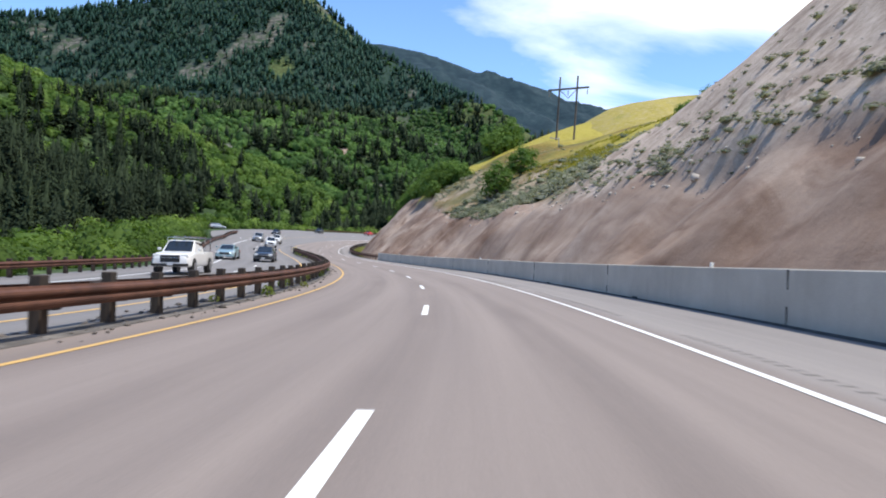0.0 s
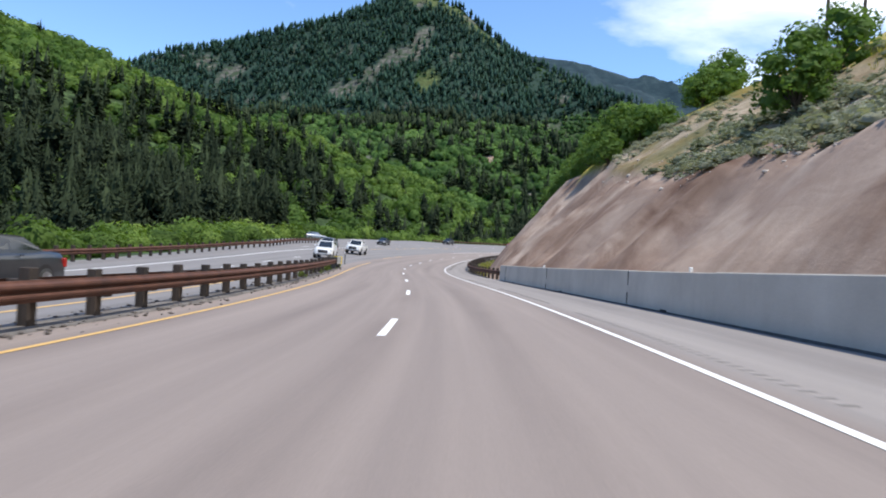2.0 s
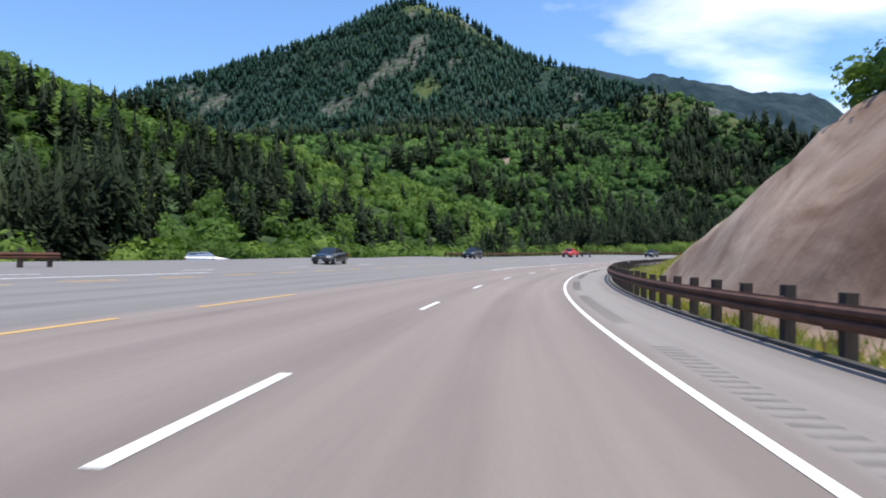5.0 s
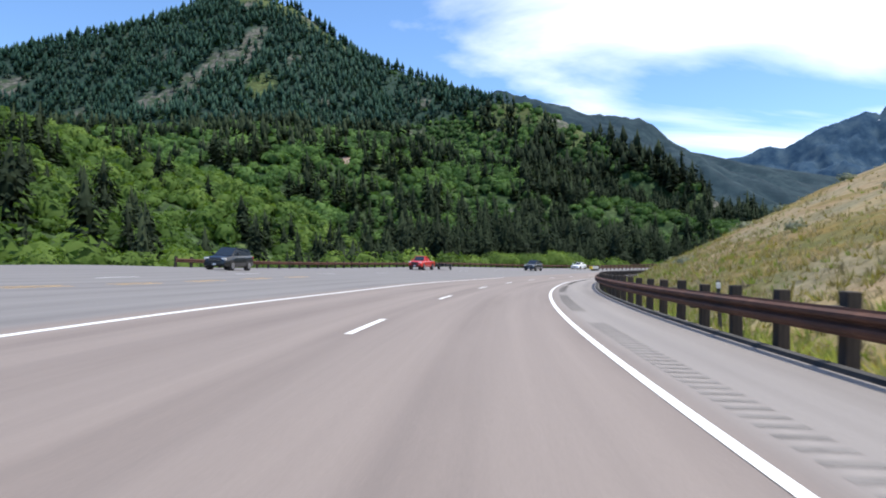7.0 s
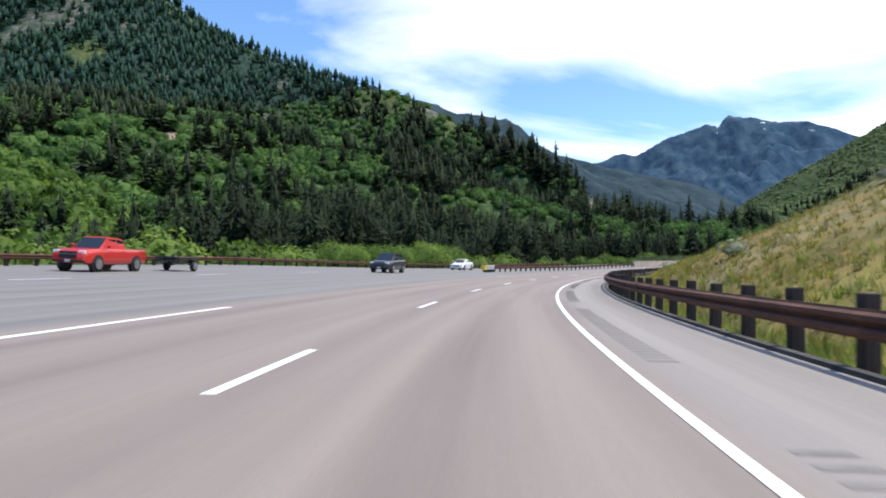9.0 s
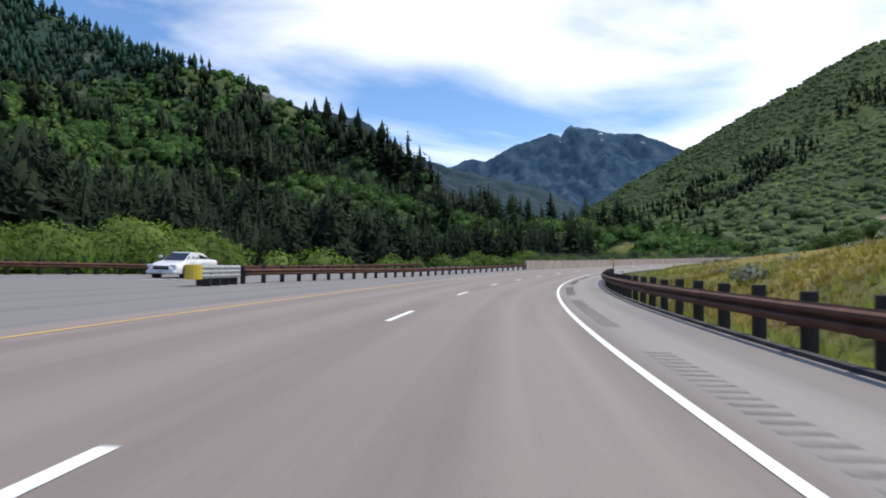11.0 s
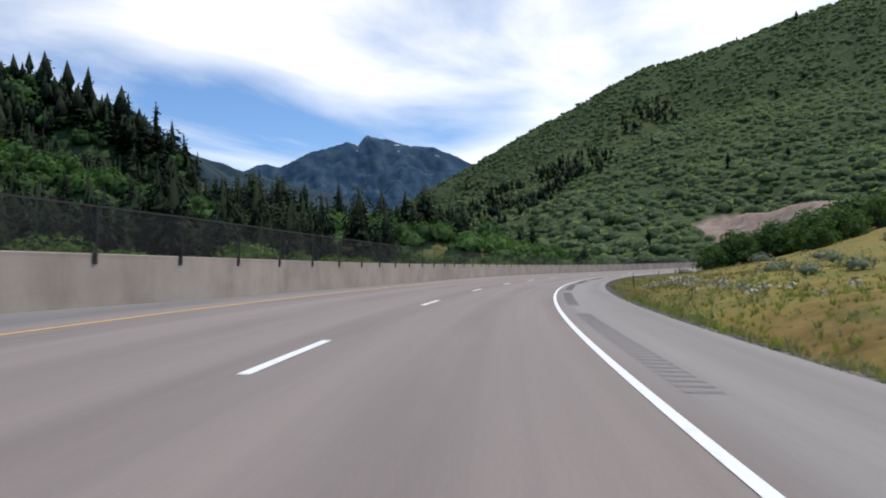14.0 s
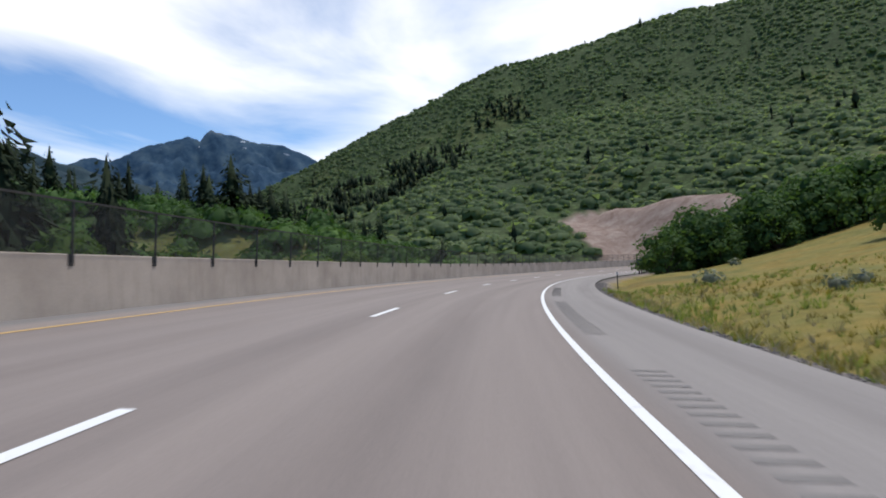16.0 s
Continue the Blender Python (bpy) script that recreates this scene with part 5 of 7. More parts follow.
def bank_trees():
    kinds = [broadleaf(5.6, 4.4, 3, TREE_LEAVES, 2300, 0.15), broadleaf(5.0, 4.6, 4, TREE_LEAVES, 2200, 0.15), broadleaf(4.0, 4.8, 5, TREE_LEAVES, 2000, 0.15)]
    for k in kinds:
        tagged(k, "leafy green oak tree on top of the road cut", "tree", "trees on the bank")
    first = [(3.3, 15.7, 0.9), (3.48, 20.7, 0.95), (5.64, 31.8, 1.5)]
    for root, (tau, off, s) in zip(kinds, first):
        plant(root, tau, off, 0.2, 40, s)
    rest = [(0, 5.70, 34.2, 1.3), (0, 5.52, 30.0, 1.05), (1, 5.8, 33.0, 1.2), (2, 3.52, 47.5, 0.75), (1, 3.6, 50.0, 0.6), (2, 2.62, 33.5, 0.5)]
    for k in range(30):  # a hedge of young oaks along the lip of the cut
        tau = 4.45 + 0.055 * k
        lip = 4.4 + float(face_height(tau) / face_slope(tau))
        rest += [((k * 2) % 3, tau, lip + 1.3 + 1.7 * ((k * 7) % 4), 0.62 + 0.13 * ((k * 5) % 4))]
    for k in range(16):  # the thicket, from the shoulder up the slope
        u = k / 15
        tau, off = 18.72 + 0.25 * u + 0.12 * ((k * 3) % 4), 7.6 + 19 * u
        rest += [((k * 2) % 3, tau, off, 1.0 + 0.2 * ((k * 5) % 4))]
        if k % 2:
            rest += [(k % 3, tau + 0.75, off + 3.5, 1.25 + 0.2 * (k % 3))]
    rest += [(1, 17.9, 22.6, 1.0), (0, 18.25, 26.5, 1.15), (2, 19.9, 31.0, 1.0), (1, 20.3, 35.0, 0.9), (0, 20.6, 40.0, 1.1), (2, 19.4, 37.0, 0.8), (1, 19.0, 31.0, 1.1)]
    oaks = [broadleaf(5.4, 4.8, 13, OAK_DARK, 1900, 0.17), broadleaf(4.6, 5.0, 14, OAK_DARK, 1900, 0.17), broadleaf(5.0, 4.4, 15, OAK_LIGHT, 1900, 0.17)]
    for root, (tau, off) in zip(oaks, ((19.5, 9.0), (19.3, 15.0), (19.2, 21.0))):
        plant(root, tau, off, 0.7, 20)
        tagged(root, "dark green oak tree in a roadside thicket", "tree", "thicket trees")
    for i, (k, tau, off, s) in enumerate(rest):
        p = verge_at(tau, off)
        c = copy_thing(kinds[k] if tau < 14 else oaks[i % 3], pose(p[0], p[1], p[2] - (0.25 if tau < 14 else 0.7 * s), 0, 0, 67 * i))
        c.scale = (s, s, s)
        if tau > 14:
            tagged(c, "dark green oak tree in a roadside thicket", "tree", "thicket trees")


bank_trees()


def bank_cover():
    """Sagebrush, loose stones, grass and flowers on the bank."""
    rng = np.random.default_rng(5)
    sage = [leaf_blob(70, 0.17, rng, 6, 0.6) for _ in range(5)]
    forms = []
    for k in range(5):
        v, f = [], []
        for i in range(7):
            a, lean = rng.uniform(0, 6.28), rng.uniform(0.1, 0.55)
            b = np.array([math.cos(a), math.sin(a), 0]) * rng.uniform(0, 0.35)
            side = np.array([-math.sin(a), math.cos(a), 0]) * 0.055
            tip = b + np.array([math.cos(a) * lean, math.sin(a) * lean, rng.uniform(0.7, 1.2)])
            v += [b - side, b + side, tip]
            f.append((3 * i, 3 * i + 1, 3 * i + 2))
        forms.append((np.array(v), np.array(f)))

    def on_bank(tau, off):
        return np.array([verge_at(t, o) for t, o in zip(tau, off)])

    def even(s):
        return np.stack([s, s, s], -1)

    # sage on and above the cut
    n = 1900
    tau = np.concatenate([rng.uniform(-0.3, 4.3, 1100), rng.uniform(2.2, 4.5, 800)])
    hf = face_height(tau) / 1.05
    lap = np.where(tau > 2.0, rng.gamma(1.3, 4.0, n), np.where(rng.random(n) < 0.8, rng.gamma(2.2, 0.75, n), rng.gamma(1.5, 6.0, n)))
    off = 4.4 + hf + 0.7 + lap
    keep = (off < 52) & (fbm(s_of(tau), off, 9, 3, 77) > np.interp(tau, (0, 1.9, 2.2), (-0.3, -0.3, -0.2)))
    P = on_bank(tau[keep], off[keep])
    big = np.interp(tau[keep], (0, 1.9, 2.3, 2.9, 4), (0.8, 0.8, 1.7, 1.4, 0.9)) * rng.choice((0.7, 1.0, 1.6), len(P), p=(0.4, 0.4, 0.2))
    scatter("sagebrush", sage, P - (0, 0, 0.05), even(rng.uniform(0.16, 0.4, len(P)) * big) * (1.3, 1.3, 0.65), SAGE, rng.random(len(P)), "grey-green sagebrush above the road cut", "shrubs")
    n = 90
    tau, off = rng.uniform(6.5, 18, n), rng.uniform(6, 34, n)
    P = on_bank(tau, off)
    scatter("sagebrush", sage, P - (0, 0, 0.05), even(rng.uniform(0.3, 0.8, n)) * (1.1, 1.1, 0.85), SAGE, rng.random(n) * 0.7, "grey-green sagebrush on the grass bank", "shrubs")
    tau, off = np.array([17.25, 17.2, 16.85, 16.9, 15.9, 18.3]), np.array([16.0, 16.7, 8.9, 10.1, 13.0, 12.8])
    scatter("sagebrush", sage, on_bank(tau, off) - (0, 0, 0.1), even(np.array([1.0, 0.8, 0.5, 0.45, 0.35, 0.6])), SAGE, np.array([0.3, 0.5, 0.0, 0.1, 0.4, 0.2]), "large blue-grey sagebrush in the golden grass", "shrubs")
    # grass
    n = 36000
    tau = rng.uniform(4.7, 17.5, n)
    off = 2.75 + rng.gamma(1.3, 4.2, n)
    hf = face_height(tau)
    keep = (off < 24) & ((tau < 12.6) | (off < 4.6) | (rng.random(n) < 0.62)) & ~((tau > 5.5) & (tau < 6.34 + 0.035 * (off - 5)) & (off > 4.5) & (off < 16)) & ((hf < 1.2) | (off - 4.4 > hf / 1.05 + 0.6) | (off < 4.6))
    tau, off = tau[keep], off[keep]
    P = on_bank(tau, off)
    drift, mottle = fbm(s_of(tau), off, 7, 3, 81), fbm(s_of(tau), off, 4, 3, 82)
    green = rng.random(len(P)) < np.interp(off, (2.7, 5, 9), (0.75, 0.45, 0.15)) * np.interp(tau, (9, 13), (1, 0.35)) + 0.65 * smooth01(drift, 0.0, 0.2) * (tau > 11)
    s = rng.uniform(0.10, 0.24, len(P)) * np.interp(tau, (12, 14), (1, 0.75)) * rng.choice((0.7, 1.0, 1.0, 1.5), len(P))
    wid = np.stack([s * 1.8, s * 1.8, s], -1)
    scatter("green_grass", forms, P[green], wid[green], GRASS_GREEN, rng.random(green.sum()), "tall green grass behind the guardrail", "grass", 0.15)
    brighter = ~green & (tau < 7.4) & (rng.random(len(P)) < 0.5)
    brown = ~green & ~brighter & (rng.random(len(P)) < np.interp(tau, (6.3, 7.3, 9.3, 10.8), (0.1, 0.85, 0.75, 0.1)) + (tau > 12) * (0.5 * (off < 5.5) + 0.6 * smooth01(mottle, 0.05, 0.2)))
    dry = ~green & ~brown & ~brighter
    scatter("yellow_weeds", forms, P[brighter], wid[brighter], GRASS_BRIGHT, rng.random(brighter.sum()), "bright yellow grass behind the guardrail", "weeds", 0.15)
    scatter("dry_grass", forms, P[dry], wid[dry], GRASS, rng.random(dry.sum()), "dry yellow grass on the bank", "grass", 0.15)
    scatter("withered_grass", forms, P[brown], wid[brown], GRASS_BROWN, rng.random(brown.sum()), "withered brown grass on the bank", "grass", 0.15)
    # grass on the bench above the cut
    n = 6000
    tau = rng.uniform(2.0, 3.35, n)
    off = 4.4 + face_height(tau) / 1.05 + 9.0 + rng.gamma(1.8, 7.0, n)
    keep = (off < 50) & (fbm(s_of(tau), off, 7, 3, 78) > -0.25) & (tau > 2.05 + 0.021 * (off - 11))
    P = on_bank(tau[keep], off[keep])
    s = rng.uniform(0.2, 0.5, len(P))
    scatter("yellow_weeds", forms, P, np.stack([s, s, s], -1), GRASS_BRIGHT, rng.random(len(P)), "bright yellow grass on the hill above the cut", "weeds", 0.15)
    # white flowering weeds beside the shoulder
    n = 230
    tau = np.concatenate([rng.normal(15.5, 0.12, 90), rng.uniform(14.65, 15.6, 140)])
    off = np.interp(tau, (14.6, 15.0, 15.6), (6.7, 6.3, 5.7)) + rng.normal(size=n) * 0.38
    keep = (off > 3.6) & (fbm(s_of(tau), off, 3, 3, 83) > -0.15)
    P = on_bank(tau[keep], off[keep]) + (0, 0, 0.18)
    flower = plain("white_flowers", (0.48, 0.45, 0.30), 0.8, 0, 0.2)
    scatter("white_flowers", [leaf_blob(9, 0.5, rng, 3, 0.0) for _ in range(3)], P, even(rng.uniform(0.08, 0.2, len(P))), flower, rng.random(len(P)), "white flowering weeds in the grass", "flowers")
    # loose stones
    n = 900
    tau = rng.uniform(-0.4, 4.9, n)
    off = 4.4 + face_height(tau) / 1.05 * rng.uniform(0.9, 1.15, n) + rng.gamma(1.0, 5.0, n)
    P = on_bank(tau, np.minimum(off, 55))
    stone = [(ICO_V * rng.uniform(0.6, 1.2, (12, 1)), ICO_F) for _ in range(4)]
    rock = plain("pale_stone", (0.42, 0.37, 0.32), 0.9, 0, 0.3, 3)
    s = rng.gamma(1.3, 0.035, n) + 0.03 + 0.16 * rng.random(n) ** 9 * (tau < 2.2)
    scatter("loose_stones", stone, P, np.stack([s, s * 1.2, s * 0.8], -1), rock, rng.random(n), "pale loose stones on the soil slope", "stones")


bank_cover()

# ---- rails, walls, markers ----


def box(bm, x0, x1, y0, y1, z0, z1, bevel=0.0):
    m = Matrix.Translation(((x0 + x1) / 2, (y0 + y1) / 2, (z0 + z1) / 2)) @ Matrix.Diagonal((x1 - x0, y1 - y0, z1 - z0, 1))
    g = bmesh.ops.create_cube(bm, size=1.0, matrix=m)
    if bevel:
        edges = list({e for v in g["verts"] for e in v.link_edges})
        bmesh.ops.bevel(bm, geom=edges, offset=bevel, segments=1, affect="EDGES")
    return g["verts"]


def sweep(name, taus, off, profile, material, parent, label="", closed=True):
    """A bar along the road: profile is a ring of (right, up)."""
    pr = np.array(profile)
    o = off(np.asarray(taus)) if callable(off) else np.full(len(taus), float(off))
    tt = np.repeat(np.asarray(taus)[:, None], len(pr), 1)
    v = at(tt, o[:, None] + pr[None, :, 0], np.repeat(pr[None, :, 1], len(taus), 0))
    n, m = v.shape[:2]
    f = grid_faces(n, m, True)
    if closed:
        i = np.arange(n - 1) * m
        f = np.concatenate([f, np.stack([i + m - 1, i, i + m, i + 2 * m - 1], -1)])
    per = np.concatenate([[0], np.cumsum(np.hypot(*np.diff(pr, axis=0).T))])
    uv = np.stack([s_of(tt), np.repeat(per[None], n, 0)], -1).reshape(-1, 2)
    me = mesh_of(name, v.reshape(-1, 3), f, material, False, uv)
    if closed:
        bm = bmesh.new()
        bm.from_mesh(me)
        bm.verts.ensure_lookup_table()
        for row in (0, n - 1):
            bm.faces.new([bm.verts[row * m + k] for k in range(m)])
        bmesh.ops.recalc_face_normals(bm, faces=bm.faces)
        bm.to_mesh(me)
        bm.free()
    ob = new(name, me)
    ob.parent = parent
    if label:
        ob["label"] = label
    return ob


W_BEAM = [(0.0, -0.155), (0.012, -0.125), (0.075, -0.095), (0.083, -0.065), (0.075, -0.04), (0.008, -0.012), (0.008, 0.012), (0.075, 0.04), (0.083, 0.065), (0.075, 0.095), (0.012, 0.125), (0.0, 0.155)]


def beam_ring(face, side, mid):
    """The folded steel rail as a thin closed ring, its ribs to the given side."""
    outer = [(face + side * x, mid + z) for x, z in W_BEAM]
    inner = [(face + side * (x - 0.008), mid + z) for x, z in reversed(W_BEAM)]
    return outer + inner


def post_mesh(name, x0, x1, y0, y1, z0, z1):
    bm = bmesh.new()
    box(bm, x0, x1, y0, y1, z0, z1, 0.012)
    me = bpy.data.meshes.new(name)
    bm.to_mesh(me)
    bm.free()
    me.materials.append(TIMBER)
    return me


def guardrail(tau0, tau1, off, sides, label, shift=0.0):
    """Folded steel rails on timber posts with spacer blocks; sides: +1 rail to the right, -1 to the left."""
    root = new("guardrail")
    tagged(root, label, "guardrail")
    offset = off if callable(off) else (lambda t: np.full(np.shape(t), float(off)))
    post = post_mesh("post", -0.085, 0.085, -0.1, 0.1, -0.6, 0.84)
    block = {s: post_mesh("block", *sorted((s * 0.087, s * 0.27)), -0.09, 0.09, 0.38, 0.675) for s in sides}
    n = int((s_of(tau1) - s_of(tau0)) / 1.905)
    rnd = random.Random(int(100 * tau0))
    for i in range(n + 1):
        s = s_of(tau0) + 0.4 + i * 1.905
        t = float(tau_of(s))
        if t > tau1:
            break
        m = road_pose(t, float(offset(t)), rnd.uniform(-0.03, 0.02), rnd.uniform(-3, 3)) @ pose(0, 0, 0, rnd.uniform(-1, 1), rnd.uniform(-1.2, 1.2), 0)
        p = new("post", post)
        p.matrix_world = m
        p.parent = root
        for sd in sides:
            b = new("spacer_block", block[sd])
            b.matrix_world = m
            b.parent = root
    taus = np.append(np.arange(tau0, tau1, 0.045), tau1)
    for sd in sides:
        sweep("rail", taus, offset, beam_ring(sd * 0.275, sd, 0.54), RUST, root, "rusty folded steel rail")
    return root


guardrail(-1.4, 3.80, lambda t: -8.62 + 0 * np.asarray(t, float), (1, -1), "rusty steel median guardrail on dark timber posts")
guardrail(-1.6, 6.1, lambda t: np.interp(t, (-2, 3.5, 5, 6.2), (-21.0, -21.0, -21.0, -24.5)), (1,), "rusty steel guardrail on timber posts beside the bushes")
guardrail(3.82, 13.41, lambda t: np.interp(t, (3.8, 4.4, 5.2, 13.0, 13.4), (3.35, 2.75, 2.5, 2.62, 2.85)), (-1,), "rusty steel guardrail on dark timber posts beside the grass bank")
guardrail(12.1, 14.36, lambda t: np.interp(t, (12.1, 14.36), (-14.1, -10.9)), (1, -1), "rusty steel median guardrail leading to the concrete wall")
guardrail(19.5, 21.6, lambda t: 2.7 + 0 * np.asarray(t, float), (-1,), "rusty guardrail at the far bend below the scar")
guardrail(8.8, 14.2, lambda t: left_width(np.asarray(t, float)) + 0.9, (1,), "low rusty guardrail along the far shoulder")


def kerb():
    taus = np.arange(4.0, 13.4, 0.05)
    ob = sweep("kerb", taus, lambda t: np.interp(t, (3.8, 4.4, 5.2, 13.4), (3.0, 2.4, 2.18, 2.3)), [(-0.02, -0.1), (0.02, 0.055), (0.14, 0.06), (0.24, -0.1)], plain("kerb_asphalt", (0.06, 0.056, 0.052), 1.0, 0, 0.4, 1.5), None)
    tagged(ob, "dark asphalt kerb under the guardrail", "kerb", kind="structure")


kerb()


def shoulder():
    """Loose gravel between the asphalt and the grass."""
    rng = np.random.default_rng(8)
    n = 9000
    tau, off = rng.uniform(12.9, 18.0, n), 2.35 + np.abs(rng.normal(0, 0.42, n))
    p = at(tau, off, 0.0)
    up = np.array([verge_at(a, b)[2] for a, b in zip(tau, off)])
    p[:, 2] = up
    s = rng.gamma(2.0, 0.012, n) + 0.01
    forms = [(OCT_V * rng.uniform(0.6, 1.2, (6, 1)), OCT_F) for _ in range(4)]
    scatter("shoulder_gravel", forms, p, np.stack([s, s * 1.2, s * 0.7], -1), plain("dark_gravel", (0.13, 0.115, 0.105), 0.9, 0, 0.45, 2), rng.random(n), "dark loose gravel along the asphalt's edge", "gravel")


shoulder()


def rumble():
    """Milled grooves in the right shoulder."""
    # grooves are thin strips on the road, their shade put in a darker colour
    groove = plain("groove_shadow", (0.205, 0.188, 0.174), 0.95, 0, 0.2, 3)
    root = new("rumble_strip")
    tagged(root, "milled rumble strip grooves in the asphalt shoulder", "rumble strip", kind="structure")
    bm = bmesh.new()
    prof = [(-0.06, 0.004), (-0.035, 0.002), (0.0, 0.0015), (0.035, 0.002), (0.06, 0.004)]
    for i, (y, z) in enumerate(prof):
        a, b = bm.verts.new((-0.18, y, z)), bm.verts.new((0.18, y, z))
        if i:
            bm.faces.new((pa, pb, b, a))
        pa, pb = a, b
    me = bpy.data.meshes.new("groove")
    bm.to_mesh(me)
    bm.free()
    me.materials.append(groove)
    s0, k = s_of(-1.6), 0
    rest = []
    verts = np.array([v.co for v in me.vertices])
    quads = np.array([tuple(p.vertices) for p in me.polygons])
    while k < 1800:
        s = s0 + 0.31 * k
        k += 1
        if s % 14.6 > 10.9 or s > s_of(17.5) or s_of(3.7) < s < s_of(4.6):
            continue
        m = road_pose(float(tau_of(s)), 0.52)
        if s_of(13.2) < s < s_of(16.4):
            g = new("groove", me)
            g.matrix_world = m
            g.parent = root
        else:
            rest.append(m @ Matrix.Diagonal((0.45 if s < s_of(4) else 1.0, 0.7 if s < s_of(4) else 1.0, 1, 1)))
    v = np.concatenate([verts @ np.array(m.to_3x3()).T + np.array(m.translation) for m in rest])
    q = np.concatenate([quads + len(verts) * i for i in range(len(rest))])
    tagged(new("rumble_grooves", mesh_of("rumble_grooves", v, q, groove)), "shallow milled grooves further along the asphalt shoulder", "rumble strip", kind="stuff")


rumble()


def end_cushion(tau, off, turn, label):
    """A crash cushion: stacked ribbed steel fins that step down to a yellow nose."""
    root = new("crash_cushion")
    steel, yellow = plain("galvanised_steel", (0.55, 0.56, 0.56), 0.45, 0.7, 0.2, 3), plain("yellow_nose", (0.75, 0.55, 0.05), 0.5, 0, 0.1)
    dark = plain("dark_frame", (0.04, 0.04, 0.04), 0.7)
    for side in (-1, 1):
        for k in range(4):
            bm = bmesh.new()
            ring = []
            for i in range(13):
                u = i / 12
                ring.append((side * (0.36 - 0.03 * k + 0.045 * abs(math.sin(u * 3 * math.pi))), 0.32 + 0.52 * u))
            for i, (x, z) in enumerate(ring):
                a, b = bm.verts.new((x, 0.9 * k, z)), bm.verts.new((x - side * 0.02, 0.9 * k + 1.05, z))
                c, d = bm.verts.new((x - side * 0.012, 0.9 * k, z)), bm.verts.new((x - side * 0.032, 0.9 * k + 1.05, z))
                if i:
                    bm.faces.new((q[0], q[1], b, a))
                    bm.faces.new((q[3], q[2], c, d))
                q = (a, b, c, d)
            bmesh.ops.recalc_face_normals(bm, faces=bm.faces)
            part("fin", bm, steel, root, "ribbed grey steel fin")
    bm = bmesh.new()
    bmesh.ops.create_cone(bm, cap_ends=True, segments=14, radius1=0.33, radius2=0.33, depth=0.56, matrix=Matrix.Translation((0, 3.72, 0.58)))
    part("nose", bm, yellow, root, "rounded yellow nose")
    for k in range(4):
        bm = bmesh.new()
        box(bm, -0.3, 0.3, 0.9 * k + 0.05, 0.9 * k + 0.14, 0.0, 0.8, 0.01)
        part("frame", bm, dark, root)
    root.matrix_basis = road_pose(tau, off, 0.0, turn)
    return tagged(root, label, "crash cushion")


end_cushion(3.805, -8.62, 0, "grey ribbed crash cushion with yellow nose at the guardrail's end")
end_cushion(12.08, -14.15, 184, "grey ribbed crash cushion with yellow nose before the median guardrail")


def parapet():
    """The concrete barrier under the road cut, cast in lengths."""
    root = new("barrier")
    tagged(root, "grey cast concrete barrier below the road cut", "barrier")
    s, end = s_of(-1.6), s_of(3.8)
    rng = random.Random(3)
    k = 0
    filler = plain("joint_filler", (0.035, 0.032, 0.03), 0.9, 0, 0.3)
    while s < end - 0.5:
        e = min(s + 6.1, end)
        taus = np.linspace(tau_of(s + 0.005), tau_of(e - 0.005), 6)
        lean = rng.uniform(-0.006, 0.006)
        top = 1.06 + rng.uniform(-0.008, 0.008)
        sweep("panel", taus, 3.0 + lean, [(-0.01, -0.3), (-0.01, 0.0), (0.0, 0.02), (0.035, top - 0.02), (0.055, top), (0.33, top), (0.35, top - 0.02), (0.35, -0.3)], BARRIER, root)
        if k % 2 == 1:
            bm = bmesh.new()
            box(bm, -0.012, 0.30, -0.014, 0.014, 0.0, 0.22 + rng.uniform(0.0, 0.2), 0.003)
            box(bm, 0.012, 0.30, -0.016, 0.016, 0.6 + rng.uniform(-0.1, 0.1), 1.04, 0.003)
            j = part("joint", bm, filler, root, "dark open joint between cast lengths")
            j.matrix_basis = road_pose(float(tau_of(s)), 3.0)
        if k % 2 == 0:
            bm = bmesh.new()
            box(bm, -0.012, 0.02, -0.22, 0.22, 0.0, 0.075, 0.005)
            d = part("drain", bm, plain("drain_dark", (0.02, 0.02, 0.02), 0.9), root, "dark drain slot")
            d.matrix_basis = road_pose(float(tau_of(s + 3.0)), 2.99)
        s, k = e, k + 1
    cap = plain("reflector_white", (0.75, 0.75, 0.72), 0.4)
    for tau in (0.62, 1.98, 2.62, 3.3):
        bm = bmesh.new()
        box(bm, -0.04, 0.04, -0.025, 0.025, 0.0, 0.11, 0.008)
        ob = part("marker", bm, cap, None)
        ob.name = "barrier_reflector"
        ob.matrix_basis = road_pose(tau, 3.18, 1.06)
        tagged(ob, "small white reflector on top of the concrete barrier", "reflector", "barrier reflectors")


parapet()


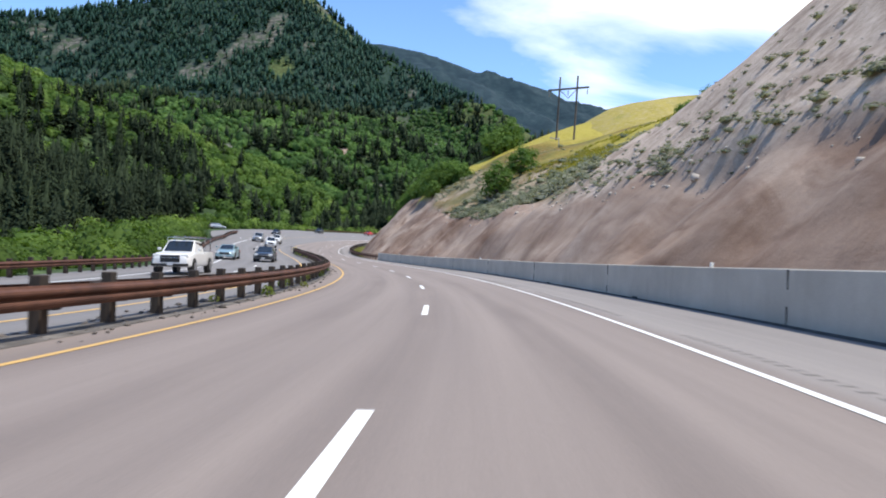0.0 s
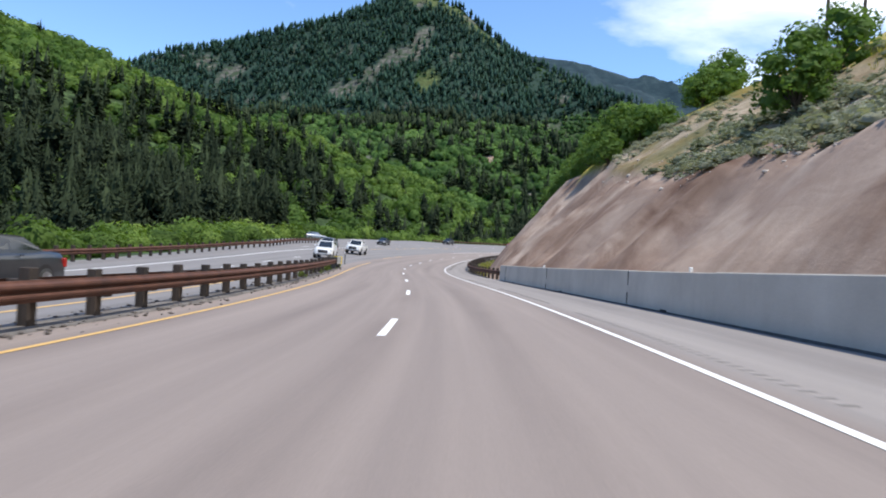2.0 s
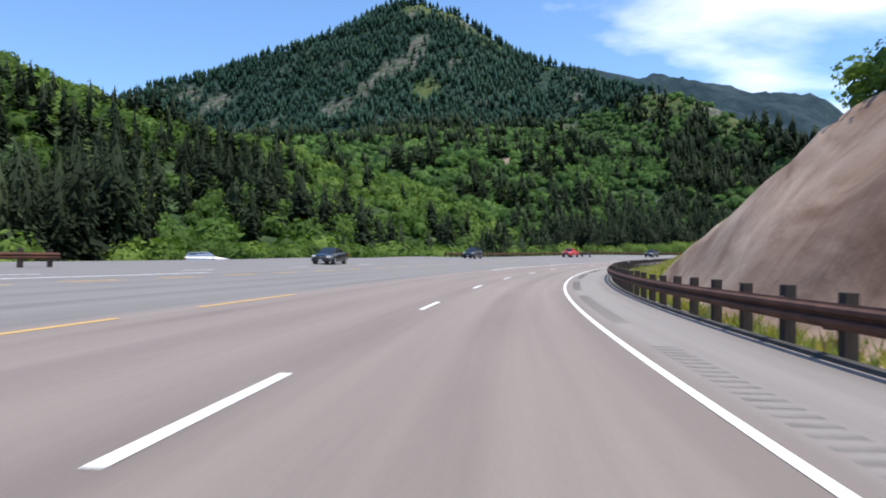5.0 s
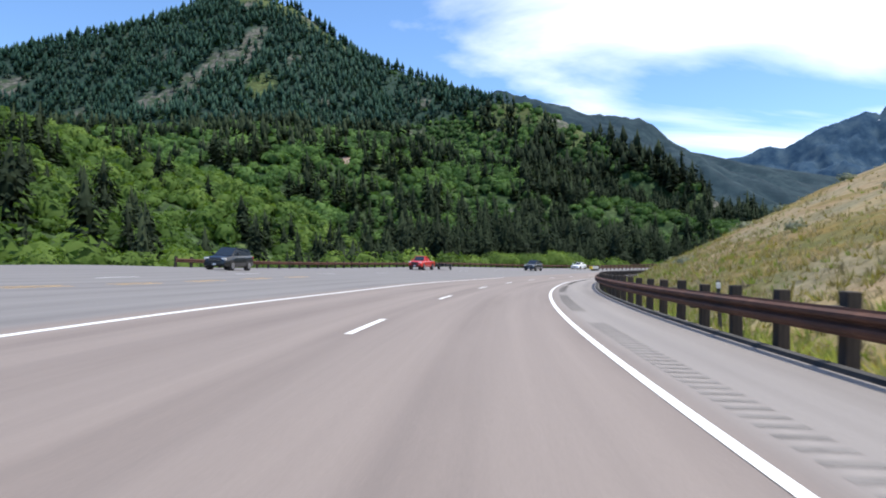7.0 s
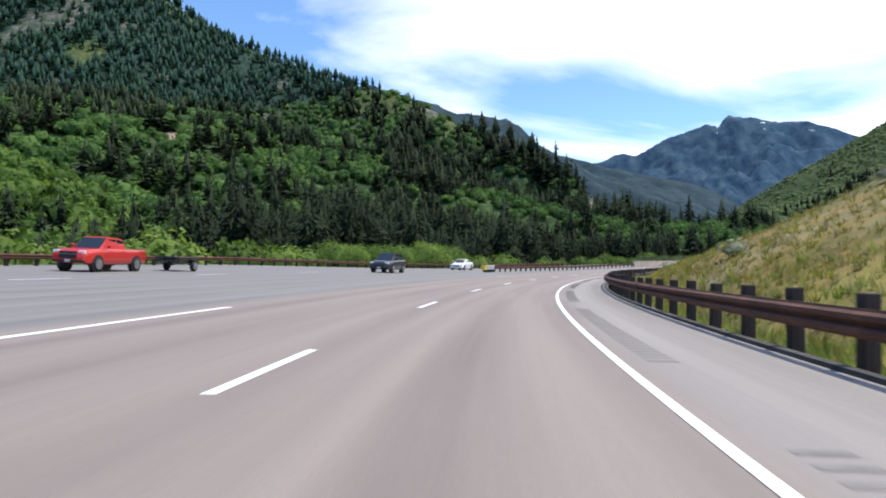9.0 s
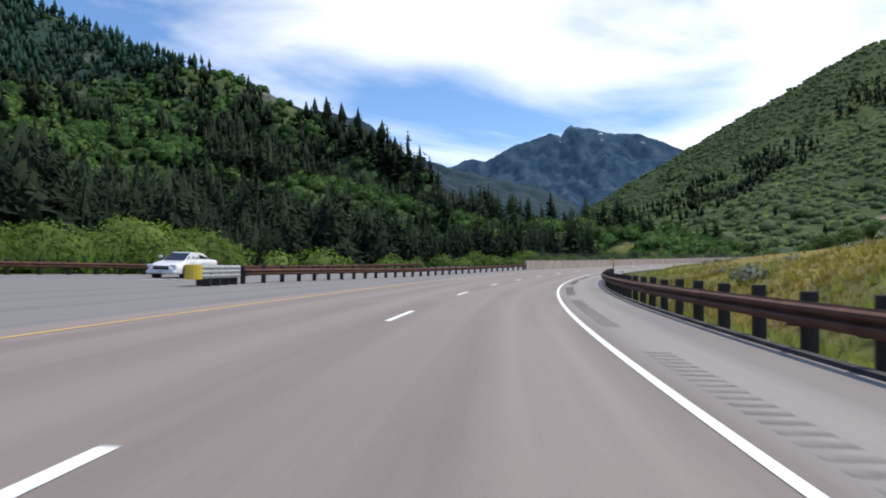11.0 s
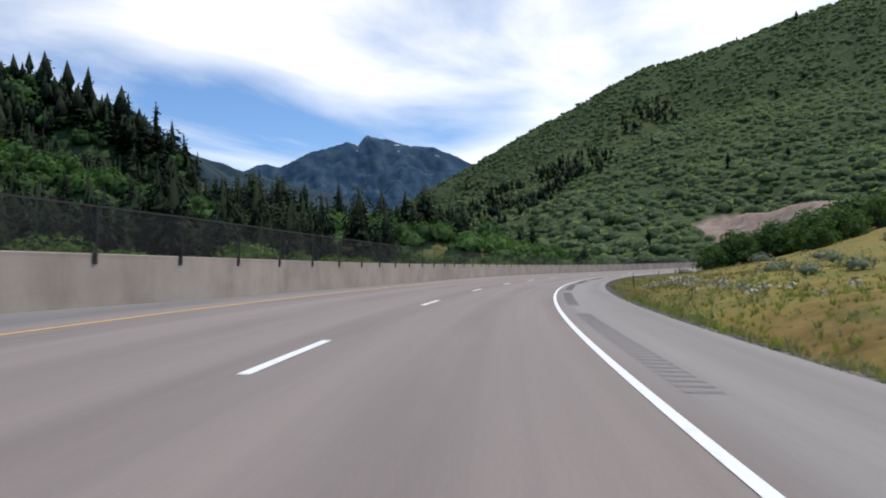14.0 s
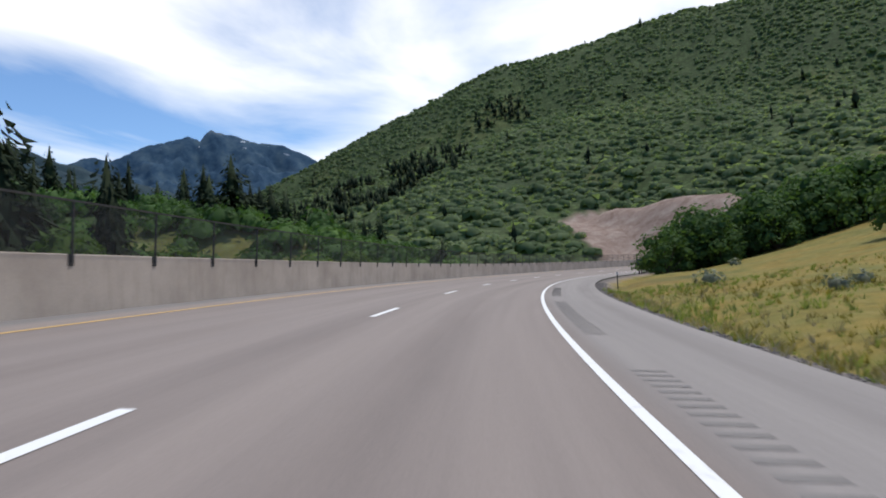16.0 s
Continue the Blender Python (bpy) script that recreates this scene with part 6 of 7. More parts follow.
def wire_mat():
    m, nt, b = mat("wire_mesh", 0.6, 0.4)
    b.inputs["Base Color"].default_value = (0.075, 0.074, 0.076, 1)
    uv = coords(nt, "UV")
    sep = nt.nodes.new("ShaderNodeSeparateXYZ")
    nt.links.new(uv, sep.inputs[0])
    hits = []
    for sign in (1, -1):
        a = nt.nodes.new("ShaderNodeMath")
        a.operation, a.inputs[1].default_value = "MULTIPLY_ADD", sign
        nt.links.new(sep.outputs[1], a.inputs[0])
        nt.links.new(sep.outputs[0], a.inputs[2])
        w = nt.nodes.new("ShaderNodeMath")
        w.operation, w.inputs[1].default_value = "PINGPONG", 0.025
        nt.links.new(a.outputs[0], w.inputs[0])
        c = nt.nodes.new("ShaderNodeMath")
        c.operation, c.inputs[1].default_value = "LESS_THAN", 0.004
        nt.links.new(w.outputs[0], c.inputs[0])
        hits.append(c.outputs[0])
    mx = nt.nodes.new("ShaderNodeMath")
    mx.operation = "MAXIMUM"
    nt.links.new(hits[0], mx.inputs[0])
    nt.links.new(hits[1], mx.inputs[1])
    nt.links.new(mx.outputs[0], b.inputs["Alpha"])
    return m


def wall_line(t):
    return np.interp(t, (14.36, 14.7, 15.2, 22), (-10.75, -9.75, -9.35, -9.35))


def left_wall():
    root = new("concrete_wall")
    tagged(root, "tan concrete median wall with rain streaks", "wall")
    s, end = s_of(14.37), s_of(21.6)
    rng = random.Random(4)
    while s < end - 0.5:
        e = min(s + 6.1, end)
        taus = np.linspace(tau_of(s + 0.001), tau_of(e - 0.001), 6)
        top = 1.17 + rng.uniform(-0.003, 0.003)
        sweep("panel", taus, wall_line, [(0.03, -0.3), (0.03, 0.05), (0.0, top - 0.02), (-0.02, top), (-0.30, top), (-0.32, top - 0.02), (-0.36, -0.3)], WALLCON, root)
        s = e
    fence = new("fence")
    tagged(fence, "dark wire mesh fence on top of the concrete wall", "fence")
    steel = plain("dark_steel", (0.05, 0.046, 0.043), 0.7, 0.2, 0.3, 4)
    bm = bmesh.new()
    box(bm, -0.02, 0.02, -0.022, 0.022, -0.16, 1.05, 0.004)
    me_post = bpy.data.meshes.new("post")
    bm.to_mesh(me_post)
    bm.free()
    me_post.materials.append(steel)
    bm = bmesh.new()
    box(bm, -0.01, 0.014, -0.09, 0.09, -0.24, 0.0, 0.004)
    me_plate = bpy.data.meshes.new("bracket")
    bm.to_mesh(me_plate)
    bm.free()
    me_plate.materials.append(steel)
    s = s_of(14.42)
    while s < end:
        t = float(tau_of(s))
        m = road_pose(t, float(wall_line(t)), 1.17)
        for nm, me, dx in (("post", me_post, 0.03), ("bracket", me_plate, 0.006)):
            o = new(nm, me)
            o.matrix_world = m @ pose(dx, 0, 0)
            o.parent = fence
        s += 3.05
    taus = np.append(np.arange(14.42, 21.5, 0.05), 21.5)
    sweep("top_rail", taus, wall_line, [(0.01, 2.18), (0.05, 2.18), (0.05, 2.22), (0.01, 2.22)], steel, fence)
    offs = np.repeat(wall_line(taus)[:, None], 2, 1) + 0.03
    tt = np.repeat(taus[:, None], 2, 1)
    ups = np.repeat(np.array([[1.18, 2.2]]), len(taus), 0)
    v = at(tt, offs, ups).reshape(-1, 3)
    me = mesh_of("mesh", v, grid_faces(len(taus), 2), wire_mat(), False, np.stack([s_of(tt), ups], -1).reshape(-1, 2))
    net = new("mesh", me)
    net.parent = fence
    net["label"] = "thin dark wire mesh"


left_wall()


def marker_post(tau, off, height, kind, label):
    root = new("marker_post")
    dark, pale, yellow = plain("marker_dark", (0.05, 0.045, 0.04), 0.7), plain("marker_white", (0.7, 0.7, 0.68), 0.5), plain("marker_yellow", (0.78, 0.6, 0.03), 0.5)
    bm = bmesh.new()
    box(bm, -0.035, 0.035, -0.02, 0.02, -0.3, height, 0.005)
    part("stake", bm, dark, root)
    if kind == "yellow":
        for k in range(2):
            bm = bmesh.new()
            bmesh.ops.create_cone(bm, cap_ends=True, segments=12, radius1=0.055, radius2=0.055, depth=0.16, matrix=Matrix.Translation((0, 0, height + 0.08 - 0.25 * k)))
            part("band", bm, yellow, root, "yellow reflective band")
    else:
        bm = bmesh.new()
        box(bm, -0.045, 0.045, -0.032, -0.022, height - 0.16, height - 0.04, 0.003)
        part("reflector", bm, pale, root, "pale reflector")
    p = verge_at(tau, off) if off > 2.4 else at(tau, off)
    root.matrix_basis = pose(p[0], p[1], p[2] - 0.02, 0, 0, heading(tau))
    return tagged(root, label, "marker post", "roadside markers")


marker_post(13.37, 2.95, 1.75, "yellow", "dark marker stake with yellow bands at the guardrail's end")
marker_post(16.0, 4.4, 1.15, "white", "dark roadside delineator post in the grass")
marker_post(17.75, 3.9, 1.15, "white", "dark roadside delineator post in the grass")
marker_post(7.55, 3.1, 1.05, "white", "dark delineator post behind the guardrail")
marker_post(12.32, 3.1, 1.1, "white", "dark delineator post behind the guardrail")
marker_post(4.22, -8.7, 1.1, "white", "dark delineator post beside the crash cushion")
marker_post(2.0, 3.9, 1.5, "white", "dark delineator post behind the barrier")


def power_pole():
    """A two-legged timber power pole above the bank."""
    root = new("power_pole")
    wood = plain("pole_wood", (0.13, 0.10, 0.08), 0.9, 0, 0.3, 2)
    glass = plain("insulator_glass", (0.25, 0.22, 0.2), 0.3)
    for x in (-1.9, 1.9):
        bm = bmesh.new()
        bmesh.ops.create_cone(bm, cap_ends=True, segments=10, radius1=0.24, radius2=0.16, depth=24.0, matrix=Matrix.Translation((x, 0, 10.0)))
        part("pole", bm, wood, root)
    bm = bmesh.new()
    box(bm, -4.4, 4.4, -0.12, 0.12, 19.4, 19.75, 0.03)
    part("crossarm", bm, wood, root)
    for sx in (-1, 1):
        bm = bmesh.new()
        d = Vector((1.9 * sx, 0, 1.7))
        m = Matrix.Translation((sx * 0.95, 0.16, 18.6)) @ d.to_track_quat("Z", "Y").to_matrix().to_4x4()
        bmesh.ops.create_cone(bm, cap_ends=True, segments=6, radius1=0.07, radius2=0.07, depth=d.length, matrix=m)
        part("brace", bm, wood, root)
    for x in (-4.1, 0.0, 4.1):
        bm = bmesh.new()
        for k in range(5):
            bmesh.ops.create_cone(bm, cap_ends=True, segments=8, radius1=0.14, radius2=0.06, depth=0.16, matrix=Matrix.Translation((x, 0, 18.35 + 0.2 * k)))
        part("insulator", bm, glass, root)
    p = Vector((22.2, 136.8, 0))
    z = 13.4
    root.matrix_basis = pose(p.x, p.y, z, 0, 0, -35)
    tagged(root, "two-legged dark timber power pole on the hillside", "power pole")
    # boundary post beside it
    post = new("boundary_post")
    bm = bmesh.new()
    bmesh.ops.create_cone(bm, cap_ends=True, segments=8, radius1=0.08, radius2=0.075, depth=2.6, matrix=Matrix.Translation((0, 0, 0.9)))
    part("stake", bm, plain("pale_wood", (0.5, 0.47, 0.42), 0.8), post)
    bm = bmesh.new()
    box(bm, -1.9, 0.05, -0.04, 0.04, 1.75, 1.95, 0.01)
    part("board", bm, plain("grey_board", (0.36, 0.33, 0.3), 0.8), post)
    q = verge_at(4.5, 37.0)
    post.matrix_basis = pose(q[0], q[1], q[2], 0, 0, 20)
    tagged(post, "pale wooden post with a grey board on the hill", "post")


power_pole()


def median_edge():
    """Dirt, grit and weeds under the median rail."""
    rng = np.random.default_rng(21)
    taus = np.arange(-1.6, 4.0, 0.03)
    w = 0.42 + 0.12 * fbm(s_of(taus), 0 * taus, 3, 3, 71)
    offs = np.stack([-8.62 - w, -8.62 - 0 * w, -8.62 + w], -1)
    ups = np.repeat(np.array([[0.005, 0.045, 0.005]]), len(taus), 0)
    strip("median_dirt", taus, offs, ups, plain("median_dirt", (0.125, 0.112, 0.10), 0.95, 0, 0.5, 1.2), "grey dirt and grit under the median guardrail", "dirt")
    n = 3200
    tau, off = rng.uniform(-0.6, 3.95, n), rng.normal(-8.62, 0.34, n)
    forms = [(OCT_V * rng.uniform(0.6, 1.2, (6, 1)), OCT_F) for _ in range(4)]
    s = rng.gamma(1.4, 0.014, n) + 0.008
    scatter("median_grit", forms, at(tau, off, 0.02), np.stack([s, s * 1.3, s * 0.8], -1), plain("grit", (0.12, 0.105, 0.095), 0.9, 0, 0.5, 2), rng.random(n), "loose dark grit and stones under the median guardrail", "gravel")
    n = 36
    tau, off = np.concatenate([rng.uniform(3.3, 3.95, 24), rng.uniform(0, 3.3, 12)]), rng.normal(-8.62, 0.22, n)
    s = rng.uniform(0.1, 0.26, n)
    scatter("median_weeds", [leaf_blob(60, 0.25, rng, 5, 0.0) for _ in range(3)], at(tau, off, 0.0), np.stack([s, s, s * 1.2], -1), GRASS_GREEN, rng.random(n), "low green weeds under the median guardrail", "weeds")


median_edge()


def dead_branches(tau, off, seed, count, label):
    """A tangle of dry twigs fallen to the foot of the cut."""
    rnd = random.Random(seed)
    root = new("dead_branches")
    wood = plain("dry_wood", (0.10, 0.075, 0.055), 0.9, 0, 0.4, 5)
    for i in range(count):
        a, lift, size = rnd.uniform(0, 6.28), rnd.uniform(0.1, 0.75), rnd.uniform(0.7, 1.7)
        p = Vector((rnd.uniform(-0.5, 0.5), rnd.uniform(-0.9, 0.9), rnd.uniform(0.0, 0.25)))
        legs, r = [], rnd.uniform(0.014, 0.028)
        for k in range(4):
            q = p + Vector((math.cos(a) * math.cos(lift), math.sin(a) * math.cos(lift), math.sin(lift))) * size / 4
            legs.append((tuple(p), tuple(q), r, r * 0.7))
            if k:
                b = a + rnd.choice((-0.8, 0.8))
                legs.append((tuple(q), tuple(q + Vector((math.cos(b), math.sin(b), 0.6)) * size * 0.16), r * 0.5, r * 0.2))
            p, r, a, lift = q, r * 0.7, a + rnd.uniform(-0.35, 0.35), lift + rnd.uniform(-0.3, 0.2)
        stems(legs, wood, root, "branch")
    p = verge_at(tau, off)
    root.matrix_basis = pose(p[0], p[1], p[2] - 0.05, 0, 0, heading(tau))
    return tagged(root, label, "branches")


dead_branches(1.66, 4.75, 2, 9, "dry brown branches lying at the foot of the cut")
dead_branches(2.0, 4.7, 5, 5, "a few dry twigs behind the concrete barrier")


def gutter():
    """Grime gathered along the foot of the barrier."""
    taus = np.arange(-1.6, 3.78, 0.02)
    w = 0.05 + 0.09 * np.clip(0.5 + fbm(s_of(taus), 0 * taus, 1.6, 4, 72), 0, 1.2)
    offs = np.stack([2.99 - w, 2.99 - 0.4 * w, np.full(len(taus), 3.0)], -1)
    ups = np.repeat(np.array([[0.004, 0.02, 0.035]]), len(taus), 0)
    strip("gutter_grime", taus, offs, ups, plain("dark_grime", (0.055, 0.05, 0.046), 0.95, 0, 0.5, 3), "dark grime along the foot of the concrete barrier", "dirt")


gutter()

# ---- vehicles ----
TYRE = plain("tyre_rubber", (0.018, 0.018, 0.018), 0.85)
RIM = plain("alloy_rim", (0.42, 0.42, 0.43), 0.3, 0.85, 0.1)
LAMP = plain("lamp_lens", (0.72, 0.73, 0.72), 0.12, 0, 0.05)
TRIM = plain("black_trim", (0.018, 0.018, 0.02), 0.5)
PLATE = plain("number_plate", (0.55, 0.56, 0.58), 0.5)
CHROME = plain("chrome", (0.6, 0.6, 0.61), 0.15, 1.0, 0.03)


def car_paint(name, colour, metal=0.2):
    m, nt, b = mat(name, 0.32, metal)
    o = coords(nt, "Object")
    dirt = noise_tex(nt, o, 1.8, 5, 0.6)
    nt.links.new(mixed(nt, step(nt, dirt, 0.5, 0.85), colour, tuple(0.75 * c + 0.03 for c in colour)), b.inputs["Base Color"])
    b.inputs["Coat Weight"].default_value, b.inputs["Coat Roughness"].default_value = 0.6, 0.08
    return m


def glass_mat():
    m, _, b = mat("car_glass", 0.06)
    b.inputs["Base Color"].default_value = (0.018, 0.022, 0.025, 1)
    b.inputs["Specular IOR Level"].default_value = 0.8
    return m


GLASS = glass_mat()


def hull(bm, stations):
    """A skin over cross-sections: (y, half width bottom, half width top, z bottom, z top, rounding)."""
    rings = []
    for y, wb, wt, z0, z1, r in stations:
        h = z1 - z0
        pts = [(wb - 0.06, z0), (wb, z0 + 0.10 * h), (wb, z0 + 0.45 * h), (wt + (wb - wt) * 0.35, z0 + 0.78 * h), (wt, z1 - r), (wt - r, z1), (0, z1 + 0.25 * r)]
        ring = [(x, z) for x, z in pts] + [(-x, z) for x, z in reversed(pts[:-1])]
        rings.append([bm.verts.new((x, y, z)) for x, z in ring])
    n = len(rings[0])
    for a, b in zip(rings, rings[1:]):
        for k in range(n):
            bm.faces.new((a[k], a[(k + 1) % n], b[(k + 1) % n], b[k]))
    bm.faces.new(rings[0])
    bm.faces.new(rings[-1][::-1])
    bmesh.ops.recalc_face_normals(bm, faces=bm.faces)


def quad_panel(bm, corners, thick, out):
    """A pane: four corners, with thickness along out."""
    a = [bm.verts.new(c) for c in corners]
    b = [bm.verts.new(Vector(c) + Vector(out) * thick) for c in corners]
    bm.faces.new(a[::-1])
    bm.faces.new(b)
    for k in range(4):
        bm.faces.new((a[k], a[(k + 1) % 4], b[(k + 1) % 4], b[k]))
    bmesh.ops.recalc_face_normals(bm, faces=bm.faces)


def wheel(root, x, y, r, width=0.22):
    side = 1 if x > 0 else -1
    hub = new("wheel")
    hub.parent = root
    hub.location = (x, y, r)
    turn = Matrix.Rotation(radians(90), 4, "Y")
    bm = bmesh.new()
    bmesh.ops.create_cone(bm, cap_ends=True, segments=26, radius1=r, radius2=r, depth=width, matrix=turn)
    edges = [e for e in bm.edges if abs(e.verts[0].co.x - e.verts[1].co.x) < 1e-4 and e.calc_face_angle(0) > 0.8]
    bmesh.ops.bevel(bm, geom=edges, offset=0.035, segments=2, affect="EDGES")
    part("tyre", bm, TYRE, hub, "", True)
    bm = bmesh.new()
    bmesh.ops.create_cone(bm, cap_ends=True, segments=22, radius1=r * 0.64, radius2=r * 0.64, depth=0.02, matrix=Matrix.Translation((side * (width / 2 + 0.004), 0, 0)) @ turn)
    for k in range(5):
        a = k * 2 * math.pi / 5
        m = Matrix.Translation((side * (width / 2 + 0.016), 0.33 * r * math.cos(a), 0.33 * r * math.sin(a))) @ Matrix.Rotation(a, 4, "X") @ Matrix.Diagonal((0.022, r * 0.56, r * 0.16, 1))
        bmesh.ops.create_cube(bm, size=1.0, matrix=m)
    part("rim", bm, RIM, hub, "grey alloy rim")


def car(kind, paint, label, category, extras=()):
    """A vehicle whose front looks along +y."""
    root = new(category.replace(" ", "_"))
    tagged(root, label, category)
    body = bmesh.new()
    if kind == "sedan":
        L, W, H, r = 4.75, 0.91, 1.45, 0.325
        hull(body, [(-2.37, 0.74, 0.66, 0.42, 0.86, 0.05), (-2.28, 0.84, 0.76, 0.30, 1.00, 0.06), (-1.75, 0.91, 0.82, 0.22, 1.04, 0.06), (-0.9, 0.91, 0.86, 0.20, 0.98, 0.05), (0.6, 0.91, 0.86, 0.20, 0.95, 0.05), (1.25, 0.91, 0.82, 0.22, 0.93, 0.07), (2.0, 0.88, 0.74, 0.24, 0.80, 0.09), (2.28, 0.80, 0.66, 0.28, 0.70, 0.09), (2.38, 0.68, 0.56, 0.34, 0.60, 0.06)])
        roof = [(-1.72, 0.68, 1.02), (-0.95, 0.60, 1.40), (0.25, 0.60, 1.43), (1.22, 0.70, 0.93)]
        wb, front, tail = 1.38, 2.30, -2.32
    elif kind == "suv":
        L, W, H, r = 4.7, 0.94, 1.76, 0.37
        hull(body, [(-2.34, 0.80, 0.76, 0.45, 1.08, 0.05), (-2.26, 0.90, 0.84, 0.34, 1.16, 0.05), (-1.5, 0.94, 0.88, 0.28, 1.12, 0.05), (0.7, 0.94, 0.88, 0.28, 1.08, 0.05), (1.2, 0.94, 0.86, 0.28, 1.07, 0.08), (2.05, 0.91, 0.80, 0.30, 0.98, 0.10), (2.28, 0.84, 0.74, 0.34, 0.88, 0.08), (2.36, 0.74, 0.66, 0.40, 0.74, 0.05)])
        roof = [(-2.22, 0.74, 1.10), (-1.95, 0.66, 1.66), (0.15, 0.66, 1.73), (1.12, 0.76, 1.07)]
        wb, front, tail = 1.38, 2.27, -2.27
    else:
        L, W, H, r = 5.5, 0.96, 1.85, 0.40
        hull(body, [(-2.74, 0.90, 0.86, 0.52, 1.16, 0.04), (-2.66, 0.96, 0.91, 0.46, 1.20, 0.04), (-0.8, 0.96, 0.91, 0.42, 1.20, 0.04), (1.0, 0.96, 0.91, 0.40, 1.18, 0.05), (1.45, 0.96, 0.90, 0.40, 1.18, 0.07), (2.4, 0.95, 0.87, 0.42, 1.12, 0.09), (2.66, 0.90, 0.82, 0.46, 1.04, 0.08), (2.76, 0.82, 0.76, 0.50, 0.90, 0.05)])
        roof = [(-0.92, 0.76, 1.19), (-0.72, 0.69, 1.76), (0.55, 0.69, 1.82), (1.38, 0.78, 1.17)]
        wb, front, tail = 1.72, 2.68, -2.68
    # wheel arches are cut by dark liners
    b = part("body", body, paint, root)
    for poly in b.data.polygons:
        poly.use_smooth = True
    b.data.set_sharp_from_angle(angle=radians(38))
    cab = bmesh.new()
    ring = []
    for y, w, z in roof:
        ring.append([cab.verts.new((s * w, y, z)) for s in (1, -1)])
    for p, q in zip(ring, ring[1:]):
        cab.faces.new((p[0], p[1], q[1], q[0]))
    low = [[cab.verts.new((s * (roof[0][1] + 0.08), roof[0][0], roof[0][2] - 0.08)) for s in (1, -1)], [cab.verts.new((s * (roof[3][1] + 0.06), roof[3][0], roof[3][2] - 0.08)) for s in (1, -1)]]
    for k in (0, 1):
        cab.faces.new((low[0][k], ring[0][k], ring[1][k], ring[2][k], ring[3][k], low[1][k]))
    bmesh.ops.recalc_face_normals(cab, faces=cab.faces)
    edges = [e for e in cab.edges if len(e.link_faces) == 2]
    bmesh.ops.bevel(cab, geom=edges, offset=0.05, segments=2, affect="EDGES")
    part("cabin", cab, paint, root)
    # panes
    (y0, w0, z0), (y1, w1, z1), (y2, w2, z2), (y3, w3, z3) = roof

    def pane(name, corners, out):
        bm = bmesh.new()
        quad_panel(bm, corners, 0.012, out)
        part(name, bm, GLASS, root, "dark tinted glass")

    def lerp(a, c, t):
        return a + (c - a) * t

    pane("windscreen", [(s * (lerp(w2, w3, t) - 0.07), lerp(y2, y3, t), lerp(z2, z3, t)) for s, t in ((1, 0.1), (-1, 0.1), (-1, 0.94), (1, 0.94))], (0, 0.6, 0.8))
    pane("rear_window", [(s * (lerp(w1, w0, t) - 0.07), lerp(y1, y0, t), lerp(z1, z0, t)) for s, t in ((-1, 0.1), (1, 0.1), (1, 0.85), (-1, 0.85))], (0, -0.8, 0.5))
    zb = max(z0, z3) + 0.04
    for s in (1, -1):
        m0, m1 = lerp(y1, y2, 0.48), lerp(y1, y2, 0.54)
        front_foot, rear_foot = lerp(y2, y3, 0.80), lerp(y1, y0, 0.66)
        wb_ = max(w0, w3) - 0.012
        pane("side_window", [(s * wb_, m1, zb), (s * wb_, front_foot, zb), (s * (w2 + 0.012), lerp(y2, y3, 0.10), z2 - 0.12), (s * (w2 + 0.012), m1, z2 - 0.11)], (s, 0, 0.1))
        pane("side_window", [(s * wb_, rear_foot, zb), (s * wb_, m0, zb), (s * (w1 + 0.012), m0, z2 - 0.11), (s * (w1 + 0.012), lerp(y1, y0, 0.12), z1 - 0.11)], (s, 0, 0.1))
        bm = bmesh.new()
        box(bm, *sorted((s * (W - 0.02), s * (W + 0.17))), front_foot - 0.30, front_foot - 0.18, zb + 0.02, zb + 0.17, 0.03)
        part("mirror", bm, paint, root)
        bm = bmesh.new()
        hz = 0.66 if kind == "sedan" else 0.84 if kind == "suv" else 0.98
        box(bm, *sorted((s * (W * 0.52), s * (W * 0.90))), front - 0.12, front + 0.035, hz - 0.08, hz + 0.09, 0.03)
        part("headlight", bm, LAMP, root, "clear headlight")
        bm = bmesh.new()
        box(bm, *sorted((s * (W * 0.66), s * (W * 0.94))), tail - 0.05, tail + 0.1, hz - 0.02, hz + 0.22, 0.02)
        part("taillight", bm, plain("red_lens", (0.35, 0.02, 0.015), 0.2), root, "red lens")
        for y in (wb, -wb):
            bm = bmesh.new()
            m = Matrix.Translation((s * (W - 0.11), y + 0.02, r + 0.02)) @ Matrix.Rotation(radians(90), 4, "Y")
            bmesh.ops.create_cone(bm, cap_ends=True, segments=24, radius1=r * 1.16, radius2=r * 1.16, depth=0.235, matrix=m)
            part("wheel_arch", bm, TRIM, root, "dark wheel arch")
            wheel(root, s * (W - 0.07), y, r)
        for y in (0.55, -0.45):
            bm = bmesh.new()
            box(bm, *sorted((s * (W - 0.01), s * (W + 0.02))), y - 0.1, y + 0.06, zb - 0.14, zb - 0.105, 0.006)
            part("door_handle", bm, paint, root)
    bm = bmesh.new()
    gz = (0.46, 0.68) if kind == "sedan" else (0.55, 0.86) if kind == "suv" else (0.66, 1.02)
    box(bm, -W * 0.5, W * 0.5, front - 0.05, front + (0.085 if kind == "sedan" else 0.10), gz[0], gz[1], 0.02)
    part("grille", bm, TRIM, root, "black grille")
    bm = bmesh.new()
    box(bm, -W * 0.5, W * 0.5, front + 0.06, front + (0.10 if kind == "sedan" else 0.115), (gz[0] + gz[1]) / 2 + 0.03, (gz[0] + gz[1]) / 2 + 0.06, 0.005)
    part("grille_bar", bm, CHROME, root, "chrome bar")
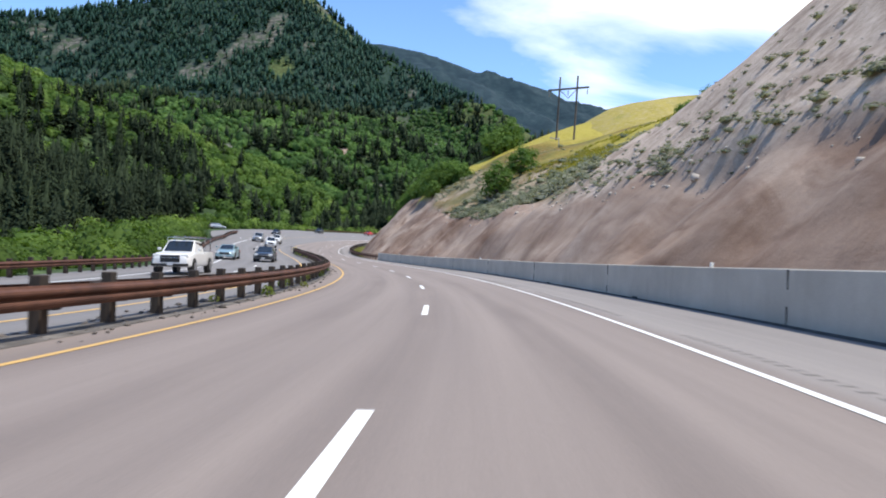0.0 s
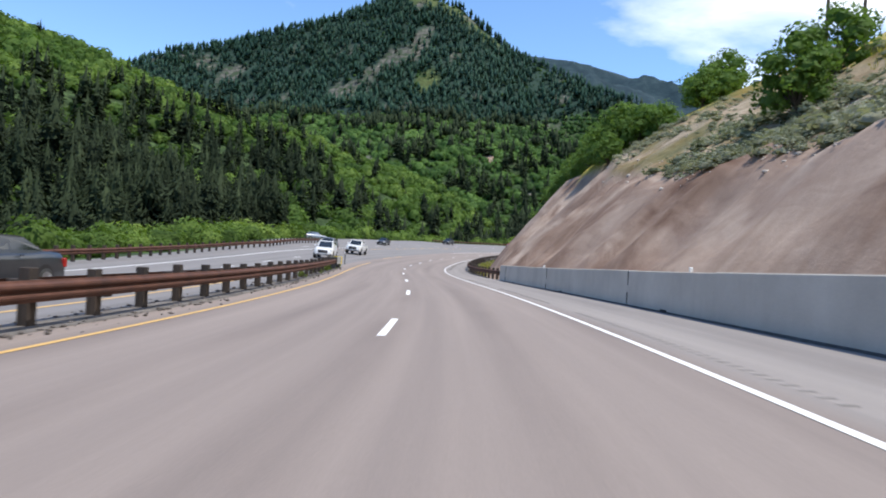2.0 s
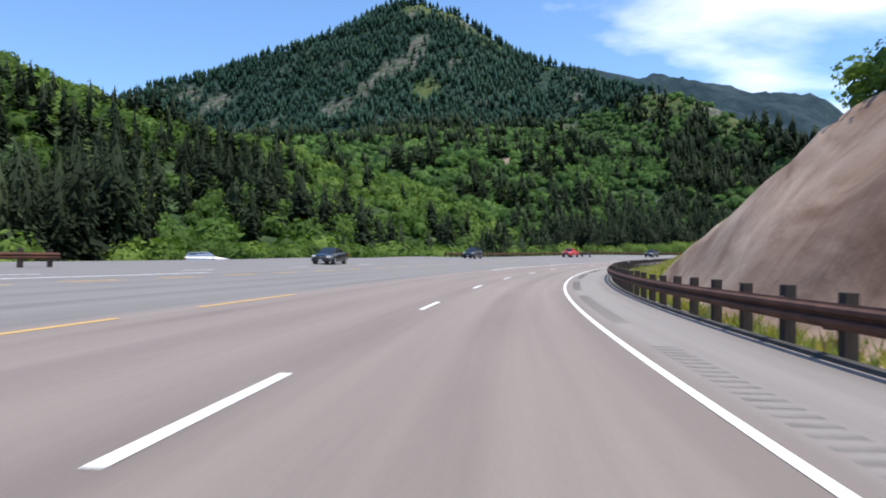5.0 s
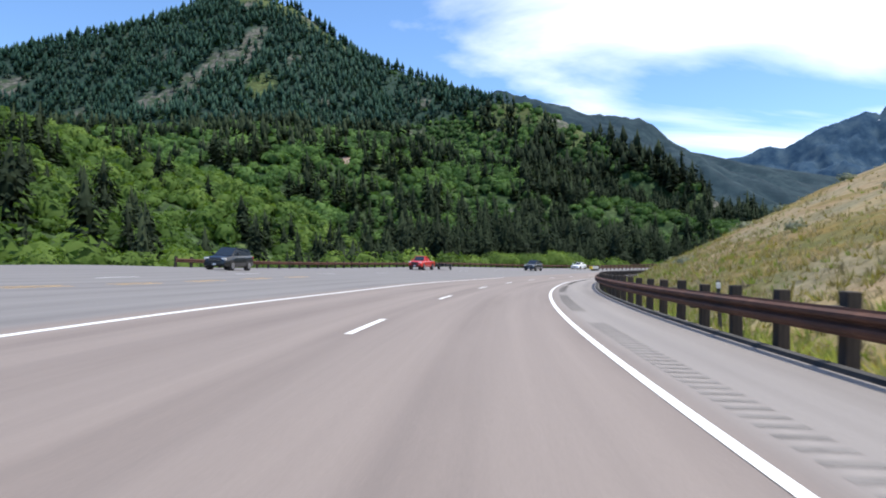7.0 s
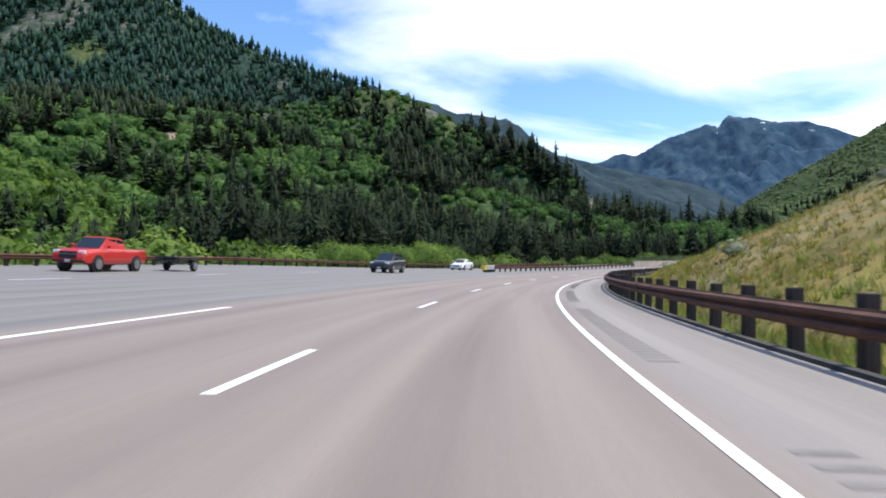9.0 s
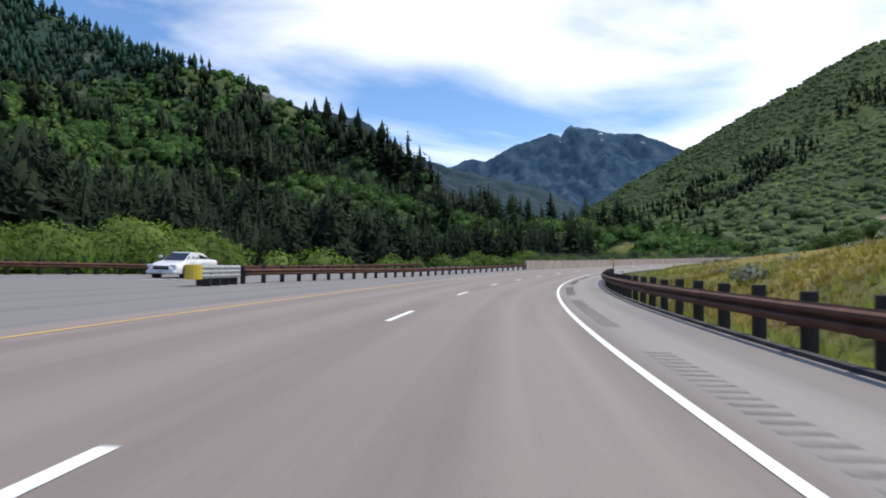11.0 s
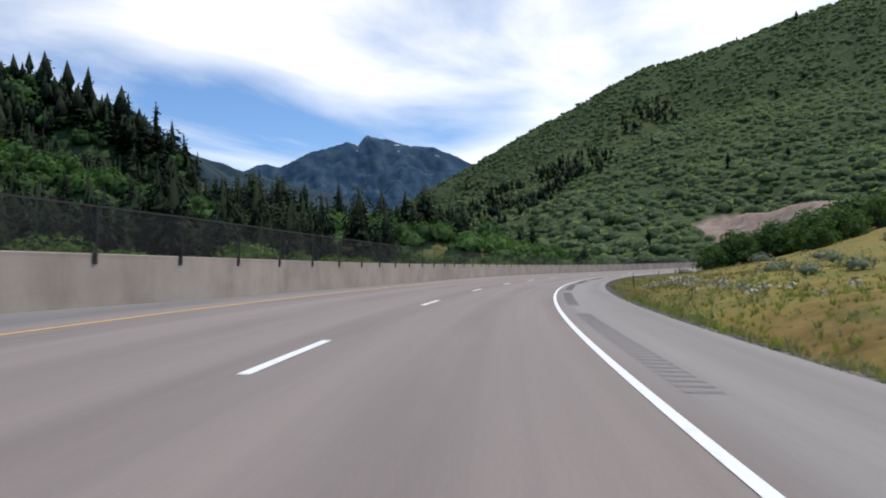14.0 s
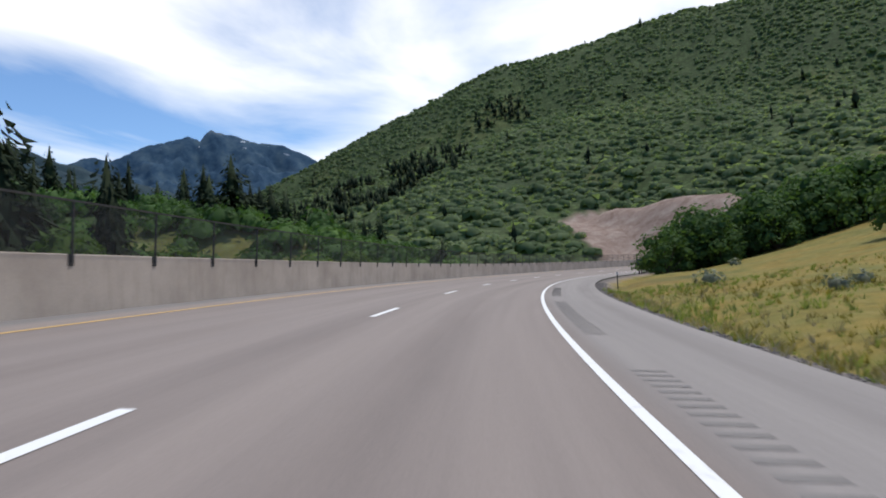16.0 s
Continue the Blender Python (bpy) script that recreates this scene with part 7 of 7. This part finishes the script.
    bm = bmesh.new()
    box(bm, -W * 0.92, W * 0.92, front - 0.10, front + 0.09, gz[0] - 0.2, gz[0] - 0.04, 0.04)
    part("bumper", bm, paint if kind == "sedan" else TRIM, root)
    bm = bmesh.new()
    box(bm, -0.15, 0.15, front + 0.09, front + 0.105, gz[0] - 0.17, gz[0] - 0.04, 0.004)
    part("number_plate", bm, PLATE, root, "pale number plate")
    if kind == "pickup":
        bm = bmesh.new()  # open bed, sunk dark floor
        box(bm, -0.82, 0.82, -2.62, -0.98, 1.12, 1.215, 0.01)
        part("bed_liner", bm, TRIM, root, "dark open load bed")
    if "rack" in extras:
        for y in (-2.4, -1.1, 0.3):
            bm = bmesh.new()
            box(bm, -0.85, 0.85, y - 0.03, y + 0.03, 1.92, 1.97, 0.01)
            part("rack_bar", bm, CHROME, root, "silver rack bar")
            for s in (-0.82, 0.82):
                bm = bmesh.new()
                box(bm, s - 0.025, s + 0.025, y - 0.025, y + 0.025, 1.18 if y < 0 else 1.78, 1.93, 0.006)
                part("rack_leg", bm, CHROME, root)
        for x in (-0.5, -0.2, 0.3):
            bm = bmesh.new()
            box(bm, x - 0.04, x + 0.04, -2.7, 0.9, 1.97, 2.03, 0.01)
            part("ladder_rail", bm, CHROME, root, "silver ladder rail")
    return root


WHITE_PAINT, BLACK_PAINT = car_paint("white_paint", (0.78, 0.78, 0.77), 0.0), car_paint("black_paint", (0.012, 0.013, 0.016), 0.3)
TEAL_PAINT, GREY_PAINT = car_paint("pale_teal_paint", (0.30, 0.43, 0.47), 0.35), car_paint("dark_grey_paint", (0.035, 0.04, 0.048), 0.4)
RED_PAINT, SILVER_PAINT = car_paint("red_paint", (0.62, 0.025, 0.02), 0.1), car_paint("silver_paint", (0.42, 0.43, 0.44), 0.6)


def park(root, tau, off, turn=180.0, on_land=False):
    up = 0.0
    if on_land:
        p = at(np.array([tau]), np.array([off]))
        up = float(ground(p[:, 0], p[:, 1])[0][0] - p[0, 2]) + 0.05
    m = road_pose(tau, off, up, turn)
    if on_land:  # level, clear of the carriageway's camber
        ahead = m.to_3x3() @ Vector((0, 1, 0))
        m = pose(*m.translation, 0, 0, math.degrees(math.atan2(-ahead.x, ahead.y)))
    root.matrix_basis = m


park(car("pickup", WHITE_PAINT, "white pickup truck with a ladder rack on its roof", "pickup truck", ("rack",)), 1.47, -15.9)
park(car("sedan", TEAL_PAINT, "pale teal saloon car on the opposite carriageway", "car"), 2.72, -17.2, 176)
park(car("sedan", GREY_PAINT, "dark grey saloon car on the opposite carriageway", "car"), 2.60, -13.6, 177)
park(car("suv", WHITE_PAINT, "white estate car beside the crash cushion", "car"), 4.60, -12.0, 182)
park(car("suv", SILVER_PAINT, "silver estate car on the opposite carriageway", "car"), 5.24, -15.6)
park(car("pickup", WHITE_PAINT, "white pickup truck without a rack", "pickup truck"), 5.32, -12.4)
park(car("sedan", BLACK_PAINT, "shiny black saloon car at the median opening", "car"), 7.07, -21.6, 186)
park(car("suv", SILVER_PAINT, "silver estate car parked below the edge of the pull-out", "car"), 7.43, -42.0, -48.6, True)
park(car("suv", BLACK_PAINT, "black estate car at the median opening", "car"), 8.79, -25.0, 184)
park(car("pickup", RED_PAINT, "red pickup truck towing a small trailer", "pickup truck"), 10.24, -24.1, 184)
park(car("suv", GREY_PAINT, "dark grey estate car on the far lanes", "car"), 11.18, -16.9, 182)
park(car("suv", BLACK_PAINT, "dark estate car ahead at the far bend", "car"), 20.5, -1.6, 0)
park(car("sedan", WHITE_PAINT, "white saloon car behind the median guardrail", "car"), 12.34, -20.7, 182)


def trailer(tau, off, turn):
    root = new("trailer")
    tagged(root, "small black utility trailer behind the red pickup truck", "trailer")
    bm = bmesh.new()
    box(bm, -0.75, 0.75, -1.2, 1.2, 0.52, 0.62, 0.01)
    part("deck", bm, TRIM, root)
    for s in (-0.72, 0.72):
        bm = bmesh.new()
        box(bm, s - 0.03, s + 0.03, -1.2, 1.2, 0.62, 0.86, 0.01)
        part("side_rail", bm, TRIM, root)
        wheel(root, s * 1.22, -0.35, 0.34, 0.2)
        bm = bmesh.new()
        box(bm, *sorted((s * 1.06, s * 1.38)), -0.8, 0.1, 0.70, 0.74, 0.01)
        part("mudguard", bm, TRIM, root)
    bm = bmesh.new()
    box(bm, -0.05, 0.05, 1.15, 2.5, 0.48, 0.56, 0.01)
    part("drawbar", bm, TRIM, root)
    for k in range(3):
        bm = bmesh.new()
        box(bm, -0.6 + 0.2 * k, 0.3 + 0.15 * k, -1.0 + 0.6 * k, -0.6 + 0.6 * k, 0.62, 0.78 + 0.05 * k, 0.03)
        part("load", bm, TRIM, root, "dark strapped load")
    root.matrix_basis = road_pose(tau, off, 0.0, turn)


trailer(10.435, -23.2, 184)
